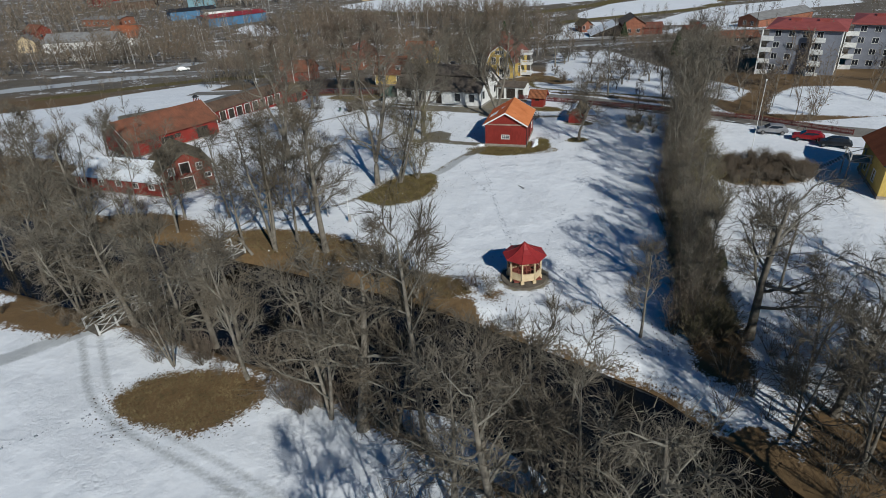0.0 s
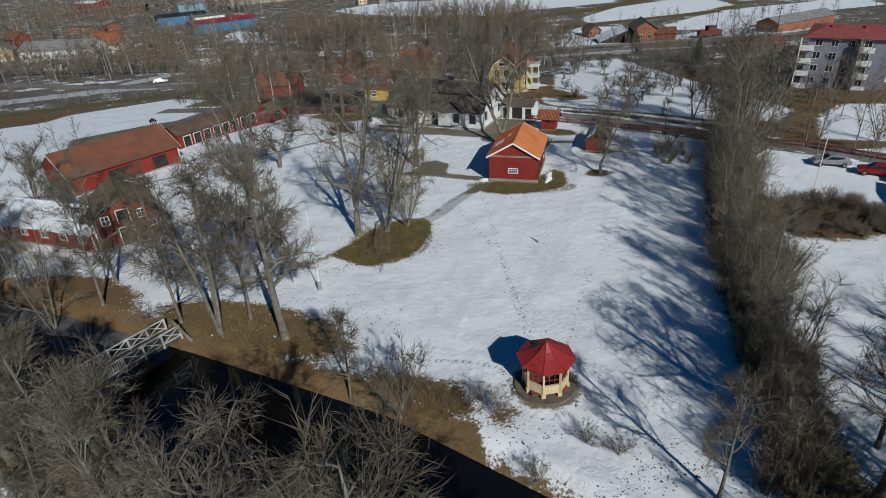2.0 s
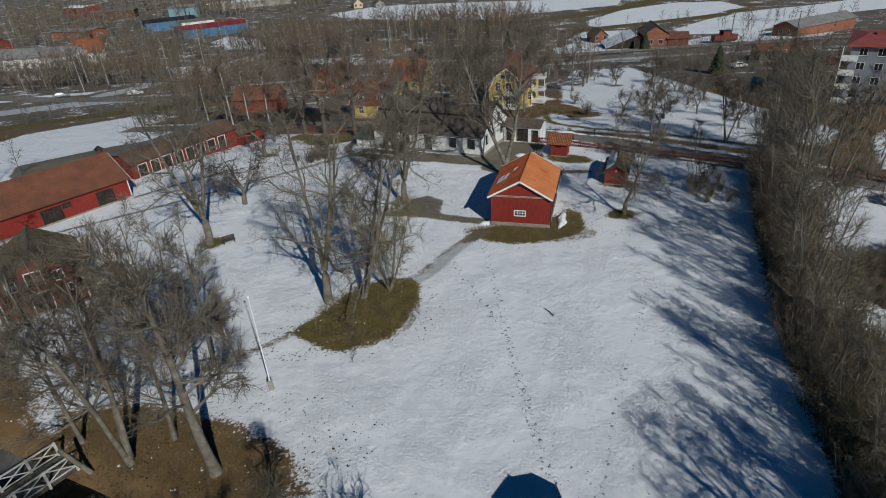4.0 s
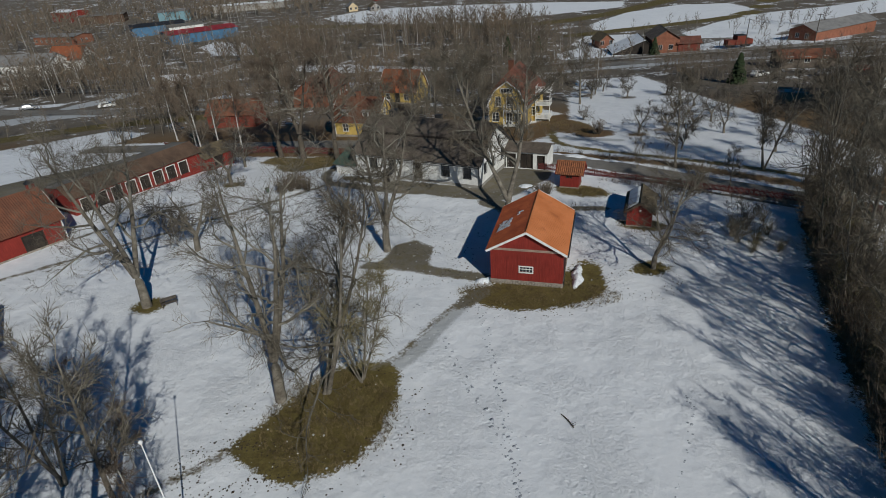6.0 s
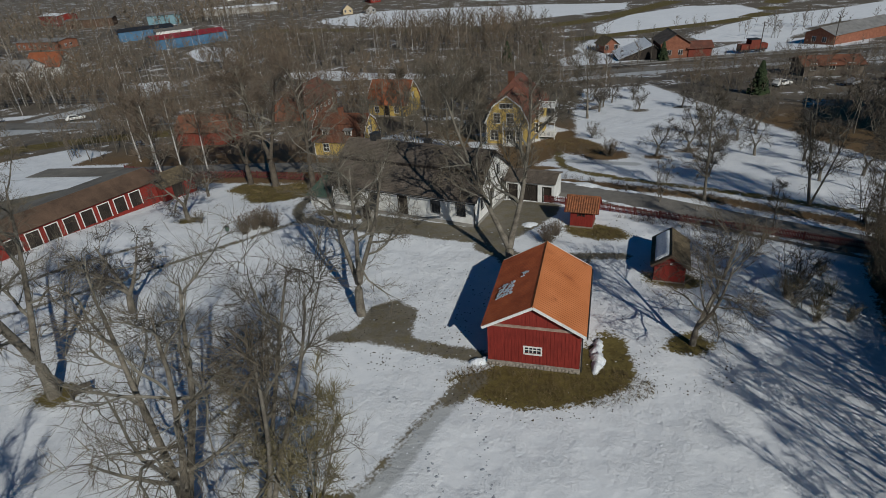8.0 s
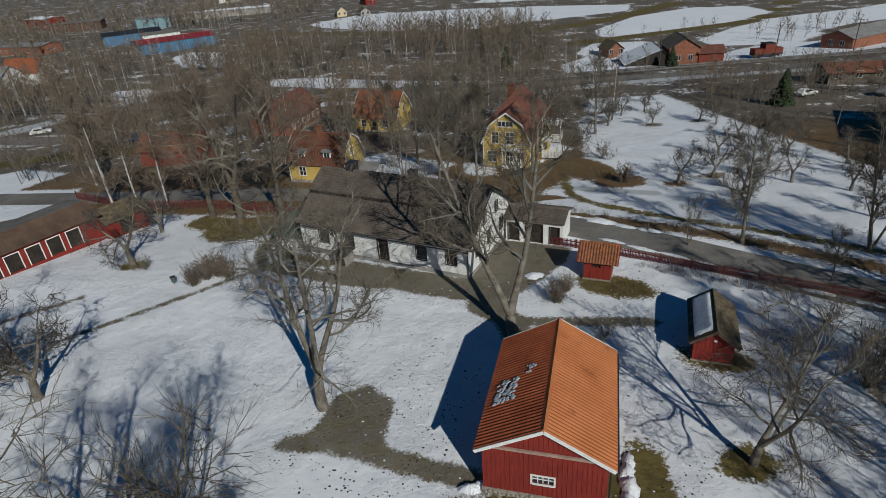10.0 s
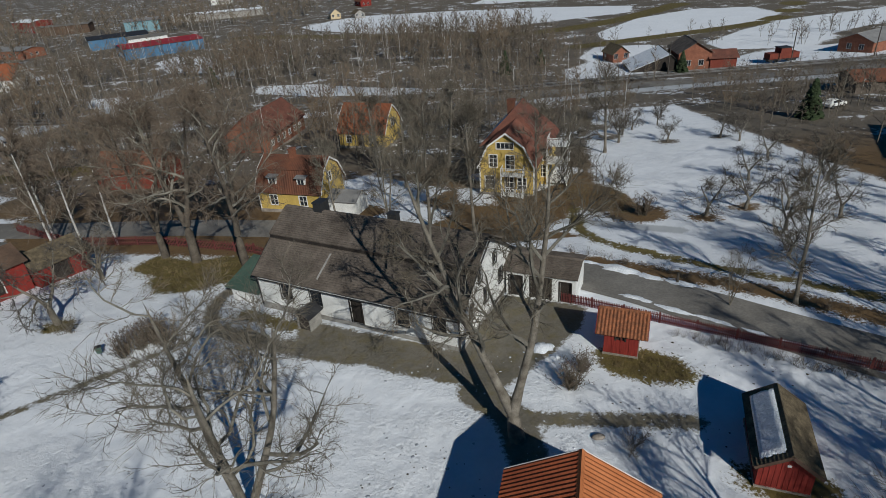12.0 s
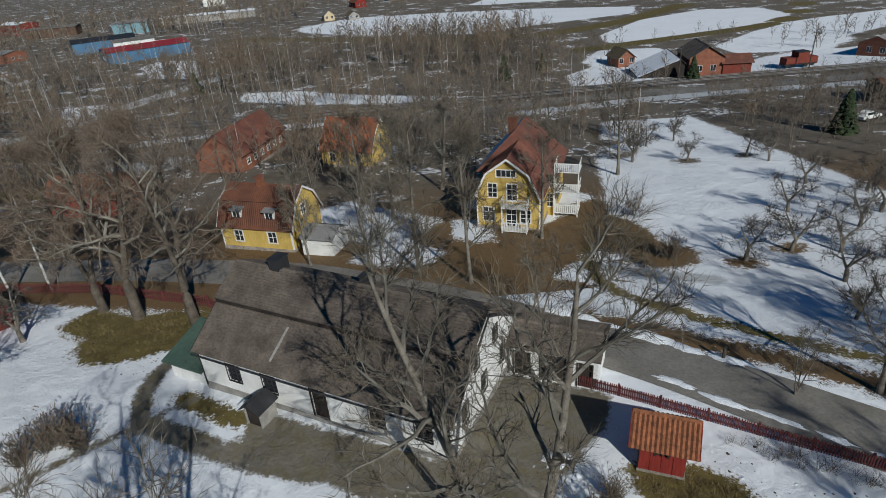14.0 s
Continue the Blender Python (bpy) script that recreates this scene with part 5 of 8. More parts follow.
bed = []
for i in range(70):
    a, r = rng.uniform(0, 6.2832), rng.uniform(0.55, 1.0)
    x, y = 42.3 + math.cos(a) * 6.8 * r, 71.8 + math.sin(a) * 4.8 * r
    bed.append((0, x, y, hz(x, y), rng.uniform(0.38, 0.6), rng.uniform(0, 6.3), 0.85))
scatter("shrub_bed", [GREY_BUSH], bed, None, "round bed of dense brown shrubs with snow inside", "shrubs", mats=[M_TWIG, M_TWIG_RED])

# far woods
light = [join_tree(simple_tree(91, 11, 0.12, 1, 11, 11, 0.34, 0.050, M_BARK, M_TWIG, 0.05)), join_tree(simple_tree(92, 11, 0.11, 1, 12, 10, 0.27, 0.048, M_BARK, M_TWIG, 0.05)), join_tree(simple_tree(93, 9, 0.08, 2, 6, 10, 0.32, 0.045, M_BARK, M_TWIG, 0.15)),
         join_tree(simple_tree(94, 11, 0.16, 1, 8, 3, 0.36, 0.16, M_BARK, M_TWIG, 0.05)), join_tree(simple_tree(96, 11, 0.15, 1, 8, 3, 0.3, 0.15, M_BARK, M_TWIG, 0.05)), join_tree(simple_tree(97, 9, 0.14, 2, 4, 3, 0.34, 0.15, M_BARK, M_TWIG, 0.15)),
         join_tree(simple_tree(111, 11, 0.12, 1, 14, 16, 0.34, 0.032, M_BARK, M_TWIG, 0.05)), join_tree(simple_tree(112, 11, 0.11, 1, 15, 14, 0.27, 0.032, M_BARK, M_TWIG, 0.05)), join_tree(simple_tree(113, 9, 0.08, 3, 6, 12, 0.30, 0.030, M_BARK, M_TWIG, 0.16))]
WOODS = [  # x0, x1, y0, y1, how many, least and most size
    (-70, 40, 172, 200, 250, 0.6, 1.0), (-66, 46, 264, 336, 480, 0.8, 1.35), (-140, 60, 214, 230, 230, 0.4, 0.8), (-150, 50, 230, 266, 520, 0.45, 0.95), (-230, -84, 206, 262, 380, 0.8, 1.25), (-140, -50, 262, 340, 420, 0.8, 1.3), (44, 130, 188, 216, 130, 0.3, 0.55), (-340, -110, 400, 540, 420, 1.0, 1.6), (-330, -170, 250, 400, 320, 0.9, 1.5), (-130, 300, 530, 680, 560, 1.0, 1.7), (-460, 460, 690, 1200, 900, 1.3, 2.1), (-30, 60, 322, 344, 90, 0.4, 0.8), (40, 105, 272, 290, 60, 0.3, 0.7), (-160, -70, 345, 520, 330, 0.9, 1.4), (-60, 70, 258, 300, 160, 0.5, 0.9), (112, 210, 262, 288, 60, 0.5, 0.9), (66, 140, 132, 186, 260, 0.4, 0.85), (56, 74, 150, 205, 120, 0.35, 0.7), (100, 220, 60, 125, 50, 0.6, 1.0), (-45, 10, 300, 340, 60, 0.6, 1), (-150, -60, 150, 184, 40, 0.4, 0.6), (-20, 26, 158, 182, 70, 0.6, 1.0), (-64, -20, 150, 180, 100, 0.6, 1.0), (62, 84, 94, 150, 55, 0.6, 1.0), (50, 62, 84, 102, 12, 0.6, 0.9), (-130, -60, 62, 118, 130, 0.4, 0.8), (68, 104, 98, 126, 60, 0.4, 0.8)]
wood = []
for x0, x1, y0, y1, n, s0, s1 in WOODS:
    for _ in range(n):
        x, y = rng.uniform(x0, x1), rng.uniform(y0, y1)
        if math.sin(x * 0.071 + 1.3 * math.sin(y * 0.043)) + math.sin(y * 0.113 + 1.1 * math.sin(x * 0.057)) < rng.uniform(-2.2, 0.4) or (-175 < x < -72 and 338 < y < 442) or (-108 < x < -76 and 294 < y < 342) or (-54 < x < -22 and 236 < y < 258) or (44 < x < 68 and 224 < y < 262):
            continue
        wood.append((rng.randrange(3), x, y, hz(x, y), rng.uniform(s0, s1), rng.uniform(0, 6.3), rng.uniform(0.85, 1.2)))
wood = [(k + (3 if y > 345 else 0 if y > 212 else 6), *rest) if (y := rest[1]) else None for k, *rest in wood]
scatter("woodland", light, wood, None, "distant bare grey-brown woodland", "woodland", mats=[M_BARK, M_TWIG_FAR])
SAPLING = simple_tree(98, 5.0, 0.07, 1, 9, 6, 0.32, 0.035, M_BARK, M_TWIG)
for i in range(11):
    plant("young_tree", SAPLING, -104 + 5.4 * i, 157.5 + 1.75 * i, "small bare tree in a row along the track", "tree", 0.8 + 0.08 * (i % 4), i * 70 % 360, group="trackside trees")
far_birch = join_tree(simple_tree(95, 12, 0.10, 1, 6, 2, 0.2, 0.04, M_BIRCH, M_TWIG_RED, 0.04))
bw = []
for x0, x1, y0, y1, n, s0, s1 in WOODS[:9]:
    for _ in range(n // 8):
        x, y = rng.uniform(x0, x1), rng.uniform(y0, y1)
        bw.append((0, x, y, hz(x, y), rng.uniform(s0, s1), rng.uniform(0, 6.3), 1.1))
scatter("birch_wood", [far_birch], bw, None, "pale birch stems in the distant woodland", "woodland", mats=[M_BIRCH, M_TWIG_RED])


def spruce(seed, h, r):
    """Trunk and drooping needle boughs of a spruce."""
    g = random.Random(seed)
    bm = bmesh.new()
    rod(bm, (0, 0, -0.2), (0, 0, h * 0.95), 0.16, 0.02, 7)
    trunk = bpy.data.meshes.new("trunk")
    bm.to_mesh(trunk)
    bm.free()
    trunk.materials.append(M_BARK)
    V, F = [], []
    n = 260
    for i in range(n):
        f = (i / n) ** 0.85
        z, L, a = h * (0.08 + 0.9 * f), r * (1 - f) * g.uniform(0.7, 1.1) + 0.15, g.uniform(0, 6.3)
        c, s = math.cos(a), math.sin(a)
        w = 0.16 + 0.18 * L
        for k in range(3):
            b = len(V)
            u0, u1 = L * k / 3, L * (k + 1) / 3 + 0.1
            drop = 0.32 * u0
            V += [(c * u0, s * u0, z - drop + 0.05), (c * u1 - s * w, s * u1 + c * w, z - drop - 0.28), (c * u1 + s * w, s * u1 - c * w, z - drop - 0.28), (c * (u1 + 0.1), s * (u1 + 0.1), z - drop - 0.1), (c * u1, s * u1, z - drop - 0.5)]
            F += [(b, b + 1, b + 3), (b, b + 3, b + 2), (b + 1, b + 4, b + 3), (b + 2, b + 3, b + 4), (b, b + 2, b + 4, b + 1)]
    crown = bpy.data.meshes.new("crown")
    crown.from_pydata(V, [], F)
    crown.materials.append(M_NEEDLE)
    return trunk, crown


SPRUCE = spruce(3, 7, 2.1)
for x, y, s in ((67.8, 170, 0.95), (27.4, 250, 1.0), (-64, 268, 0.9), (70, 228, 0.8), (-45, 300, 0.8), (40, 262, .7), (-150, 296, .6)):
    plant("spruce_tree", SPRUCE, x, y, "dark green spruce among bare trees", "tree", s, x * 31 % 360)

# small squat spruce meshes that fill the blackest parts of the hedgerow
for x, y, s in ((24.4, 49.4, 0.42), (25.4, 51.2, 0.5), (24.9, 53.2, 0.46), (26.3, 48.2, 0.4), (26.7, 54.2, 0.45), (38.6, 90.6, 0.6), (40.0, 94.2, 0.7)):
    plant("dark_shrub", SPRUCE, x, y, "dark needled shrub among the hedgerow bushes", "shrub", s, x * 57 % 360, 0.75)


# ---- houses ----
def boards(parent, m, width, profile, z0, pitch, material):
    """Cover strips over the joints of a boarded wall, one strip a joint."""
    n = round(width / pitch)
    for i in range(1, n):
        x = width * i / n
        part("cover_strip", box(bmesh.new(), x - 0.025, x + 0.025, -0.022, 0.0, z0, top_at(profile, x) - 0.02), material, parent, m=m)


def storehouse():
    w, d = 6.37, 8.6
    prof = [(0, 3.55), (w / 2, 5.35), (w, 3.55)]
    h = gabled("red_storehouse", "red boarded storehouse with an orange tile roof and white trim", "storehouse", pose(6.7, 88.1, 0, 0, 0, -16.1), w, d, prof, M_RED, (M_TILE_SHADED, M_TILE_SUNLIT), "tile",
               {"front": [(2.62, 1.32, 1.1, 0.52, "window", 4, 2)], "right": [(3.2, 0.45, 1.4, 2.2, "dark", 1, 1), (6.4, 1.3, 0.8, 0.8, "window", 2, 2)]}, 0.36, 0.4, M_WHITE, 0.42)
    # strips over the board joints, above and below the white string course
    for i in range(1, 26):
        x = w * i / 26
        zs = [(0.42, 1.2), (1.96, 3.3)] if 2.4 < x < 3.9 else [(0.42, 3.3)]
        for a, c in zs:
            part("cover_strip", box(bmesh.new(), x - 0.02, x + 0.02, -0.02, 0.0, a, c), M_RED, h)
        if 0.2 < x < w - 0.2:
            part("cover_strip", box(bmesh.new(), x - 0.02, x + 0.02, -0.02, 0.0, 3.63, top_at(prof, x) - 0.02), M_RED, h)
    boards(h, pose(0, d, 0, 0, 0, -90), d, [(0, 3.5), (d, 3.5)], 0.42, 0.25, M_RED)
    course = bmesh.new()
    box(course, -0.05, w + 0.05, -0.07, -0.005, 3.42, 3.50)
    box(course, -0.05, w + 0.05, -0.12, -0.005, 3.56, 3.62)
    part("string_course", course, M_BOARDEDGE, h)
    # boulders of the foundation showing under the sill
    g = random.Random(8)
    for k in range(26):
        x = w * (k + 0.5) / 26
        bm = bmesh.new()
        bmesh.ops.create_icosphere(bm, subdivisions=1, radius=0.14)
        for v in bm.verts:
            v.co = Vector((v.co.x * g.uniform(0.7, 1.2), v.co.y * 0.6, v.co.z * g.uniform(0.7, 1.1)))
        part("stone", bm, M_STONE, h, m=pose(x, -0.08, g.uniform(0.1, 0.3)))
    gut = rod(bmesh.new(), (w + 0.42, -0.3, 3.28), (w + 0.42, d + 0.3, 3.28), 0.06, 0.06, 8)
    part("gutter", gut, M_BLACK, h)
    part("downpipe", rod(bmesh.new(), (w + 0.12, 0.1, 0.1), (w + 0.12, 0.1, 3.2), 0.045, 0.045, 8), M_BLACK, h)
    return h


M_BOARDEDGE = mottled("weathered_pale_board", (0.26, 0.17, 0.13), (0.42, 0.31, 0.25), 1.5, 20.0, 0.85)
def stained(name, dark, light, stain):
    """Tiles with a few patches of dark lichen."""
    m, nt, b = mat(name, 0.85)
    col = ramp(nt, noise_of(nt, 0.5, 5.0), [(0.32, dark), (0.68, light)])
    patch = math_of(nt, "MULTIPLY", ramp(nt, noise_of(nt, 0.42, 2.0, 0.5), [(0.60, (0, 0, 0)), (0.68, (1, 1, 1))]), ramp(nt, noise_of(nt, 5.0, 4.0, 0.7), [(0.38, (0, 0, 0)), (0.6, (1, 1, 1))]))
    col = mix(nt, patch, col, stain)
    fine = noise_of(nt, 9.0, 3.0)
    col = mix(nt, 0.6, col, ramp(nt, fine, [(0.3, (0.78, 0.78, 0.78)), (0.7, (1.1, 1.1, 1.1))]), "MULTIPLY")
    nt.links.new(col, b.inputs["Base Color"])
    bump(nt, b, fine, 0.25, 0.01)
    return m


# one tile in two colours: sun and shade on the slopes are painted in
M_TILE_SUNLIT = stained("sunlit_orange_tile", (0.42, 0.135, 0.045), (0.53, 0.185, 0.07), (0.20, 0.058, 0.022))
M_TILE_SHADED = mottled("shaded_orange_tile", (0.31, 0.072, 0.030), (0.49, 0.125, 0.048), 0.9, 9.0, 0.85, 0.35, 0.01)
storehouse()


def crusts(name, m, spots, label, seed=1):
    """Patches of old snow lying on a surface: low, ragged heaps."""
    g = random.Random(seed)
    t = thing(name, m, label, "snow patch")
    for x, y, rx, ry, lift in spots:
        bm = bmesh.new()
        n, rows = 22, 4
        rings = []
        edge = [g.uniform(0.7, 1.15) for _ in range(n)]
        for j in range(rows):
            f = 1 - j / (rows - 0.4)
            rings.append([bm.verts.new((x + math.cos(6.2832 * i / n) * rx * f * edge[i], y + math.sin(6.2832 * i / n) * ry * f * edge[i], lift * (1 - f * f) + g.uniform(-0.01, 0.02) * (j > 0))) for i in range(n)])
        for a, b in zip(rings, rings[1:]):
            for i in range(n):
                bm.faces.new((a[i], a[(i + 1) % n], b[(i + 1) % n], b[i]))
        bm.faces.new(rings[-1])
        part("crust", bm, M_SNOWROOF, t, smooth=True)
    return t


# old snow on the shaded slope of the storehouse
slope = math.degrees(math.atan2(1.8, 3.185))
R0 = pose(6.7, 88.1, 0, 0, 0, -16.1)
g = random.Random(4)
crusts("snow_remnant", R0 @ pose(0, 0, 3.55, 0, -slope, 0) @ pose(0, 0, 0.155), [(0.9 + g.uniform(-0.6, 0.7), 3.5 + g.uniform(-0.9, 0.9), g.uniform(0.05, 0.15), g.uniform(0.06, 0.18), 0.025) for _ in range(85)] + [(2.3 + g.uniform(-0.25, 0.3), 4.8 + g.uniform(-0.3, 0.4), g.uniform(0.04, 0.1), g.uniform(0.05, 0.13), 0.025) for _ in range(16)], "thin remnants of melting snow on the tile roof")
crusts("snow_heap", pose(14.2, 87.0, 0, 0, 0, -16), [(0, -0.1, 0.42, 0.8, 0.32), (0.08, 0.8, 0.55, 0.9, 0.45), (-0.04, 1.7, 0.5, 0.9, 0.40), (0.05, 2.5, 0.38, 0.8, 0.28)], "long heap of old snow beside the storehouse wall", 2)
crusts("snow_heap", pose(6.0, 88.3, 0), [(0, 0, 0.7, 0.4, 0.35), (0.6, 0.2, 0.5, 0.35, 0.3)], "heap of slid roof snow at the storehouse corner", 3)


def manor():
    w, d = 10.5, 18.3
    prof = [(0, 3.1), (3.5, 5.45), (5.25, 6.45), (7.0, 5.45), (10.5, 3.1)]
    k = 0.36 / math.hypot(3.5, 2.35)
    low_l, low_r = (-3.5 * k, 3.1 - 2.35 * k), (10.5 + 3.5 * k, 3.1 - 2.35 * k)
    wins = [(2.28, 1.12, 1.1, 1.35, "bare", 3, 4), (5.22, 1.12, 1.1, 1.35, "bare", 3, 4), (9.05, 0.35, 1.0, 2.1, "dark", 1, 1), (13.1, 1.12, 1.05, 1.35, "bare", 3, 4), (16.1, 1.12, 1.05, 1.35, "bare", 3, 4)]
    gab = [(1.5, 1.4, 0.85, 1.3, "bare", 2, 4), (4.3, 1.4, 0.85, 1.3, "bare", 2, 4), (7.4, 1.4, 0.85, 1.3, "bare", 2, 4), (3.4, 3.7, 0.75, 1.1, "bare", 2, 3), (6.3, 3.7, 0.75, 1.1, "bare", 2, 3)]
    h = gabled("white_manor_house", "long white plastered house under a dark shingled mansard roof", "house", pose(7.4, 110.4, 0, 0, 0, 62.7), w, d, prof, M_PLASTER, M_SHINGLE, "shingle",
               {"left": wins, "front": gab}, 0.36, 0.25, M_BLACK, 0.35, M_BLACK, thick=0.35, foot_mat=M_CONCRETE,
               slopes=[(low_l, (3.5, 5.45)), (low_r, (7.0, 5.45)), ((2.6, 5.30), (5.25, 6.80)), ((7.9, 5.30), (5.25, 6.80))])
    for y, zz, ww in ((15.0, 7.5, 1.1), (8.2, 7.15, 0.6)):
        chimney(h, 5.5 if y > 14 else 5.9, y, 6.0, zz, ww, 0.8)
    for y in (0.05, d - 0.05):
        part("downpipe", rod(bmesh.new(), (-0.1, y, 0.1), (-0.1, y, 3.0), 0.05, 0.05, 8), M_BLACK, h)
    part("gutter", rod(bmesh.new(), (-0.42, -0.2, 2.82), (-0.42, d + 0.2, 2.82), 0.06, 0.06, 8), M_BLACK, h)
    # dark boarded riser under each upper slope, and a pale patched seam down the lower one
    for x in (2.66, 7.84):
        part("riser", box(bmesh.new(), x - 0.05, x + 0.05, -0.22, d + 0.22, 4.85, 5.34), M_DARKDOOR, h)
    sx, sz = 3.5 / 4.216, 2.35 / 4.216
    seam = bmesh.new()
    beam(seam, (0.35 - sz * 0.14, 12.3, 3.335 + sx * 0.14), (2.3 - sz * 0.14, 12.1, 4.644 + sx * 0.14), 0.16, 0.03, (-sz, 0, sx))
    part("roof_patch", seam, M_GREYWOOD, h)
    return h


manor()


def porch():
    p = thing("cellar_porch", pose(-4.6, 114.5, 0, 0, 0, -27) @ Matrix.Scale(0.82, 4), "small porch with a black sheet roof before the white house", "porch")
    for x in (-0.75, 0.65):
        # concrete grey in place of plaster: the tree's shade is put into the walls
        part("side_wall", box(bmesh.new(), x, x + 0.12, 0, 1.7, -0.2, 1.4), M_CONCRETE, p)
    part("door_leaf", box(bmesh.new(), -0.6, 0.62, 0.1, 0.16, 0, 1.5), M_DARKDOOR, p)
    for s in (-1, 1):
        bm = bmesh.new()
        hexa(bm, [(0, -0.3, 2.15), (s * 1.0, -0.3, 1.45), (s * 1.0, 1.9, 1.45), (0, 1.9, 2.15)], [(0, -0.3, 2.22), (s * 1.03, -0.3, 1.5), (s * 1.03, 1.9, 1.5), (0, 1.9, 2.22)])
        bmesh.ops.recalc_face_normals(bm, faces=bm.faces)
        part("roof", bm, M_BLACK, p)
    gab = bmesh.new()
    v = [gab.verts.new(c) for c in ((-0.75, 0.05, 1.5), (0.77, 0.05, 1.5), (0, 0.05, 2.12))]
    w = [gab.verts.new(c) for c in ((-0.75, 0.15, 1.5), (0.77, 0.15, 1.5), (0, 0.15, 2.12))]
    gab.faces.new(v)
    gab.faces.new(w[::-1])
    for i in range(3):
        gab.faces.new((v[i], w[i], w[(i + 1) % 3], v[(i + 1) % 3]))
    part("gable", gab, M_DARKDOOR, p)


porch()


def lean_to():
    t = thing("lean_to", pose(-9.6, 118.9, -0.2, 0, 0, -27), "low white lean-to with a green sheet roof", "outbuilding")
    part("wall", box(bmesh.new(), -2.9, 0.5, 0.4, 3.6, -0.4, 1.2), M_PLASTER, t)
    bm = bmesh.new()
    hexa(bm, [(-3.2, 0.0, 1.2), (0.6, 0.0, 1.2), (0.6, 4.0, 2.3), (-3.2, 4.0, 2.3)], [(-3.2, 0.0, 1.3), (0.6, 0.0, 1.3), (0.6, 4.0, 2.4), (-3.2, 4.0, 2.4)])
    bmesh.ops.recalc_face_normals(bm, faces=bm.faces)
    part("roof", bm, M_GREENROOF, t)


lean_to()

# carriage shed beside the white house
gabled("carriage_shed", "low white outbuilding with dark double doors", "outbuilding", pose(16.6, 115.4, -0.1, 0, 0, 66), 3.6, 5.6, [(0, 2.4), (1.8, 3.0), (3.6, 2.4)], M_PLASTER, M_SHINGLE, "shingle",
       {"left": [(0.3, 0.05, 1.0, 1.85, "dark", 1, 1), (2.05, 0.05, 1.6, 1.95, "dark", 2, 1), (4.4, 0.05, 0.85, 1.8, "dark", 1, 1)]}, 0.25, 0.2, None, 0)


M_TILE_HUT = mottled("mossy_orange_pantile", (0.13, 0.055, 0.030), (0.34, 0.125, 0.055), 3.5, 14.0, 0.9, 0.4, 0.02)


def hut():
    h = gabled("small_red_hut", "small red boarded hut with an orange pantile roof", "hut", pose(19.2, 108.3, 0, 0, 0, 68.2), 2.3, 2.25, [(0, 1.95), (1.15, 2.95), (2.3, 1.95)], M_RED, M_TILE_HUT, "pantile",
               {"left": [(0.8, 1.25, 0.55, 0.28, "dark", 1, 1)]}, 0.35, 0.55, M_RED, 0.15)
    boards(h, pose(0, 2.25, 0, 0, 0, -90), 2.25, [(0, 1.9), (2.25, 1.9)], 0.15, 0.56, M_RED)


hut()


def boat_shed():
    w, d = 2.5, 4.8
    h = gabled("red_garden_shed", "red garden shed with a mossy roof half under snow", "shed", pose(21.8, 97.65, 0, 0, 0, -20.5), w, d, [(0, 1.75), (w / 2, 2.65), (w, 1.75)], M_RED, M_MOSSROOF, "shingle", {}, 0.35, 0.3, M_BROWNROOF, 0.12)
    boards(h, pose(0, 0, 0), w, [(0, 1.75), (w / 2, 2.6), (w, 1.75)], 0.12, 0.25, M_RED)
    part("sign", box(bmesh.new(), 1.2, 1.38, -0.04, -0.025, 1.75, 1.9), M_WHITE, h, "small white plate")
    a = math.degrees(math.atan2(0.9, w / 2))
    s = thing("roof_snow", pose(21.8, 97.65, 0, 0, 0, -20.5) @ pose(0, 0, 1.75, 0, -a, 0), "slab of granular snow on one roof slope", "snow")
    bm = bmesh.new()
    bmesh.ops.create_grid(bm, x_segments=10, y_segments=30, size=0.5)
    g = random.Random(3)
    for v in bm.verts:
        e = min(0.5 - abs(v.co.x), 0.5 - abs(v.co.y))
        v.co = Vector((0.72 + v.co.x * 1.35, 2.4 + v.co.y * 4.7 + g.uniform(-0.05, 0.05), 0.125 + (0.16 if e > 0.02 else 0.0) + g.uniform(-0.008, 0.008)))
    part("slab", bm, M_SNOWROOF, s, smooth=True)


boat_shed()

# long red barn with the garage row behind it
BD = 16.9
gabled("long_red_barn", "long red barn with an old orange tile roof", "barn", pose(-57.7, 96.6, 0, 0, 0, -39.4), 9.0, 16.1, [(0, 2.8), (4.5, 5.3), (9.0, 2.8)], M_RED, M_TILE_OLD, "tile",
       {"front": [(5.6, 1.2, 0.8, 0.6, "window", 2, 1)], "right": [(5.3, 0.05, 2.2, 1.9, "dark", 2, 1), (11.9, 0.05, 2.0, 1.9, "dark", 2, 1), (7.8, 1.4, 0.9, 0.6, "dark", 1, 1)]}, 0.5, 0.3, M_WHITE, 0.2, corner=M_WHITE)


def cupola():
    c = thing("roof_cupola", pose(-44.6, 106.2, 5.1, 0, 0, -39), "small louvred bell cupola on the barn ridge", "cupola")
    for x in (-0.3, 0.3):
        for y in (-0.3, 0.3):
            part("post", box(bmesh.new(), x - 0.05, x + 0.05, y - 0.05, y + 0.05, -0.3, 0.9), M_RED, c)
    bm = bmesh.new()
    base = [bm.verts.new((x, y, 0.9)) for x, y in ((-0.5, -0.5), (0.5, -0.5), (0.5, 0.5), (-0.5, 0.5))]
    tip = bm.verts.new((0, 0, 1.4))
    bm.faces.new(base[::-1])
    for i in range(4):
        bm.faces.new((base[i], base[(i + 1) % 4], tip))
    part("roof", bm, M_BLACK, c)


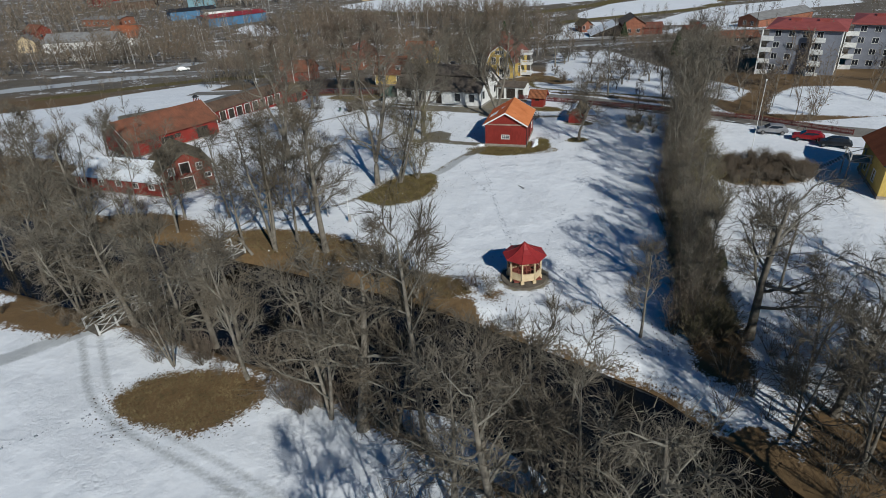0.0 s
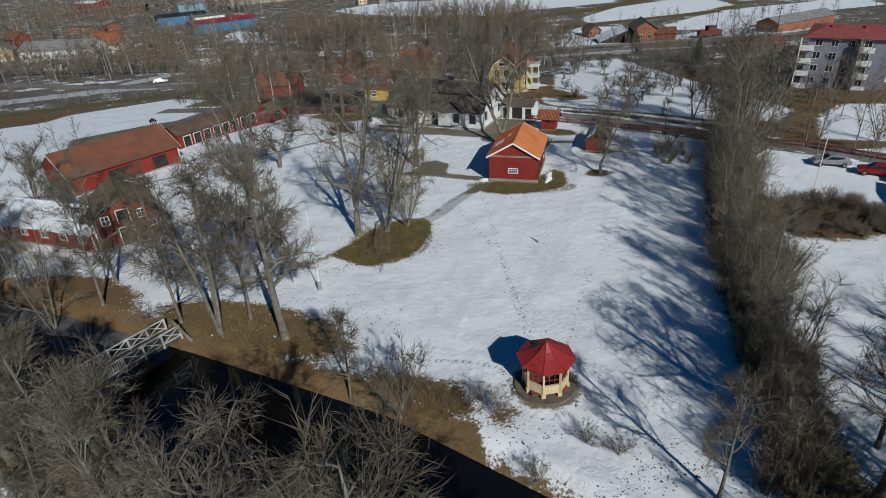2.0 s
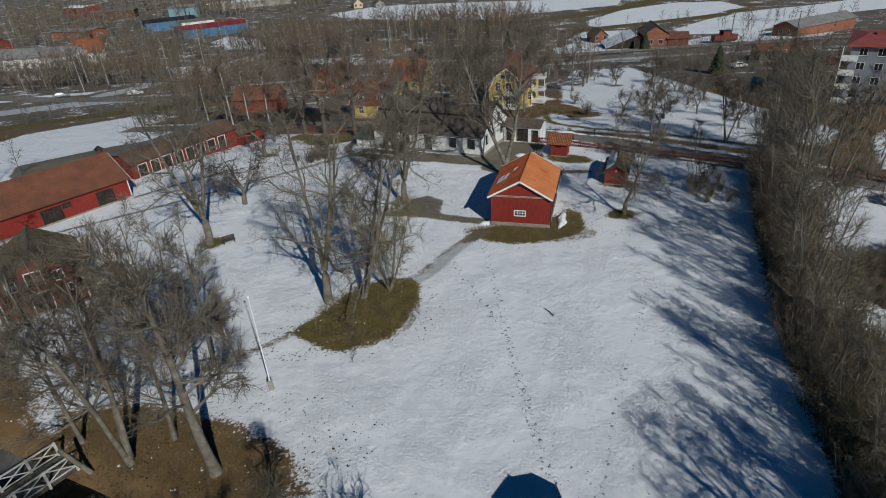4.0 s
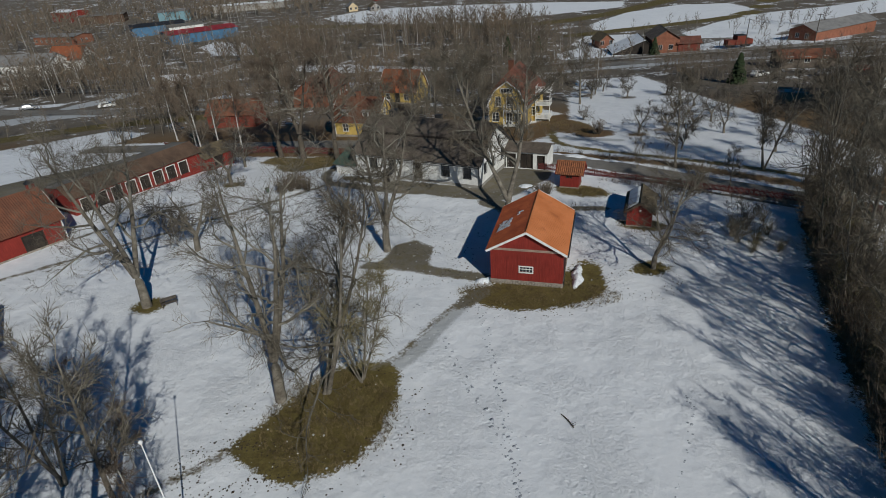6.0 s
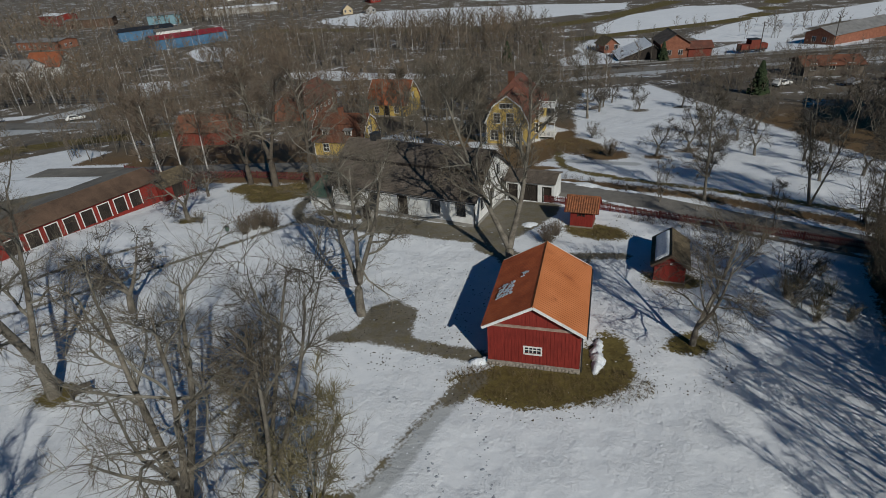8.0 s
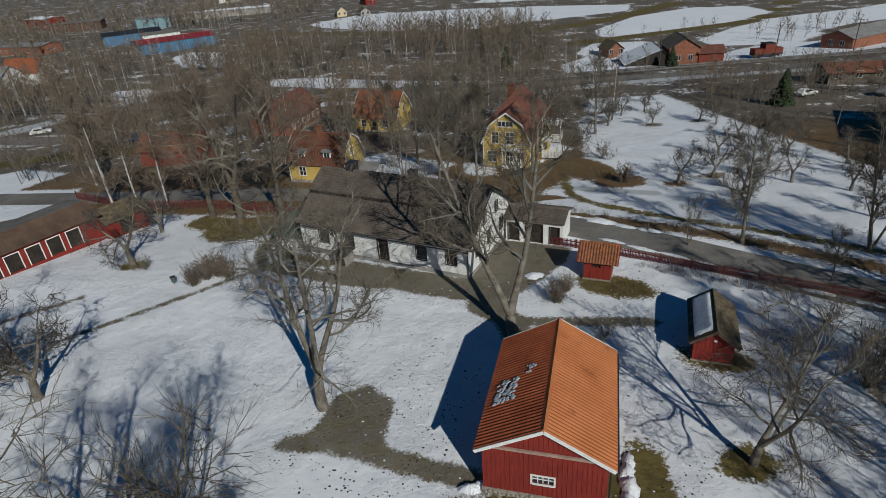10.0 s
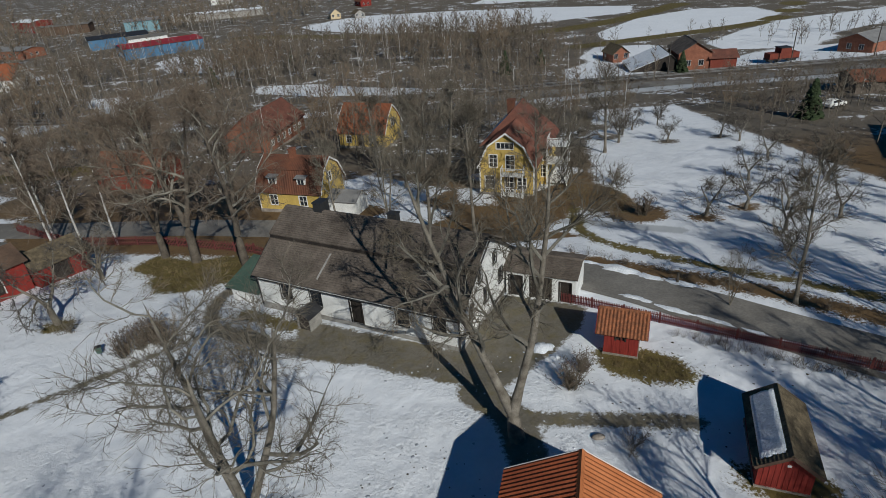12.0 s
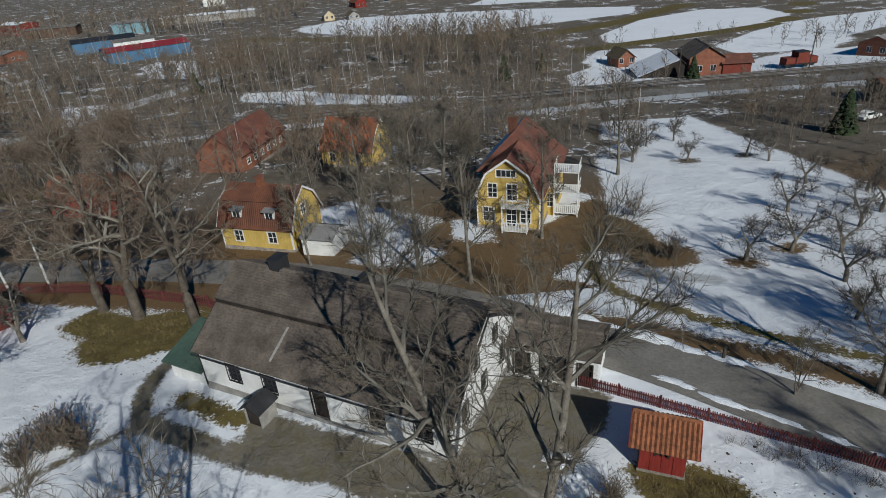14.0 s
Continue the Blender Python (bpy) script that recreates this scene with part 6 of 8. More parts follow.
cupola()
doors = [(1.0 + 2.05 * i, 0.05, 1.35, 1.85, "door", 2, 1) for i in range(8)]
gabled("garage_row", "row of red garages with white-framed dark doors", "garage", pose(-48.3, 113.2, -0.1, 0, 0, -32.5), 6.0, 19.0, [(0, 3.0), (4.2, 3.6), (6.0, 2.5)], M_RED, (M_SLABROOF, M_BROWNROOF), "plain", {"right": doors}, 0.4, 0.3, None, 0)
gabled("red_lean_shed", "low red shed at the end of the garage row", "shed", pose(-36.0, 128.2, -0.8, 0, 0, -32.5), 4.4, 5.0, [(0, 2.0), (2.2, 3.0), (4.4, 2.0)], M_RED, M_MOSSROOF, "plain", {"right": [(1.6, 0.05, 1.5, 1.7, "dark", 2, 1)]}, 0.3, 0.2, None, 0)

# old barn by the river with a low wing
gabled("old_red_barn", "weathered red barn gable with white-framed openings", "barn", pose(-38.2, 73.6, 0, 0, 0, 33), 6.8, 8.0, [(0, 3.4), (3.4, 5.6), (6.8, 3.4)], M_RED_OLD, M_MOSSROOF, "plain",
       {"front": [(1.0, 2.9, 0.7, 0.9, "window", 2, 2), (2.6, 2.7, 1.2, 1.5, "door", 2, 1), (4.7, 2.9, 0.7, 0.9, "window", 2, 2), (2.4, 0.1, 1.5, 2.0, "door", 2, 1), (5.5, 1.6, 0.8, 0.6, "window", 2, 1)]}, 0.35, 0.3, None, 0.2, corner=M_WHITE)
gabled("low_red_wing", "low red barn wing with a snow-covered roof", "barn", pose(-38.6, 73.4, 0, 0, 0, 70), 7.5, 15.5, [(0, 2.3), (3.75, 3.6), (7.5, 2.3)], M_RED, M_SNOWROOF, "plain",
       {"left": [(1.2, 1.1, 0.9, 0.7, "window", 2, 1), (4.4, 1.1, 0.9, 0.7, "window", 2, 1), (7.6, 1.1, 0.9, 0.7, "window", 2, 1), (10.6, 1.1, 0.9, 0.7, "window", 2, 1), (13.4, 1.1, 0.9, 0.7, "window", 2, 1)]}, 0.4, 0.3, None, 0.2, corner=M_WHITE)


def balcony(parent, x, y, z, w, d, m=None, rails=9):
    """A white balcony: slab, posts and a slatted front."""
    b = part("balcony", box(bmesh.new(), x, x + w, y - d, y, z - 0.12, z), M_WHITE, parent, m=m)
    bm = bmesh.new()
    for k in range(rails + 1):
        c = x + 0.03 + (w - 0.06) * k / rails
        box(bm, c - 0.03, c + 0.03, y - d - 0.02, y - d + 0.02, z, z + 0.85)
    box(bm, x, x + w, y - d - 0.03, y - d + 0.03, z + 0.85, z + 0.93)
    for c in (x + 0.03, x + w - 0.03):
        box(bm, c - 0.03, c + 0.03, y - d, y, z + 0.85, z + 0.93)
        for k in range(1, 4):
            box(bm, c - 0.02, c + 0.02, y - d * k / 4 - 0.02, y - d * k / 4 + 0.02, z, z + 0.85)
    part("railing", bm, M_WHITE, b)
    for c in (x + 0.06, x + w - 0.06):
        part("post", box(bmesh.new(), c - 0.06, c + 0.06, y - d, y - d + 0.12, z - 2.6, z - 0.12), M_WHITE, b)
    return b


def villa():
    m = pose(11.5, 144, -2.1, 0, 0, -20)
    h = gabled("yellow_villa", "yellow boarded villa with white balconies and a red tile roof", "house", m, 6.7, 6.0, [(0, 3.9), (1.15, 6.3), (3.35, 7.9), (5.55, 6.3), (6.7, 3.9)], M_YELLOW, M_TILE_RED, "tile",
               {"front": [(0.7, 1.0, 1.1, 1.5, "window", 2, 3), (3.2, 0.4, 1.0, 2.1, "window", 2, 3), (4.7, 1.0, 1.0, 1.4, "window", 2, 3), (1.3, 3.7, 0.9, 1.5, "window", 2, 3), (3.3, 3.4, 1.0, 1.8, "window", 2, 3), (2.2, 6.0, 2.0, 0.7, "window", 4, 1)]}, 0.4, 0.4, M_WHITE, 0.4, corner=M_WHITE)
    balcony(h, 2.9, -0.05, 3.1, 2.7, 1.2)
    balcony(h, 2.9, -0.05, 0.55, 2.7, 1.2)
    # main block behind, its ridge running the same way but higher
    g = part("wing", wall_mesh([(0, 4.8), (7.9, 4.8)], [(7.0, 1.0, 0.8, 1.5), (7.0, 3.2, 0.8, 1.4)], 0.2, -0.4), M_YELLOW, h, m=pose(-0.5, 4.6, 0))
    for x, z, hh in ((7.0, 1.0, 1.5), (7.0, 3.2, 1.4)):
        window(g, x, z, 0.8, hh, 2, 3)
    for fm in (pose(7.4, 4.8, 0, 0, 0, 90), pose(-0.5, 11.6, 0, 0, 0, -90)):
        side = part("wing_side", wall_mesh([(0, 4.8), (6.8, 4.8)], [(2.6, 1.0, 1.0, 1.4), (2.6, 3.3, 1.0, 1.3)], 0.2, -0.4), M_YELLOW, h, m=fm)
        for z in (1.0, 3.3):
            window(side, 2.6, z, 1.0, 1.4 if z < 2 else 1.3, 2, 3)
    part("wing_back", wall_mesh([(0, 4.8), (4.5, 8.7), (7.9, 4.8)], [], 0.2, -0.4), M_YELLOW, h, m=pose(7.4, 11.8, 0, 0, 0, 180))
    for mt, lab, pts in ((M_TILE_RED, "", [(7.9, 4.2, 4.75), (7.9, 12.1, 4.75), (2.9, 12.1, 8.9), (2.9, 6.4, 8.9)]), (M_SNOWROOF, "roof slope under old snow", [(-1.1, 12.1, 4.75), (-1.1, 4.2, 4.75), (2.9, 6.4, 8.9), (2.9, 12.1, 8.9)]), (M_TILE_RED, "", [(-1.1, 4.2, 4.75), (3.4, 4.2, 4.75), (7.9, 4.2, 4.75), (2.9, 6.4, 8.9)])):
        hip = bmesh.new()
        hexa(hip, pts, [(x, y, z + 0.14) for x, y, z in pts])
        bmesh.ops.recalc_face_normals(hip, faces=hip.faces)
        part("roof", hip, mt, h, lab)
    chimney(h, 2.4, 7.4, 7.5, 9.9, 0.9, 0.7, M_TILE_OLD)
    for z in (0.5, 2.9, 5.2):
        balcony(h, 7.45, 6.6, z, 2.6, 2.4, rails=12)


villa()


def dormer(parent, y, z, x0=0.35):
    d = part("dormer", box(bmesh.new(), x0, x0 + 1.4, y - 0.55, y + 0.55, z, z + 1.15), M_WHITE, parent)
    part("pane", box(bmesh.new(), x0 - 0.03, x0 - 0.01, y - 0.38, y - 0.04, z + 0.18, z + 0.98), M_GLASS, d)
    part("pane", box(bmesh.new(), x0 - 0.03, x0 - 0.01, y + 0.04, y + 0.38, z + 0.18, z + 0.98), M_GLASS, d)
    bm = bmesh.new()
    hexa(bm, [(x0 - 0.25, y - 0.75, z + 1.15), (x0 + 1.6, y - 0.75, z + 1.5), (x0 + 1.6, y + 0.75, z + 1.5), (x0 - 0.25, y + 0.75, z + 1.15)], [(x0 - 0.25, y - 0.75, z + 1.22), (x0 + 1.6, y - 0.75, z + 1.57), (x0 + 1.6, y + 0.75, z + 1.57), (x0 - 0.25, y + 0.75, z + 1.22)])
    bmesh.ops.recalc_face_normals(bm, faces=bm.faces)
    part("dormer_roof", bm, M_GREYROOF, d)


def cottage():
    h = gabled("yellow_cottage", "yellow cottage with a red gambrel roof and two white dormers", "house", pose(-7.7, 141.0, -1.9, 0, 0, 71.8), 6.4, 8.4, [(0, 2.75), (1.3, 4.9), (3.2, 6.1), (5.1, 4.9), (6.4, 2.75)], M_YELLOW, M_TILE_OLD, "tile",
               {"left": [(1.6, 1.0, 0.95, 1.2, "window", 2, 2), (5.6, 1.0, 0.95, 1.2, "window", 2, 2)], "front": [(2.6, 3.2, 0.9, 1.1, "window", 2, 2)]}, 0.35, 0.3, M_WHITE, 0.35, corner=M_WHITE)
    dormer(h, 6.3, 3.2)
    dormer(h, 2.4, 3.2)
    chimney(h, 3.2, 4.6, 5.6, 7.0, 0.8, 0.6, M_TILE_OLD)


cottage()
gabled("white_annex", "small white outbuilding with a grey roof by the cottage", "outbuilding", pose(-3.4, 139.2, -1.8, 0, 0, 71.8), 3.4, 3.4, [(0, 1.9), (1.7, 2.6), (3.4, 1.9)], M_PLASTER, M_GREYROOF, "plain", {}, 0.2, 0.2)
gabled("orange_roofed_house", "yellow house with an orange half-hipped tile roof", "house", pose(-2.2, 171.0, -4.0, 0, 0, 68), 7.0, 8.6, [(0, 2.7), (1.6, 5.0), (3.5, 6.6), (5.4, 5.0), (7.0, 2.7)], M_YELLOW, M_TILE, "tile",
       {"left": [(1.4, 0.9, 0.9, 1.2, "window", 2, 2), (5.8, 0.9, 0.9, 1.2, "window", 2, 2), (3.6, 0.2, 1.0, 2.0, "dark", 1, 1)], "front": [(3.0, 3.2, 0.9, 1.1, "window", 2, 2)]}, 0.35, 0.3, M_WHITE, 0.3)
gabled("long_brick_barn", "long red barn with a red tile roof beyond the village road", "barn", pose(-30.5, 176.5, -4.6, 0, 0, -14), 8.0, 15, [(0, 3.2), (4, 6.2), (8, 3.2)], M_BRICK, M_TILE_RED, "plain", {"right": [(1.5 + 2.2 * i, 1.2, 0.9, 0.9, "window", 2, 2) for i in range(6)]}, 0.5, 0.3, None, 0.3)
gabled("red_road_shed", "low red shed with an old tile roof across the road", "shed", pose(-34.0, 157.5, -3.0, 0, 0, 82), 6.0, 10.0, [(0, 2.6), (3, 4.8), (6, 2.6)], M_RED_OLD, M_TILE_OLD, "plain", {}, 0.4, 0.3, None, 0)


def flats(x, y, z, turn, w, d, floors, label):
    """A block of flats with rendered walls, rows of windows, white bays of balconies and a low red roof."""
    h = floors * 2.35
    b = thing("apartment_block", pose(x, y, z, 0, 0, turn), label, "apartment building")
    holes = [(1.2 + 2.6 * i, 0.9 + 2.35 * f, 1.1, 1.15, "bare", 2, 1) for i in range(int((w - 1.5) / 2.6)) for f in range(floors)]
    side = [(1.2 + 3.0 * i, 0.9 + 2.35 * f, 1.1, 1.15, "bare", 2, 1) for i in range(int((d - 1.5) / 3.0)) for f in range(floors)]
    # fronts and backs take the shade-coloured render, the sides white plaster
    for fm, L, hs, mt in ((pose(0, 0, 0), w, holes, M_SHADEWALL), (pose(w, 0, 0, 0, 0, 90), d, side, M_PLASTER), (pose(w, d, 0, 0, 0, 180), w, [], M_SHADEWALL), (pose(0, d, 0, 0, 0, -90), d, side, M_PLASTER)):
        lo = 0.0 if L == w else 0.25
        wall = part("wall", wall_mesh([(lo, h), (L - lo, h)], hs, 0.25, -1.5), mt, b, m=fm)
        for hx, hzz, ww, hh, _, nx, ny in hs:
            window(wall, hx, hzz, ww, hh, nx, ny, 0.06)
    bm = bmesh.new()
    o = 0.7
    hexa(bm, [(-o, -o, h), (w + o, -o, h), (w + o, d + o, h), (-o, d + o, h)], [(-o, -o, h + 0.25), (w + o, -o, h + 0.25), (w + o, d + o, h + 0.25), (-o, d + o, h + 0.25)])
    hexa(bm, [(-o, -o, h + 0.25), (w + o, -o, h + 0.25), (w + o, d + o, h + 0.25), (-o, d + o, h + 0.25)], [(2, d / 2 - 0.2, h + 1.05), (w - 2, d / 2 - 0.2, h + 1.05), (w - 2, d / 2 + 0.2, h + 1.05), (2, d / 2 + 0.2, h + 1.05)])
    bmesh.ops.recalc_face_normals(bm, faces=bm.faces)
    part("roof", bm, M_PINKROOF, b)
    for bx in (-1.2, w * 0.62):
        bay = part("balcony_bay", box(bmesh.new(), bx, bx + 0.12, -1.5, 0, -1.0, h - 0.1), M_WHITE, b)
        for f in range(floors):
            part("balcony_floor", box(bmesh.new(), bx + 0.12, bx + 2.4, -1.5, -0.01, 2.35 * f + 0.1, 2.35 * f + 0.25), M_WHITE, bay)
            part("railing", box(bmesh.new(), bx + 0.12, bx + 2.4, -1.52, -1.46, 2.35 * f + 0.25, 2.35 * f + 1.1), M_WHITE, bay)
    for cx in (w * 0.3, w * 0.7):
        part("roof_hatch", box(bmesh.new(), cx - 1, cx + 1, d / 2 - 1.5, d / 2 - 0.3, h + 0.6, h + 1.4), M_PINKROOF, b)
    return b


flats(71.8, 131.0, -1.1, -35, 13.5, 16, 4, "white apartment block with fronts coloured grey for shade and a red roof")
flats(90.5, 131.5, -1.2, -35, 15, 16, 4, "white apartment block with a red roof behind another")


def garden_house():
    h = gabled("yellow_garden_house", "yellow house with an orange roof and a grey outside stair", "house", pose(50.5, 61.5, 0, 0, 0, -22), 7.5, 10.0, [(0, 4.4), (3.75, 7.0), (7.5, 4.4)], M_YELLOW, M_TILE, "tile", {"left": [(2.0, 1.0, 1.0, 1.3, "window", 2, 2), (6.0, 1.0, 1.0, 1.3, "window", 2, 2)]}, 0.5, 0.5, M_BLACK, 0.4)
    b = part("stair_landing", box(bmesh.new(), -2.4, 0, 5.2, 8.2, 2.5, 2.62), M_GREYWOOD, h)
    bm = bmesh.new()
    for x, y in ((-2.3, 5.3), (-2.3, 8.1), (-0.2, 5.3), (-0.2, 8.1)):
        box(bm, x - 0.07, x + 0.07, y - 0.07, y + 0.07, 0, 3.5)
    for y in (5.3, 8.1):
        beam(bm, (-2.3, y, 2.62), (-0.2, y, 3.5), 0.06, 0.08)
        beam(bm, (-2.3, y, 3.5), (-0.2, y, 3.5), 0.06, 0.08)
    beam(bm, (-2.3, 5.3, 3.5), (-2.3, 8.1, 3.5), 0.06, 0.08)
    beam(bm, (-2.3, 5.3, 2.62), (-2.3, 8.1, 3.5), 0.06, 0.08)
    part("stair_frame", bm, M_GREYWOOD, b)
    st = bmesh.new()
    for k in range(12):
        box(st, -2.4 - 0.25 * k - 0.25, -2.4 - 0.25 * k, 7.0, 8.1, 2.42 - 0.2 * k, 2.47 - 0.2 * k)
    part("stair_treads", st, M_GREYWOOD, b)


garden_house()

# distant buildings
FAR = [  # name, label, category, x, y, turn, w, d, eave, apex, wall, roof
    ("railway_station", "orange brick station house with a dark roof", "station", 70.6, 231.9, -8, 8.2, 12, 4.4, 6.9, M_BRICK, M_SHINGLE),
    ("station_wing", "low red wing of the station house", "station", 79.2, 236.4, -98, 6, 6.5, 3.2, 4.6, M_RED_OLD, M_TILE_RED),
    ("rail_shed", "dark timber goods shed with a grey roof", "shed", 120.5, 244.5, -62, 9, 34, 3.4, 5.2, M_BRICK, M_GREYROOF),
    ("rail_hut", "small brown hut by the railway", "hut", 60.7, 256.2, 10, 5, 7, 2.6, 4.6, M_BRICK, M_MOSSROOF),
    ("orange_roofed_farmhouse", "white farmhouse with an orange tile roof", "house", -141, 288, 80, 10, 15, 4, 8.5, M_PLASTER, M_TILE),
    ("grey_workshop", "long pale workshop with a grey roof", "workshop", -148, 278, 85, 12, 34, 4.5, 7.5, M_PLASTER, M_GREYROOF),
    ("cream_house", "cream house with a grey gable roof", "house", -196, 284, 20, 8, 9, 4.5, 7.5, M_CREAM, M_GREYROOF),
    ("white_garage", "low white garage in front of the workshop", "garage", -147, 253, 80, 6, 10, 2.8, 3.6, M_PLASTER, M_GREYROOF),
    ("blue_warehouse", "blue industrial shed with a dark roof", "warehouse", -172, 398, -60, 16, 28, 5, 6, M_BLUE, M_BLACK),
    ("white_workshop", "white workshop with dark windows beside the blue shed", "workshop", -146, 386, -60, 12, 18, 5, 5.6, M_PLASTER, M_SLABROOF),
    ("red_canopy_store", "long low store with a red canopy roof and blue end", "store", -138, 358, -55, 20, 34, 4.6, 5.6, M_BLUE, M_REDROOF),
    ("red_works_building", "red sheet-clad industrial building with snowy roof", "warehouse", -262, 500, 60, 14, 24, 7, 8, M_RED, M_SNOWROOF),
    ("turquoise_warehouse", "turquoise industrial shed with a snowy roof", "warehouse", -186, 476, -75, 14, 20, 6, 7, M_TURQ, M_GREYROOF),
    ("red_bungalow", "low house with a red roof beyond the orchard", "house", 98, 184, 80, 8, 12, 2.2, 3.4, M_SHINGLE, M_TILE_OLD),
    ("pale_farmhouse", "small pale house at the field edge", "house", -52, 446, 20, 6, 7, 3, 5.5, M_CREAM, M_GREYROOF),
    ("dark_farmhouse", "small dark house at the field edge", "house", -37, 440, 20, 6, 8, 2.6, 4.6, M_GREYWOOD, M_MOSSROOF),
    ("dark_farm_building", "dark farm building on the far hill", "barn", 20, 520, 80, 12, 40, 5, 8, M_SHINGLE, M_GREYROOF),
    ("white_farmhouse", "white house on the far hill", "house", 190, 470, 20, 10, 12, 5, 8, M_PLASTER, M_GREYROOF),
    ("red_farm_barn", "red barn on the far hill", "barn", 215, 455, 70, 10, 24, 4, 7, M_RED, M_TILE_OLD),
    ("red_village_house", "red house behind the distant trees", "house", -215, 330, 60, 9, 12, 4, 7, M_RED_OLD, M_TILE_OLD),
    ("flat_roofed_school", "low pale school with a snowy flat roof", "school", -168, 506, -80, 12, 60, 4, 4.6, M_GREYWOOD, M_SNOWROOF),
    ("brown_hall", "low brown hall with a pale roof", "warehouse", -248, 490, -78, 12, 30, 5, 5.6, M_BROWNROOF, M_SLABROOF),
    ("brick_workshop", "brick workshop with a low grey roof", "workshop", -190, 372, 70, 12, 30, 4, 5, M_BRICK, M_GREYROOF),
    ("red_cottage", "small red cottage among distant trees", "house", -40, 505, 30, 8, 10, 3.5, 6.5, M_RED, M_TILE_OLD),
    ("white_farmhouse", "white farmhouse on the far hill", "house", 110, 505, 10, 9, 12, 4.5, 7.5, M_PLASTER, M_TILE_OLD),
    ("grey_barn", "long grey barn on the far hill", "barn", 150, 520, 80, 10, 30, 4.5, 7, M_GREYWOOD, M_GREYROOF),
    ("tower_block", "pale block of flats beyond the woods", "apartment building", -170, 590, 10, 16, 12, 14, 14.6, M_PLASTER, M_GREYROOF),
]
for name, label, cat, x, y, turn, w, d, eave, apex, wm, rm in FAR:
    n = int(d // 4)
    gabled(name, label, cat, pose(x, y, hz(x, y), 0, 0, turn), w, d, [(0, eave), (w / 2, apex), (w, eave)], wm, rm, "plain",
           {"left": [(1.2 + 3.8 * i, 1.1, 1.2, 1.4, "bare", 2, 1) for i in range(n)], "front": [(w / 2 - 2.2, 1.1, 1.2, 1.4, "bare", 2, 1), (w / 2 + 1.0, 1.1, 1.2, 1.4, "bare", 2, 1)]}, 0.5, 0.5)


gabled("engine_shed", "low dark shed with a wide snow-covered roof", "shed", pose(59.4, 234.6, hz(62, 240), 0, 0, -8), 11.0, 14.0, [(0, 0.9), (9.6, 4.6), (11.0, 3.4)], M_DARKDOOR, (M_SNOWROOF, M_SHINGLE), "plain", {}, 0.4, 0.4)

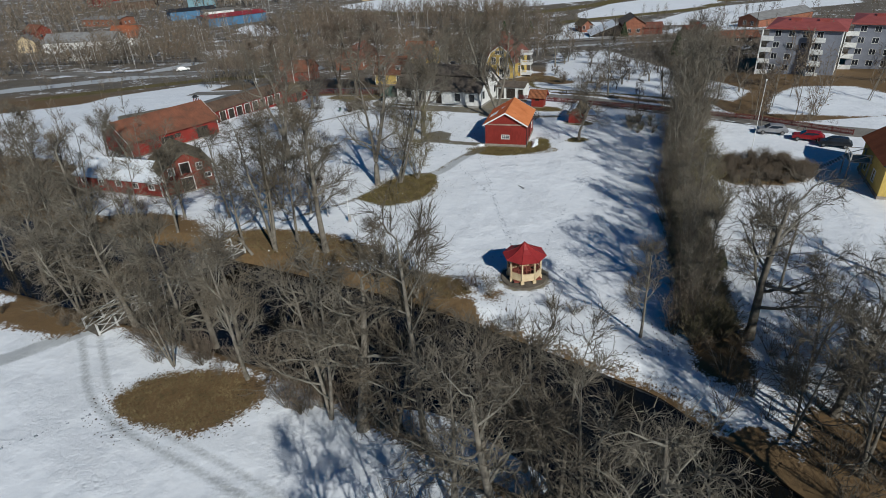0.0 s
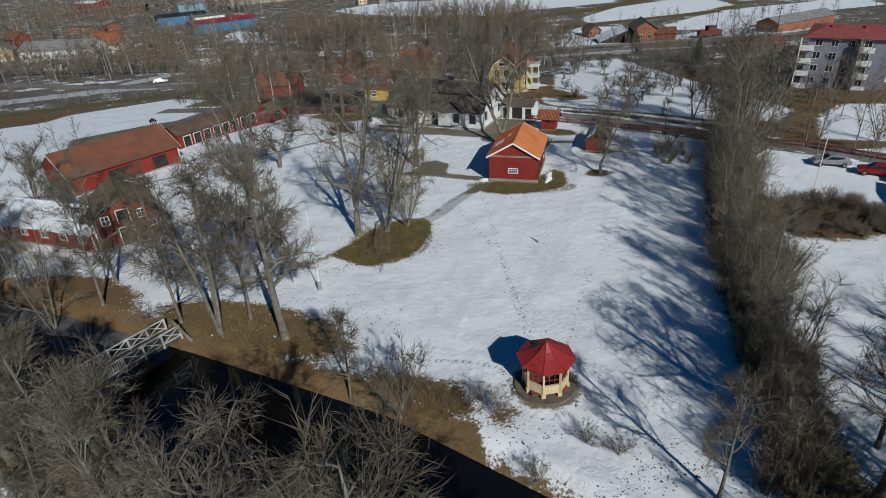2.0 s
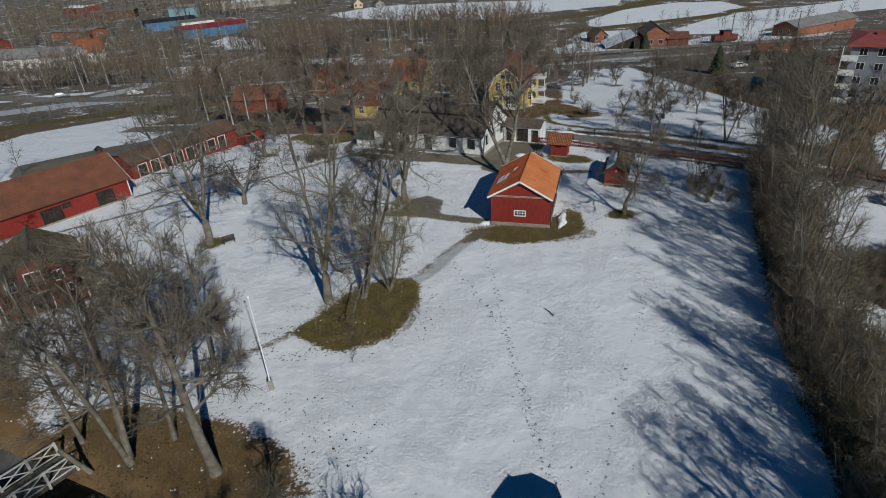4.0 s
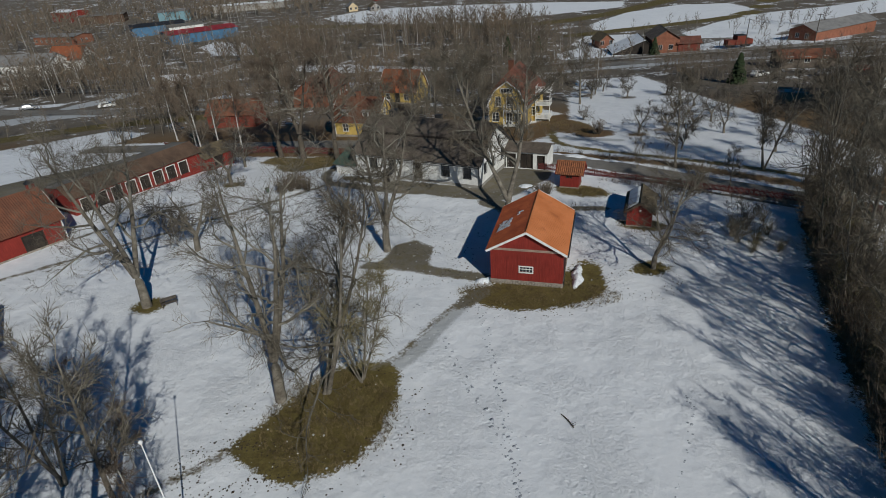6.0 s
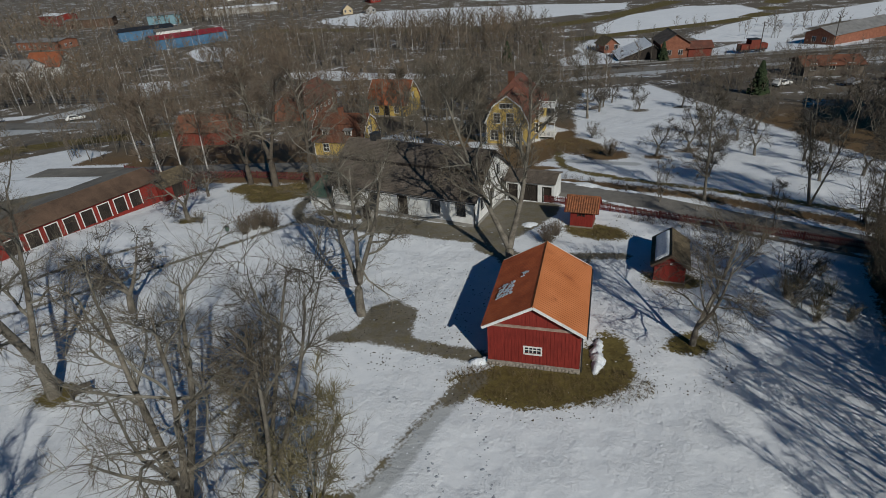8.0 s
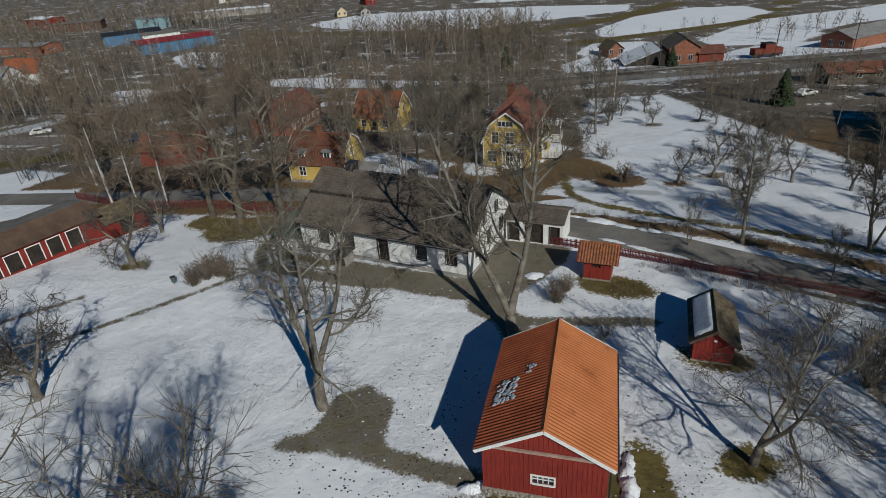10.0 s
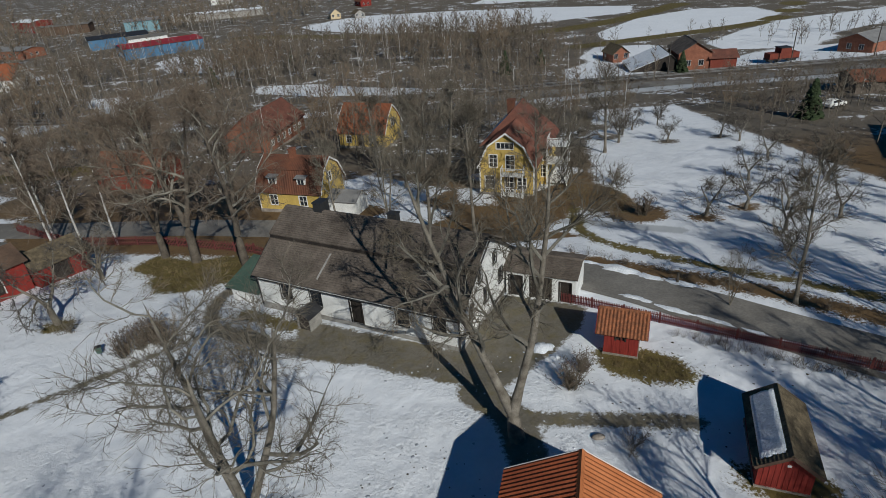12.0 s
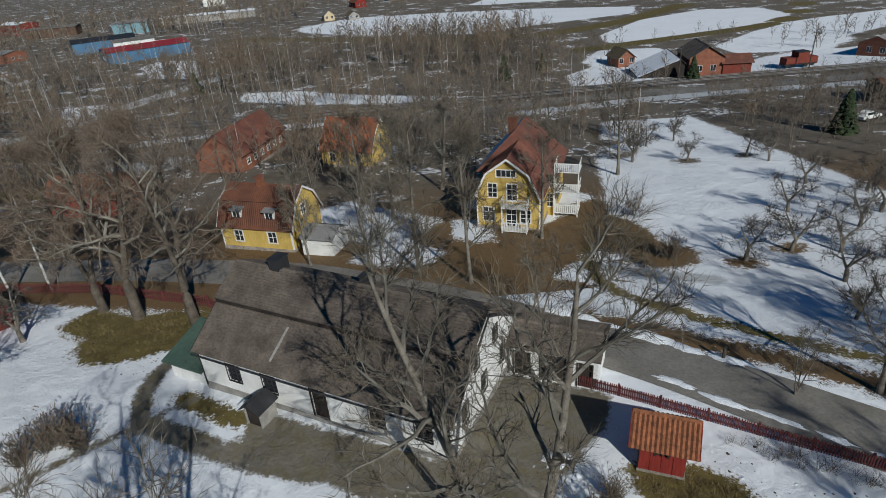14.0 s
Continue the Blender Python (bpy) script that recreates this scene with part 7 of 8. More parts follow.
# ---- bandstand ----
def bandstand():
    t = thing("bandstand", pose(7.25, 48.25, 0, 0, 0, 8), "octagonal cream bandstand with a flared red sheet roof", "gazebo")
    ring = lambda r, k, z, off=22.5: (r * math.cos(radians(off + 45 * k)), r * math.sin(radians(off + 45 * k)), z)
    disc = bmesh.new()
    n = 40
    a = [disc.verts.new((2.3 * math.cos(6.2832 * i / n), 2.25 * math.sin(6.2832 * i / n), -0.1)) for i in range(n)]
    b = [disc.verts.new((2.22 * math.cos(6.2832 * i / n), 2.17 * math.sin(6.2832 * i / n), 0.12)) for i in range(n)]
    disc.faces.new(b)
    for i in range(n):
        disc.faces.new((a[i], a[(i + 1) % n], b[(i + 1) % n], b[i]))
    part("base_slab", disc, M_MUD, t)
    r = 1.58
    for k in range(8):
        p, q = Vector(ring(r, k, 0)), Vector(ring(r, k + 1, 0))
        out = ((p + q) / 2).normalized()
        # panel under the sill, with the strip of shade under it left open
        bm = bmesh.new()
        e = (q - p) * 0.05
        beam(bm, p + e + Vector((0, 0, 0.80)), q - e + Vector((0, 0, 0.80)), 0.06, 0.62)
        panel = part("panel", bm, M_CREAM, t)
        rail = bmesh.new()
        beam(rail, p + Vector((0, 0, 1.14)), q + Vector((0, 0, 1.14)), 0.14, 0.06)
        part("sill", rail, M_CREAM, panel)
        rail = bmesh.new()
        beam(rail, p + Vector((0, 0, 0.46)), q + Vector((0, 0, 0.46)), 0.12, 0.06)
        part("lower_rail", rail, M_CREAM, panel)
        # glazing bars of the open side
        bars = bmesh.new()
        for f in (0.33, 0.67):
            c = p + (q - p) * f
            beam(bars, c + Vector((0, 0, 1.17)), c + Vector((0, 0, 2.6)), 0.035, 0.035, out)
        for z in (1.62, 2.1):
            beam(bars, p + Vector((0, 0, z)), q + Vector((0, 0, z)), 0.035, 0.035)
        part("lattice", bars, M_REDTRIM, t)
        head = bmesh.new()
        beam(head, p + Vector((0, 0, 2.66)), q + Vector((0, 0, 2.66)), 0.12, 0.14)
        part("head_beam", head, M_CREAM, t)
        part("post", beam(bmesh.new(), p + Vector((0, 0, 0.1)), p + Vector((0, 0, 2.7)), 0.13, 0.13, out), M_CREAM, t)
        part("pier", box(bmesh.new(), -0.16, 0.16, -0.16, 0.16, 0.1, 0.46), M_CREAM, t, m=Matrix.Translation((p.x * 0.98, p.y * 0.98, 0)))
        # flared roof facet
        prof = [(2.12, 2.60), (1.55, 2.78), (1.05, 3.00), (0.6, 3.30), (0.28, 3.60), (0.06, 3.84)]
        fb = bmesh.new()
        rows = [(fb.verts.new(ring(rr, k, zz)), fb.verts.new(ring(rr, k + 1, zz))) for rr, zz in prof]
        under = [(fb.verts.new(ring(rr - 0.03, k, zz - 0.06)), fb.verts.new(ring(rr - 0.03, k + 1, zz - 0.06))) for rr, zz in prof]
        for (a0, a1), (b0, b1) in zip(rows, rows[1:]):
            fb.faces.new((a0, a1, b1, b0))
        for (a0, a1), (b0, b1) in zip(under, under[1:]):
            fb.faces.new((a1, a0, b0, b1))
        fb.faces.new((rows[0][1], rows[0][0], under[0][0], under[0][1]))
        facet = part("roof_facet", fb, M_REDROOF, t)
        seam = bmesh.new()
        for (ra, za), (rb, zb) in zip(prof, prof[1:]):
            beam(seam, ring(ra + 0.01, k, za + 0.01), ring(rb + 0.01, k, zb + 0.01), 0.035, 0.04)
        part("seam", seam, M_REDROOF, facet)
    part("floor", box(bmesh.new(), -1.35, 1.35, -1.35, 1.35, 0.3, 0.4), M_REDTRIM, t)
    fin = bmesh.new()
    rod(fin, (0, 0, 3.78), (0, 0, 4.0), 0.05, 0.015, 8)
    bmesh.ops.create_uvsphere(fin, u_segments=8, v_segments=6, radius=0.06, matrix=Matrix.Translation((0, 0, 3.88)))
    part("finial", fin, M_REDROOF, t)


M_MUD = mottled("muddy_gravel", (0.085, 0.072, 0.055), (0.17, 0.145, 0.115), 1.2, 14.0, 0.95, 0.5, 0.02)
M_REDTRIM = mottled("dull_red_trim", (0.16, 0.045, 0.035), (0.24, 0.07, 0.05), 1.0, 12.0, 0.8)
bandstand()


# ---- footbridge ----
def footbridge():
    N, S = Vector((-23.4, 57.2, 0)), Vector((-32.4, 42.4, 0))
    L = (N - S).length
    turn = math.degrees(math.atan2(N.y - S.y, N.x - S.x))
    t = thing("footbridge", pose(S.x, S.y, 0.0, 0, 0, turn), "white-grey timber footbridge with crossed and slatted railings", "bridge")
    deck_z = lambda x: 0.12 + 0.35 * math.sin(math.pi * x / L)
    n = round(L / 0.2)
    plank = None
    for k in range(n):
        x = L * (k + 0.5) / n
        if plank is None:
            plank = part("plank", box(bmesh.new(), -0.092, 0.092, -1.0, 1.0, -0.05, 0.0), M_DECK, t)
            plank.matrix_local = pose(x, 0, deck_z(x))
        else:
            part("plank", plank.data, None, t, m=pose(x, 0, deck_z(x)))
    for y in (-0.85, 0.85):
        for k in range(6):
            a, c = L * k / 6, L * (k + 1) / 6
            part("girder", beam(bmesh.new(), (a, y, deck_z(a) - 0.2), (c, y, deck_z(c) - 0.2), 0.16, 0.28), M_DARKWOOD, t)
    bays = 10
    for y in (-1.02, 1.02):
        for k in range(bays + 1):
            x = 0.15 + (L - 0.3) * k / bays
            part("railing_post", box(bmesh.new(), x - 0.07, x + 0.07, y - 0.07, y + 0.07, deck_z(x) - 0.3, deck_z(x) + 1.12), M_OLDWHITE, t)
        for k in range(bays):
            a, c = 0.15 + (L - 0.3) * k / bays, 0.15 + (L - 0.3) * (k + 1) / bays
            za, zc = deck_z(a), deck_z(c)
            bm = bmesh.new()
            beam(bm, (a, y, za + 1.05), (c, y, zc + 1.05), 0.12, 0.07)
            rail = part("rail", bm, M_OLDWHITE, t)
            part("foot_rail", beam(bmesh.new(), (a, y, za + 0.12), (c, y, zc + 0.12), 0.06, 0.08), M_OLDWHITE, t)
            if k in (5, 6):
                for j in range(1, 9):
                    x = a + (c - a) * j / 9
                    z = za + (zc - za) * j / 9
                    part("baluster", box(bmesh.new(), x - 0.022, x + 0.022, y - 0.022, y + 0.022, z + 0.14, z + 1.02), M_OLDWHITE, rail)
            else:
                part("brace", beam(bmesh.new(), (a + 0.07, y - 0.015, za + 0.16), (c - 0.07, y - 0.015, zc + 1.0), 0.03, 0.08), M_OLDWHITE, rail)
                part("brace", beam(bmesh.new(), (a + 0.07, y + 0.017, za + 1.0), (c - 0.07, y + 0.017, zc + 0.16), 0.03, 0.08), M_OLDWHITE, rail)
    for x in (L * 0.33, L * 0.66):
        bm = bmesh.new()
        for y in (-0.8, 0.8):
            rod(bm, (x, y, -2.2), (x, y, deck_z(x) - 0.25), 0.12, 0.12, 8)
        beam(bm, (x, -1.0, deck_z(x) - 0.4), (x, 1.0, deck_z(x) - 0.4), 0.2, 0.2)
        part("trestle", bm, M_DARKWOOD, t)
    st = bmesh.new()
    rod(st, (L + 0.2, -1.7, -0.4), (L - 0.6, -1.0, 2.0), 0.17, 0.14, 8)
    tagged(part("bridge_head_trunk", st, M_BARK, None, m=pose(S.x, S.y, 0, 0, 0, turn)), "slanting grey dead trunk beside the bridge head", "tree trunk")


M_DECK = mottled("dark_worn_planks", (0.085, 0.075, 0.063), (0.17, 0.15, 0.125), 1.5, 20.0, 0.9, 0.3, 0.01)
M_OLDWHITE = mottled("weathered_white_paint", (0.36, 0.35, 0.33), (0.62, 0.61, 0.58), 2.5, 25.0, 0.8, 0.2, 0.005)
M_DARKWOOD = mottled("tarred_wood", (0.05, 0.042, 0.035), (0.11, 0.095, 0.08), 1.5, 20.0, 0.9)
footbridge()

# ice along the north bank
ice = bmesh.new()
edge = [(-48, 66.4), (-44, 64.6), (-36, 61.2), (-33, 60.6), (-29, 58.6), (-26, 57.0)]
g = random.Random(12)
out, inn = [], []
for x, y in rounded(edge, 2):
    w = (1.5 + g.uniform(-0.2, 0.3)) * min(1, max(0.05, (-26 - x) / 4))
    out.append(ice.verts.new((x + 0.5, y + 1.0, -1.30)))
    inn.append(ice.verts.new((x - w * 0.45, y - w * 0.9, -1.33)))
for i in range(len(out) - 1):
    ice.faces.new((inn[i], inn[i + 1], out[i + 1], out[i]))
low = [ice.verts.new((v.co.x, v.co.y, -1.42)) for v in inn]
for i in range(len(inn) - 1):
    ice.faces.new((low[i], low[i + 1], inn[i + 1], inn[i]))
bmesh.ops.recalc_face_normals(ice, faces=ice.faces)
tagged(part("shore_ice", ice, M_ICE), "rim of grey rotten ice along the bank", "ice", kind="structure")
ice = bmesh.new()
v = [ice.verts.new((x, y, -1.31)) for x, y in rounded([(-4.5, 32.5), (-1, 31.8), (2.4, 28.6), (6.2, 25.2), (4.6, 24.0), (1.0, 25.6), (-3.6, 29.6), (-4.5, 32.5)], 2)[:-1]]
w = [ice.verts.new((q.co.x, q.co.y, -1.42)) for q in v]
ice.faces.new(v)
for i in range(len(v)):
    ice.faces.new((v[i], w[i], w[(i + 1) % len(v)], v[(i + 1) % len(v)]))
bmesh.ops.recalc_face_normals(ice, faces=ice.faces)
tagged(part("snowy_ice", ice, M_SNOWROOF), "shelf of snow-covered ice at the river edge", "ice", kind="structure")


# ---- fences ----
def picket_fence(pts, label, pitch=0.17, high=1.0, limit=300, name="picket_fence"):
    t = thing(name, Matrix.Identity(4), label, "fence")
    pm = bmesh.new()
    box(pm, -0.035, 0.035, -0.012, 0.012, 0.0, high - 0.05)
    top = [pm.verts.new(c) for c in ((-0.035, -0.012, high - 0.05), (0.035, -0.012, high - 0.05), (0.035, 0.012, high - 0.05), (-0.035, 0.012, high - 0.05))]
    tips = [pm.verts.new((0, -0.012, high)), pm.verts.new((0, 0.012, high))]
    for f in ((top[0], top[1], tips[0]), (top[2], top[3], tips[1]), (top[1], top[2], tips[1], tips[0]), (top[3], top[0], tips[0], tips[1])):
        pm.faces.new(f)
    me = bpy.data.meshes.new("picket")
    pm.to_mesh(me)
    pm.free()
    me.materials.append(M_FENCE)
    count, rest = 0, bmesh.new()
    for (xa, ya), (xb, yb) in zip(pts, pts[1:]):
        L = math.hypot(xb - xa, yb - ya)
        turn = math.degrees(math.atan2(yb - ya, xb - xa))
        n = round(L / pitch)
        for i in range(n):
            x, y = xa + (xb - xa) * (i + 0.5) / n, ya + (yb - ya) * (i + 0.5) / n
            m = pose(x, y, hz(x, y) + 0.08, 0, g.uniform(-2, 2), turn)
            if count < limit:
                part("picket", me, None, t, m=m)
            else:
                q = bmesh.new()
                q.from_mesh(me)
                q.transform(m)
                tmp = bpy.data.meshes.new("tmp")
                q.to_mesh(tmp)
                q.free()
                rest.from_mesh(tmp)
                bpy.data.meshes.remove(tmp)
            count += 1
        for z in (0.3, 0.8):
            k = max(1, round(L / 3))
            for j in range(k):
                p, q = (xa + (xb - xa) * j / k, ya + (yb - ya) * j / k), (xa + (xb - xa) * (j + 1) / k, ya + (yb - ya) * (j + 1) / k)
                bm = bmesh.new()
                beam(bm, (p[0], p[1], hz(*p) + z * high), (q[0], q[1], hz(*q) + z * high), 0.05, 0.08)
                part("rail", bm, M_FENCE, t, m=Matrix.Translation((-math.sin(radians(turn)) * 0.04, math.cos(radians(turn)) * 0.04, 0)))
        k = max(1, round(L / 2.6))
        for j in range(k + 1):
            x, y = xa + (xb - xa) * j / k - math.sin(radians(turn)) * 0.12, ya + (yb - ya) * j / k + math.cos(radians(turn)) * 0.12
            part("post", box(bmesh.new(), -0.06, 0.06, -0.06, 0.06, -0.3, high + 0.05), M_FENCE, t, m=pose(x, y, hz(x, y), 0, 0, turn))
    if len(rest.faces):
        tagged(part("picketing", rest, M_FENCE, t), kind="stuff")
    else:
        rest.free()
    return t


picket_fence([(15.6, 115.9), (19.8, 113.4), (37.7, 102.9), (52, 94), (62, 84)], "dark red picket fence along the village road", 0.125, 0.85)
picket_fence([(-46, 143.0), (-35.4, 136.4), (-24.7, 134.8), (-13.0, 130.4), (-10.5, 128.2)], "dark red board fence along the village road", 0.2, 1.1, 0, "board_fence")
gt = random.Random(2)


# ---- poles ----
def flagpole(x, y, h, label, r=0.055):
    t = thing("flagpole", pose(x, y, hz(x, y)), label, "flagpole")
    part("pole", rod(bmesh.new(), (0, 0, 0), (0, 0, h), r, r * 0.5, 10), M_CHROME, t)
    bm = bmesh.new()
    bmesh.ops.create_uvsphere(bm, u_segments=10, v_segments=6, radius=0.11, matrix=Matrix.Translation((0, 0, h + 0.08)))
    part("knob", bm, M_CHROME, t)
    bm = bmesh.new()
    box(bm, -0.16, 0.16, 0.08, 0.12, 0, 0.9)
    box(bm, -0.16, 0.16, -0.12, -0.08, 0, 0.9)
    part("foot_bracket", bm, M_GREYWOOD, t)


flagpole(-11.7, 62.9, 8.0, "white flagpole in the park snow")
flagpole(43.4, 77.4, 10.6, "tall white flagpole on the snowy garden")


def pole(x, y, h, label, name="power_pole", arms=True):
    t = thing(name, pose(x, y, hz(x, y), 0, 0, gt.uniform(-20, 20)), label, "pole")
    part("mast", rod(bmesh.new(), (0, 0, -0.3), (0, 0, h), 0.14, 0.1, 8), M_DARKWOOD, t)
    if arms:
        part("cross_arm", beam(bmesh.new(), (-0.9, 0, h - 0.5), (0.9, 0, h - 0.5), 0.12, 0.12), M_DARKWOOD, t)


for x, y, h in ((66, 226.5, 8), (98, 228, 9), (120, 229, 9), (30, 221, 8), (-20, 214, 8), (-60, 190, 8), (52, 108, 6), (25.5, 117.5, 1.0)):
    pole(x, y, h, "dark timber line pole beside the tracks" if h > 2 else "short marker post beside the road", "power_pole" if h > 2 else "marker_post", h > 2)

# ---- railway ----
RAIL = [(-200, 262), (-90, 226), (-38, 219), (25, 223), (70, 226.5), (120, 227), (300, 214)]
tagged(part("railway_bed", ribbon("railway_bed", RAIL, 9.0, 0.10, M_BALLAST, step=8, cross=4), M_BALLAST), "brown gravel railway bed", "railway", kind="structure")
for off in (-2.6, -1.1, 1.2, 2.7):
    pts = [(x, y + off) for x, y in RAIL]
    bm = bmesh.new()
    for a, c in zip(pts, pts[1:]):
        k = max(1, round(math.dist(a, c) / 10))
        for j in range(k):
            p = [a[0] + (c[0] - a[0]) * j / k, a[1] + (c[1] - a[1]) * j / k]
            q = [a[0] + (c[0] - a[0]) * (j + 1) / k, a[1] + (c[1] - a[1]) * (j + 1) / k]
            beam(bm, (*p, hz(*p) + 0.25), (*q, hz(*q) + 0.25), 0.12, 0.16)
    tagged(part("rail_track", bm, M_STEEL), "steel railway rail on gravel", "rail", kind="structure")


# ---- vehicles ----
def car(x, y, turn, paint, label):
    t = thing("car", pose(x, y, hz(x, y) + 0.05, 0, 0, turn), label, "car", "parked cars")
    bm = bmesh.new()
    prof = [(-2.1, 0.35), (-2.15, 0.75), (-1.85, 0.92), (-1.5, 1.35), (-0.5, 1.46), (0.35, 1.40), (1.05, 0.95), (1.95, 0.82), (2.15, 0.6), (2.1, 0.35)]
    cut = [0.85, 0.87, 0.87, 0.66, 0.64, 0.64, 0.82, 0.84, 0.82, 0.82]
    a = [bm.verts.new((px, -w, z)) for (px, z), w in zip(prof, cut)]
    b = [bm.verts.new((px, w, z)) for (px, z), w in zip(prof, cut)]
    bm.faces.new(a)
    bm.faces.new(b[::-1])
    for i in range(len(prof)):
        j = (i + 1) % len(prof)
        bm.faces.new((a[j], a[i], b[i], b[j]))
    bmesh.ops.recalc_face_normals(bm, faces=bm.faces)
    bmesh.ops.bevel(bm, geom=bm.edges[:], offset=0.05, segments=1, affect="EDGES")
    part("body", bm, paint, t)
    for s in (-1, 1):
        gl = bmesh.new()
        hexa(gl, [(-1.4, s * 0.80, 0.98), (0.75, s * 0.80, 0.98), (0.25, s * 0.69, 1.32), (-1.2, s * 0.69, 1.32)], [(-1.4, s * 0.84, 0.98), (0.75, s * 0.84, 0.98), (0.25, s * 0.72, 1.32), (-1.2, s * 0.72, 1.32)])
        bmesh.ops.recalc_face_normals(gl, faces=gl.faces)
        part("side_window", gl, M_GLASS, t)
    ws = bmesh.new()
    hexa(ws, [(1.02, -0.7, 0.99), (1.02, 0.7, 0.99), (0.42, 0.58, 1.37), (0.42, -0.58, 1.37)], [(1.06, -0.7, 1.01), (1.06, 0.7, 1.01), (0.46, 0.58, 1.40), (0.46, -0.58, 1.40)])
    bmesh.ops.recalc_face_normals(ws, faces=ws.faces)
    part("windscreen", ws, M_GLASS, t)
    for px in (-1.35, 1.35):
        for s in (-1, 1):
            w = part("wheel", rod(bmesh.new(), (px, s * 0.70, 0.31), (px, s * 0.90, 0.31), 0.31, 0.31, 14), M_TYRE, t)
            part("rim", rod(bmesh.new(), (px, s * 0.88, 0.31), (px, s * 0.915, 0.31), 0.19, 0.19, 10), M_STEEL, w)
    for s in (-1, 1):
        part("headlight", box(bmesh.new(), 2.06, 2.15, s * 0.62 - 0.14, s * 0.62 + 0.14, 0.58, 0.72), M_STEEL, t)


car(54.5, 82.8, 150, M_CARRED, "red parked car in front of the snow bank")
car(51.2, 86.8, 160, M_CARGREY, "silver parked car beside the hedge")
car(56.5, 79.6, 150, M_CARDARK, "dark parked car in the house shade")
for x, y, turn, paint in ((76, 176.4, 20, M_WHITE), (88, 172, 30, M_CARGREY), (-84, 196, 25, M_WHITE), (-108, 201, 30, M_CARGREY), (98, 174, 15, M_CARRED)):
    car(x, y, turn, paint, "parked car on a distant roadside")


def wagon(x, y, turn, label):
    t = thing("rail_wagon", pose(x, y, hz(x, y) + 0.3, 0, 0, turn), label, "rail vehicle")
    part("body", box(bmesh.new(), -4.0, 4.0, -1.3, 1.3, 0.9, 2.3), M_RED_OLD, t)
    part("cab", box(bmesh.new(), -1.2, 1.6, -1.35, 1.35, 2.3, 3.5), M_RED_OLD, t)
    part("cab_roof", box(bmesh.new(), -1.4, 1.8, -1.45, 1.45, 3.5, 3.65), M_BLACK, t)
    part("underframe", box(bmesh.new(), -4.2, 4.2, -1.1, 1.1, 0.55, 0.9), M_BLACK, t)
    for px in (-3.2, -1.6, 1.6, 3.2):
        part("wheel", rod(bmesh.new(), (px, -0.9, 0.45), (px, 0.9, 0.45), 0.45, 0.45, 12), M_BLACK, t)


wagon(98, 232.6, 4, "red shunting engine on a siding")

# ---- snow: verges, tracks, clods ----
for a, c, w in (((20.8, 121.4), (59, 90.0), 1.0), ((15.5, 125.8), (20.4, 121.8), 0.8)):
    L = math.dist(a, c)
    n = max(3, round(L / 2.6))
    crusts("snow_bank", pose(*a, hz(*a), 0, 0, math.degrees(math.atan2(c[1] - a[1], c[0] - a[0]))), [(L * (i + 0.5) / n, gt.uniform(-0.12, 0.12), L / n * 0.85, w * gt.uniform(0.65, 0.95), gt.uniform(0.25, 0.5)) for i in range(n)], "ploughed bank of dirty snow along the road", 20)
a, c = (20.5, 116.3), (60, 84)
L = math.dist(a, c)
crusts("snow_bank", pose(*a, hz(*a), 0, 0, math.degrees(math.atan2(c[1] - a[1], c[0] - a[0]))), [(L * (i + 0.5) / 18, gt.uniform(-0.2, 0.2), L / 18 * 0.7, gt.uniform(0.3, 0.6), gt.uniform(0.15, 0.3)) for i in range(18)], "narrow bank of snow along the picket fence", 21)
crusts("snow_heap", pose(31.0, 96.0, 0), [(0, 0, 1.6, 1.0, 0.6), (1.4, -0.5, 1.1, 0.8, 0.4)], "heap of old grey snow by the hedgerow", 22)
crusts("snow_heap", pose(13.0, 110.2, 0), [(0, 0, 0.9, 0.7, 0.25), (0.9, -1.2, 0.7, 0.5, 0.2)], "heap of cleared snow by the hut", 23)


def lump(seed, flat):
    q = random.Random(seed)
    bm = bmesh.new()
    bmesh.ops.create_icosphere(bm, subdivisions=1, radius=1)
    for v in bm.verts:
        v.co = Vector((v.co.x * q.uniform(0.7, 1.2), v.co.y * q.uniform(0.7, 1.2), v.co.z * flat * q.uniform(0.7, 1.2)))
    me = bpy.data.meshes.new("lump")
    bm.to_mesh(me)
    bm.free()
    return me


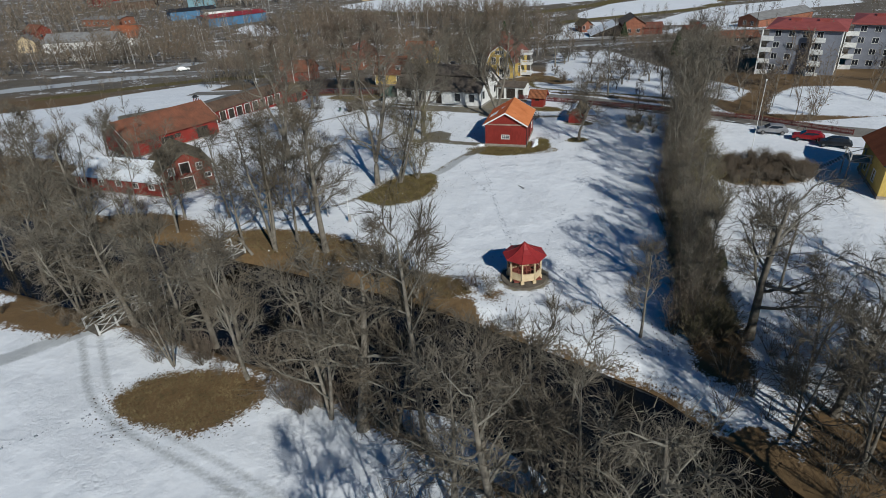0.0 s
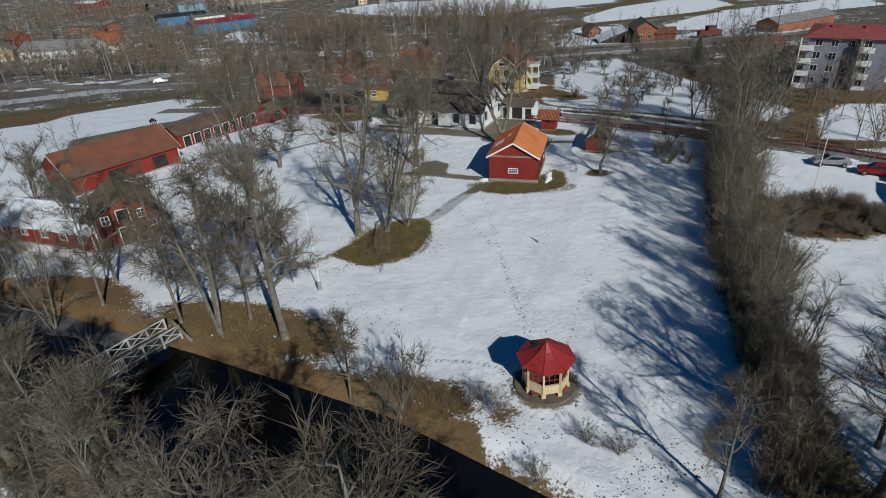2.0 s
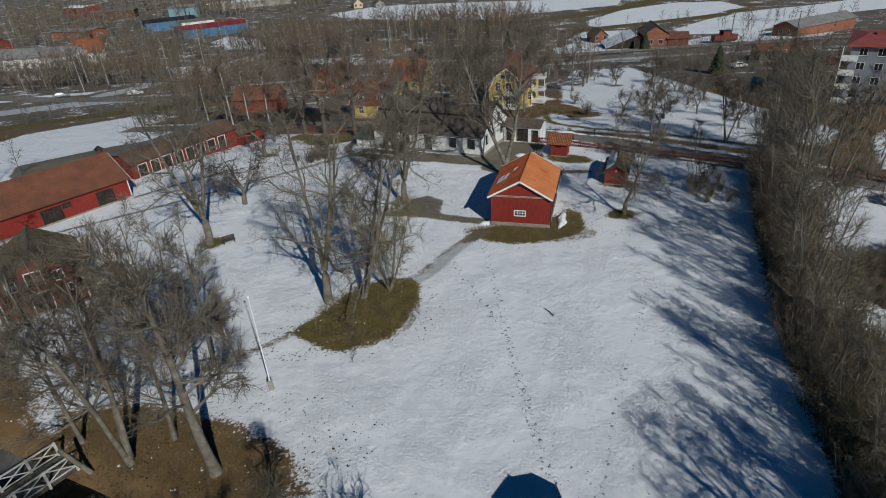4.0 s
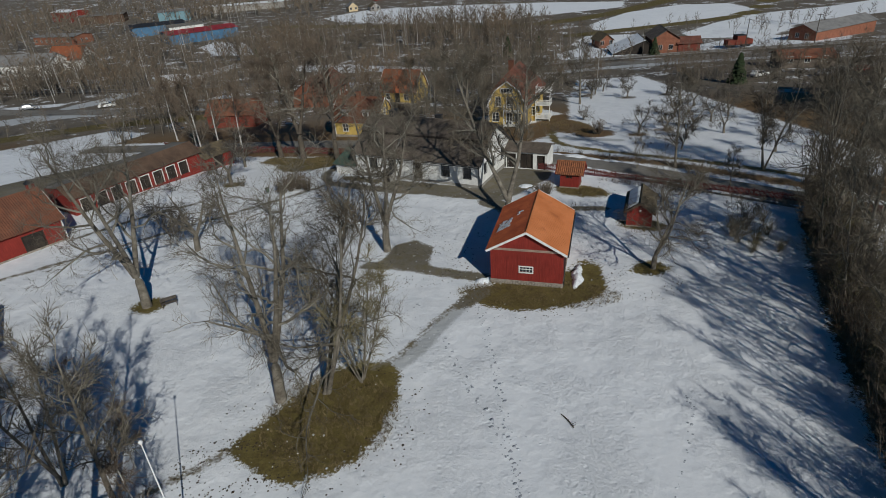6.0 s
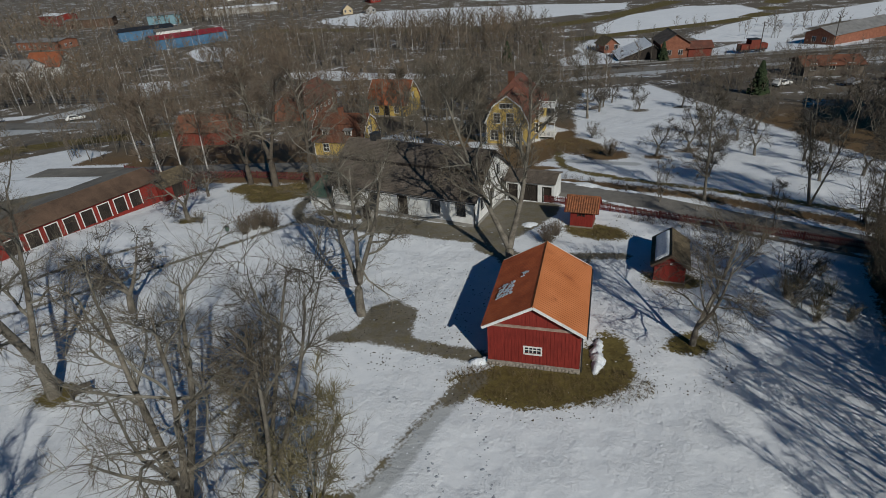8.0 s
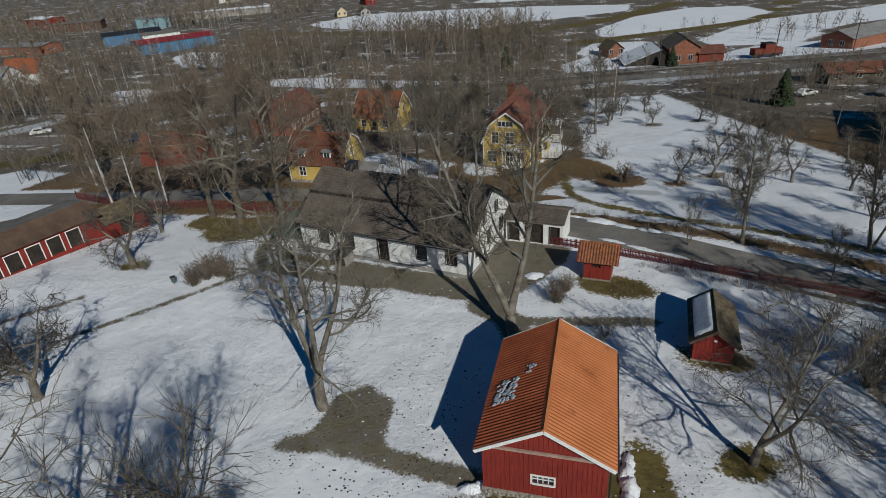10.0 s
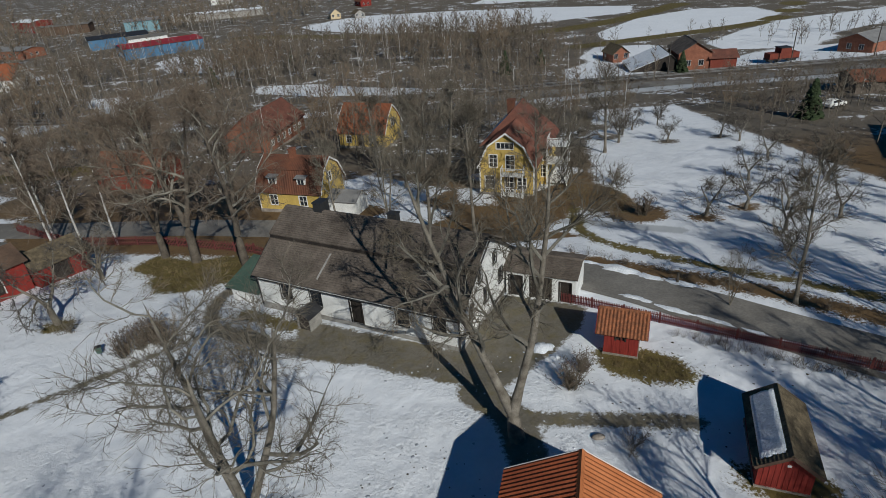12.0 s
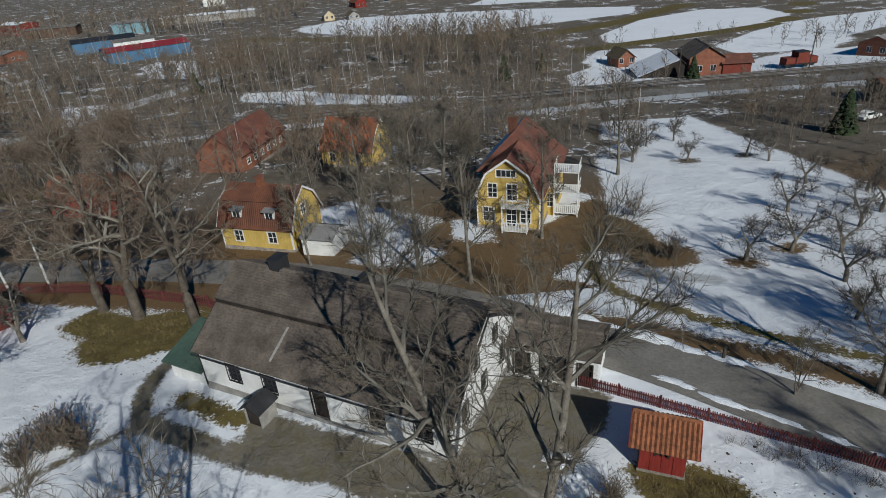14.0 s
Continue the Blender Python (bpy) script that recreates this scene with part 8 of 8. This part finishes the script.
# trodden snow; the shade inside footprint dents is painted as a darker colour
M_TRODDEN = mottled("trodden_snow_with_shade", (0.33, 0.35, 0.385), (0.5, 0.52, 0.56), 3.0, 20.0, 0.6, 0.3, 0.02)
LUMPS = [lump(k, 0.5) for k in range(3)]
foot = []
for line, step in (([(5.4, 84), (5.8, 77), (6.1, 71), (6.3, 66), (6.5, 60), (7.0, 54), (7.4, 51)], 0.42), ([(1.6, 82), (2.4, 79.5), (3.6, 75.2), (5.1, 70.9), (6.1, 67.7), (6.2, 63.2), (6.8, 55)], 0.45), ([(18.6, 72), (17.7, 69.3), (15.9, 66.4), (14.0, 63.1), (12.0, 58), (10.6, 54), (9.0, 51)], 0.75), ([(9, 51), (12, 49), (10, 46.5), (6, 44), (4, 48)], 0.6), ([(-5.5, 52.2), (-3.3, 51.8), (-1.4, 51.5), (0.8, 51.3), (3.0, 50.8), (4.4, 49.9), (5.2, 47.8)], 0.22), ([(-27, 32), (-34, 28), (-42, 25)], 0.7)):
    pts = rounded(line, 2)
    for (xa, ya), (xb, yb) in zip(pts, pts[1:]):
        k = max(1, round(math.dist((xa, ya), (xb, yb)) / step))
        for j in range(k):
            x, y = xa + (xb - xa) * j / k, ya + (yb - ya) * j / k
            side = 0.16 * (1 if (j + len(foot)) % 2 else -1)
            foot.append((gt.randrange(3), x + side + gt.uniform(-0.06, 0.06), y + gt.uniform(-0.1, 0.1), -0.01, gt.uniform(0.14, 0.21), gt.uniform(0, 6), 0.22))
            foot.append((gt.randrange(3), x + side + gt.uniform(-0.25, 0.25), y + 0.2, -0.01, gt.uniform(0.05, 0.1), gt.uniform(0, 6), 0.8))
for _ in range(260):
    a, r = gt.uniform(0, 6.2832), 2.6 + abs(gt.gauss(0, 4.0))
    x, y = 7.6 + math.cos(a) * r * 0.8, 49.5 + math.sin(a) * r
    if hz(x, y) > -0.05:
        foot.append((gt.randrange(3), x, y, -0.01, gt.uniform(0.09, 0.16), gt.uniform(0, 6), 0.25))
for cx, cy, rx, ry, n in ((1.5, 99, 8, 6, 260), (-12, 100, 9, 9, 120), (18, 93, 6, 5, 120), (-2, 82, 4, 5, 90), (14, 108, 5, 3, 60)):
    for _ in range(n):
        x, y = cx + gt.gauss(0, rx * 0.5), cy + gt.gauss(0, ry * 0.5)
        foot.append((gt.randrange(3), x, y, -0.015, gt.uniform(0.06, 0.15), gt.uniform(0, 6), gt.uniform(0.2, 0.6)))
loose = []
for _ in range(5200):
    x, y = gt.uniform(-34, 30), gt.uniform(44, 110)
    if hz(x, y) > -0.05 and math.sin(x * 0.31 + 2 * math.sin(y * 0.17)) + gt.uniform(-1, 1) > -0.2:
        loose.append((gt.randrange(3), x, y, -0.02, gt.uniform(0.04, 0.12), gt.uniform(0, 6), 0.8))
scatter("snow_lumps", LUMPS, loose, M_SNOWROOF, "loose lumps and ridges of granular spring snow", "snow")
scatter("snow_clods", LUMPS, foot, M_TRODDEN, "trodden footprints, coloured dark for their shade, and loose clods in the snow", "snow")
# leaf litter and clods of earth melting out round the bare patches
spk = []
for cx, cy, rx, ry, n in ((-5.9, 72.0, 7.2, 6.2, 260), (10.5, 85.8, 8.0, 4.0, 220), (-20.5, 33.0, 7.4, 4.6, 500), (-15, 58, 12, 5.0, 420), (20, 86.5, 3.5, 3.0, 160), (0, 92, 6, 4, 260), (7, 41, 9, 3.5, 420), (14, 38, 5, 3.0, 200), (4.5, 98, 3.5, 4, 90), (22, 104, 6, 4, 50), (-15, 126, 7, 5, 200), (28, 108, 9, 2.5, 70), (-11, 68.5, 4, 2.5, 260)):
    for _ in range(n):
        a, r = gt.uniform(0, 6.2832), math.sqrt(gt.uniform(0.25, 1.0))
        x, y = cx + math.cos(a) * rx * r, cy + math.sin(a) * ry * r
        if hz(x, y) < -1.2:
            continue
        spk.append((gt.randrange(3), x, y, hz(x, y), gt.uniform(0.025, 0.08) * (1.4 if gt.random() < 0.12 else 1), gt.uniform(0, 6), 0.5))
scatter("earth_clods", LUMPS, spk, M_LITTER, "dark leaves and clods of earth melting out of the snow", "leaf litter")


# ---- dead grass ----
def tuft(seed, n, h, lean):
    q = np.random.default_rng(seed)
    blades = []
    for _ in range(n):
        p = np.array((q.normal(0, 0.16), q.normal(0, 0.16), -0.03))
        d = np.array((q.normal(0, lean), q.normal(0, lean), 1.0))
        blades.append((np.array((p, p + d * h * q.uniform(0.5, 1.1))), np.array((0.016, 0.012))))
    return mesh_of("tuft", [(blades, 1)], M_STRAW)


TUFTS = [tuft(1, 10, 0.35, 0.6), tuft(2, 9, 0.28, 0.8)]
grass = []
for cx, cy, rx, ry, turn, n in ((-5.6, 72.2, 4.6, 4.6, 0, 1100), (-17, 57.0, 9.8, 3.2, -22, 1700), (-2.6, 47.6, 4.8, 2.0, -18, 1000), (-20.5, 33.2, 5.6, 3.0, -10, 1100), (10.5, 85.6, 7.0, 2.2, -10, 800), (24.5, 140, 3.4, 6.6, 20, 500), (-20, 128.4, 5.5, 2.6, -10, 400), (19.4, 107.4, 3.0, 1.5, -25, 260), (-16.5, 126.5, 5.0, 3.2, 20, 300), (41.5, 70.5, 6.2, 3.0, 15, 600), (-38, 62, 7.6, 3.0, -20, 600)):
    for _ in range(n):
        a, r = gt.uniform(0, 6.2832), math.sqrt(gt.uniform(0, 1.0))
        u, v = math.cos(a) * rx * r, math.sin(a) * ry * r
        c, s = math.cos(radians(turn)), math.sin(radians(turn))
        x, y = cx + u * c - v * s, cy + u * s + v * c
        grass.append((gt.randrange(2), x, y, hz(x, y), gt.uniform(0.6, 1.2), gt.uniform(0, 6), gt.uniform(0.5, 1.0)))
scatter("dead_grass", TUFTS, grass, M_STRAW, "tufts of flattened dead straw-coloured grass", "grass")

# hedges along the far side of the road
hedge = []
for i in range(150):
    f = gt.random()
    x, y = 15.6 + 48 * f, 127.6 - 38.2 * f + gt.uniform(-0.6, 0.6)
    hedge.append((1, x, y, hz(x, y), gt.uniform(0.25, 0.45), gt.uniform(0, 6.3), 1))
for i in range(120):
    f = gt.random()
    x, y = 22 + 28 * f, 110.9 - 16.5 * f + gt.uniform(-0.6, 0.5)
    hedge.append((1, x, y, hz(x, y), gt.uniform(0.22, 0.5), gt.uniform(0, 6.3), 1))
for i in range(60):
    x, y = gt.uniform(12, 26), gt.uniform(134, 143)
    hedge.append((1, x, y, hz(x, y), gt.uniform(0.3, 0.5), gt.uniform(0, 6.3), 1))
low_bush = [thicket[0], join_tree(simple_tree(103, 2.6, 0.022, 8, 3, 4, 0.34, 0.012, M_TWIG, M_TWIG_RED, 0.45))]
scatter("road_hedge", low_bush, hedge, None, "low bare brown hedges along the village road", "hedge", mats=[M_TWIG, M_TWIG_RED])

# things lying about
st = bmesh.new()
rod(st, (-0.62, 0.48, 0.05), (-0.05, 0.06, 0.08), 0.03, 0.05, 7)
rod(st, (-0.05, 0.06, 0.08), (0.42, -0.42, 0.05), 0.05, 0.035, 7)
rod(st, (0.3, -0.3, 0.06), (0.5, -0.22, 0.16), 0.025, 0.012, 6)
rod(st, (0.2, -0.2, 0.07), (0.46, -0.05, 0.2), 0.022, 0.01, 6)
tagged(part("fallen_branch", st, M_DARKWOOD, None, m=pose(10.05, 70.5, 0.0, 0, 0, -25)), "dark broken branch lying on open snow", "branch")
bm = bmesh.new()
bmesh.ops.create_uvsphere(bm, u_segments=12, v_segments=8, radius=0.4)
for v in bm.verts:
    v.co = Vector((v.co.x, v.co.y * 0.55, max(v.co.z, -0.1) * 0.5))
tagged(part("boulder", bm, M_STONE, None, m=pose(14.8, 101.6, 0.05), smooth=True), "dark rounded boulder showing through the snow", "stone")


def bench(x, y, turn):
    t = thing("garden_bench", pose(x, y, hz(x, y), 0, 0, turn), "dark slatted garden bench beneath the tree", "bench")
    for k in range(3):
        part("slat", box(bmesh.new(), -0.7, 0.7, -0.2 + 0.15 * k, -0.08 + 0.15 * k, 0.42, 0.46), M_DARKWOOD, t)
    part("backrest", box(bmesh.new(), -0.7, 0.7, 0.26, 0.3, 0.5, 0.85), M_DARKWOOD, t)
    for px in (-0.6, 0.55):
        part("leg", box(bmesh.new(), px, px + 0.06, -0.2, 0.3, 0, 0.42), M_DARKWOOD, t)


bench(-22.4, 87.4, 30)


def litter_bin(x, y, turn):
    t = thing("litter_bin", pose(x, y, hz(x, y), 0, 0, turn), "dark green litter bin on a post in snow", "litter bin")
    part("post", rod(bmesh.new(), (0, 0.12, -0.2), (0, 0.12, 0.95), 0.035, 0.035, 8), M_STEEL, t)
    body = bmesh.new()
    hexa(body, [(-0.17, -0.17, 0.35), (0.17, -0.17, 0.35), (0.17, 0.08, 0.35), (-0.17, 0.08, 0.35)], [(-0.21, -0.21, 0.85), (0.21, -0.21, 0.85), (0.21, 0.08, 0.85), (-0.21, 0.08, 0.85)])
    bmesh.ops.recalc_face_normals(body, faces=body.faces)
    part("body", body, M_GREENROOF, t)
    part("lid", box(bmesh.new(), -0.24, 0.24, -0.24, 0.11, 0.88, 0.93), M_BLACK, t)


litter_bin(-19.9, 113.1, 30)
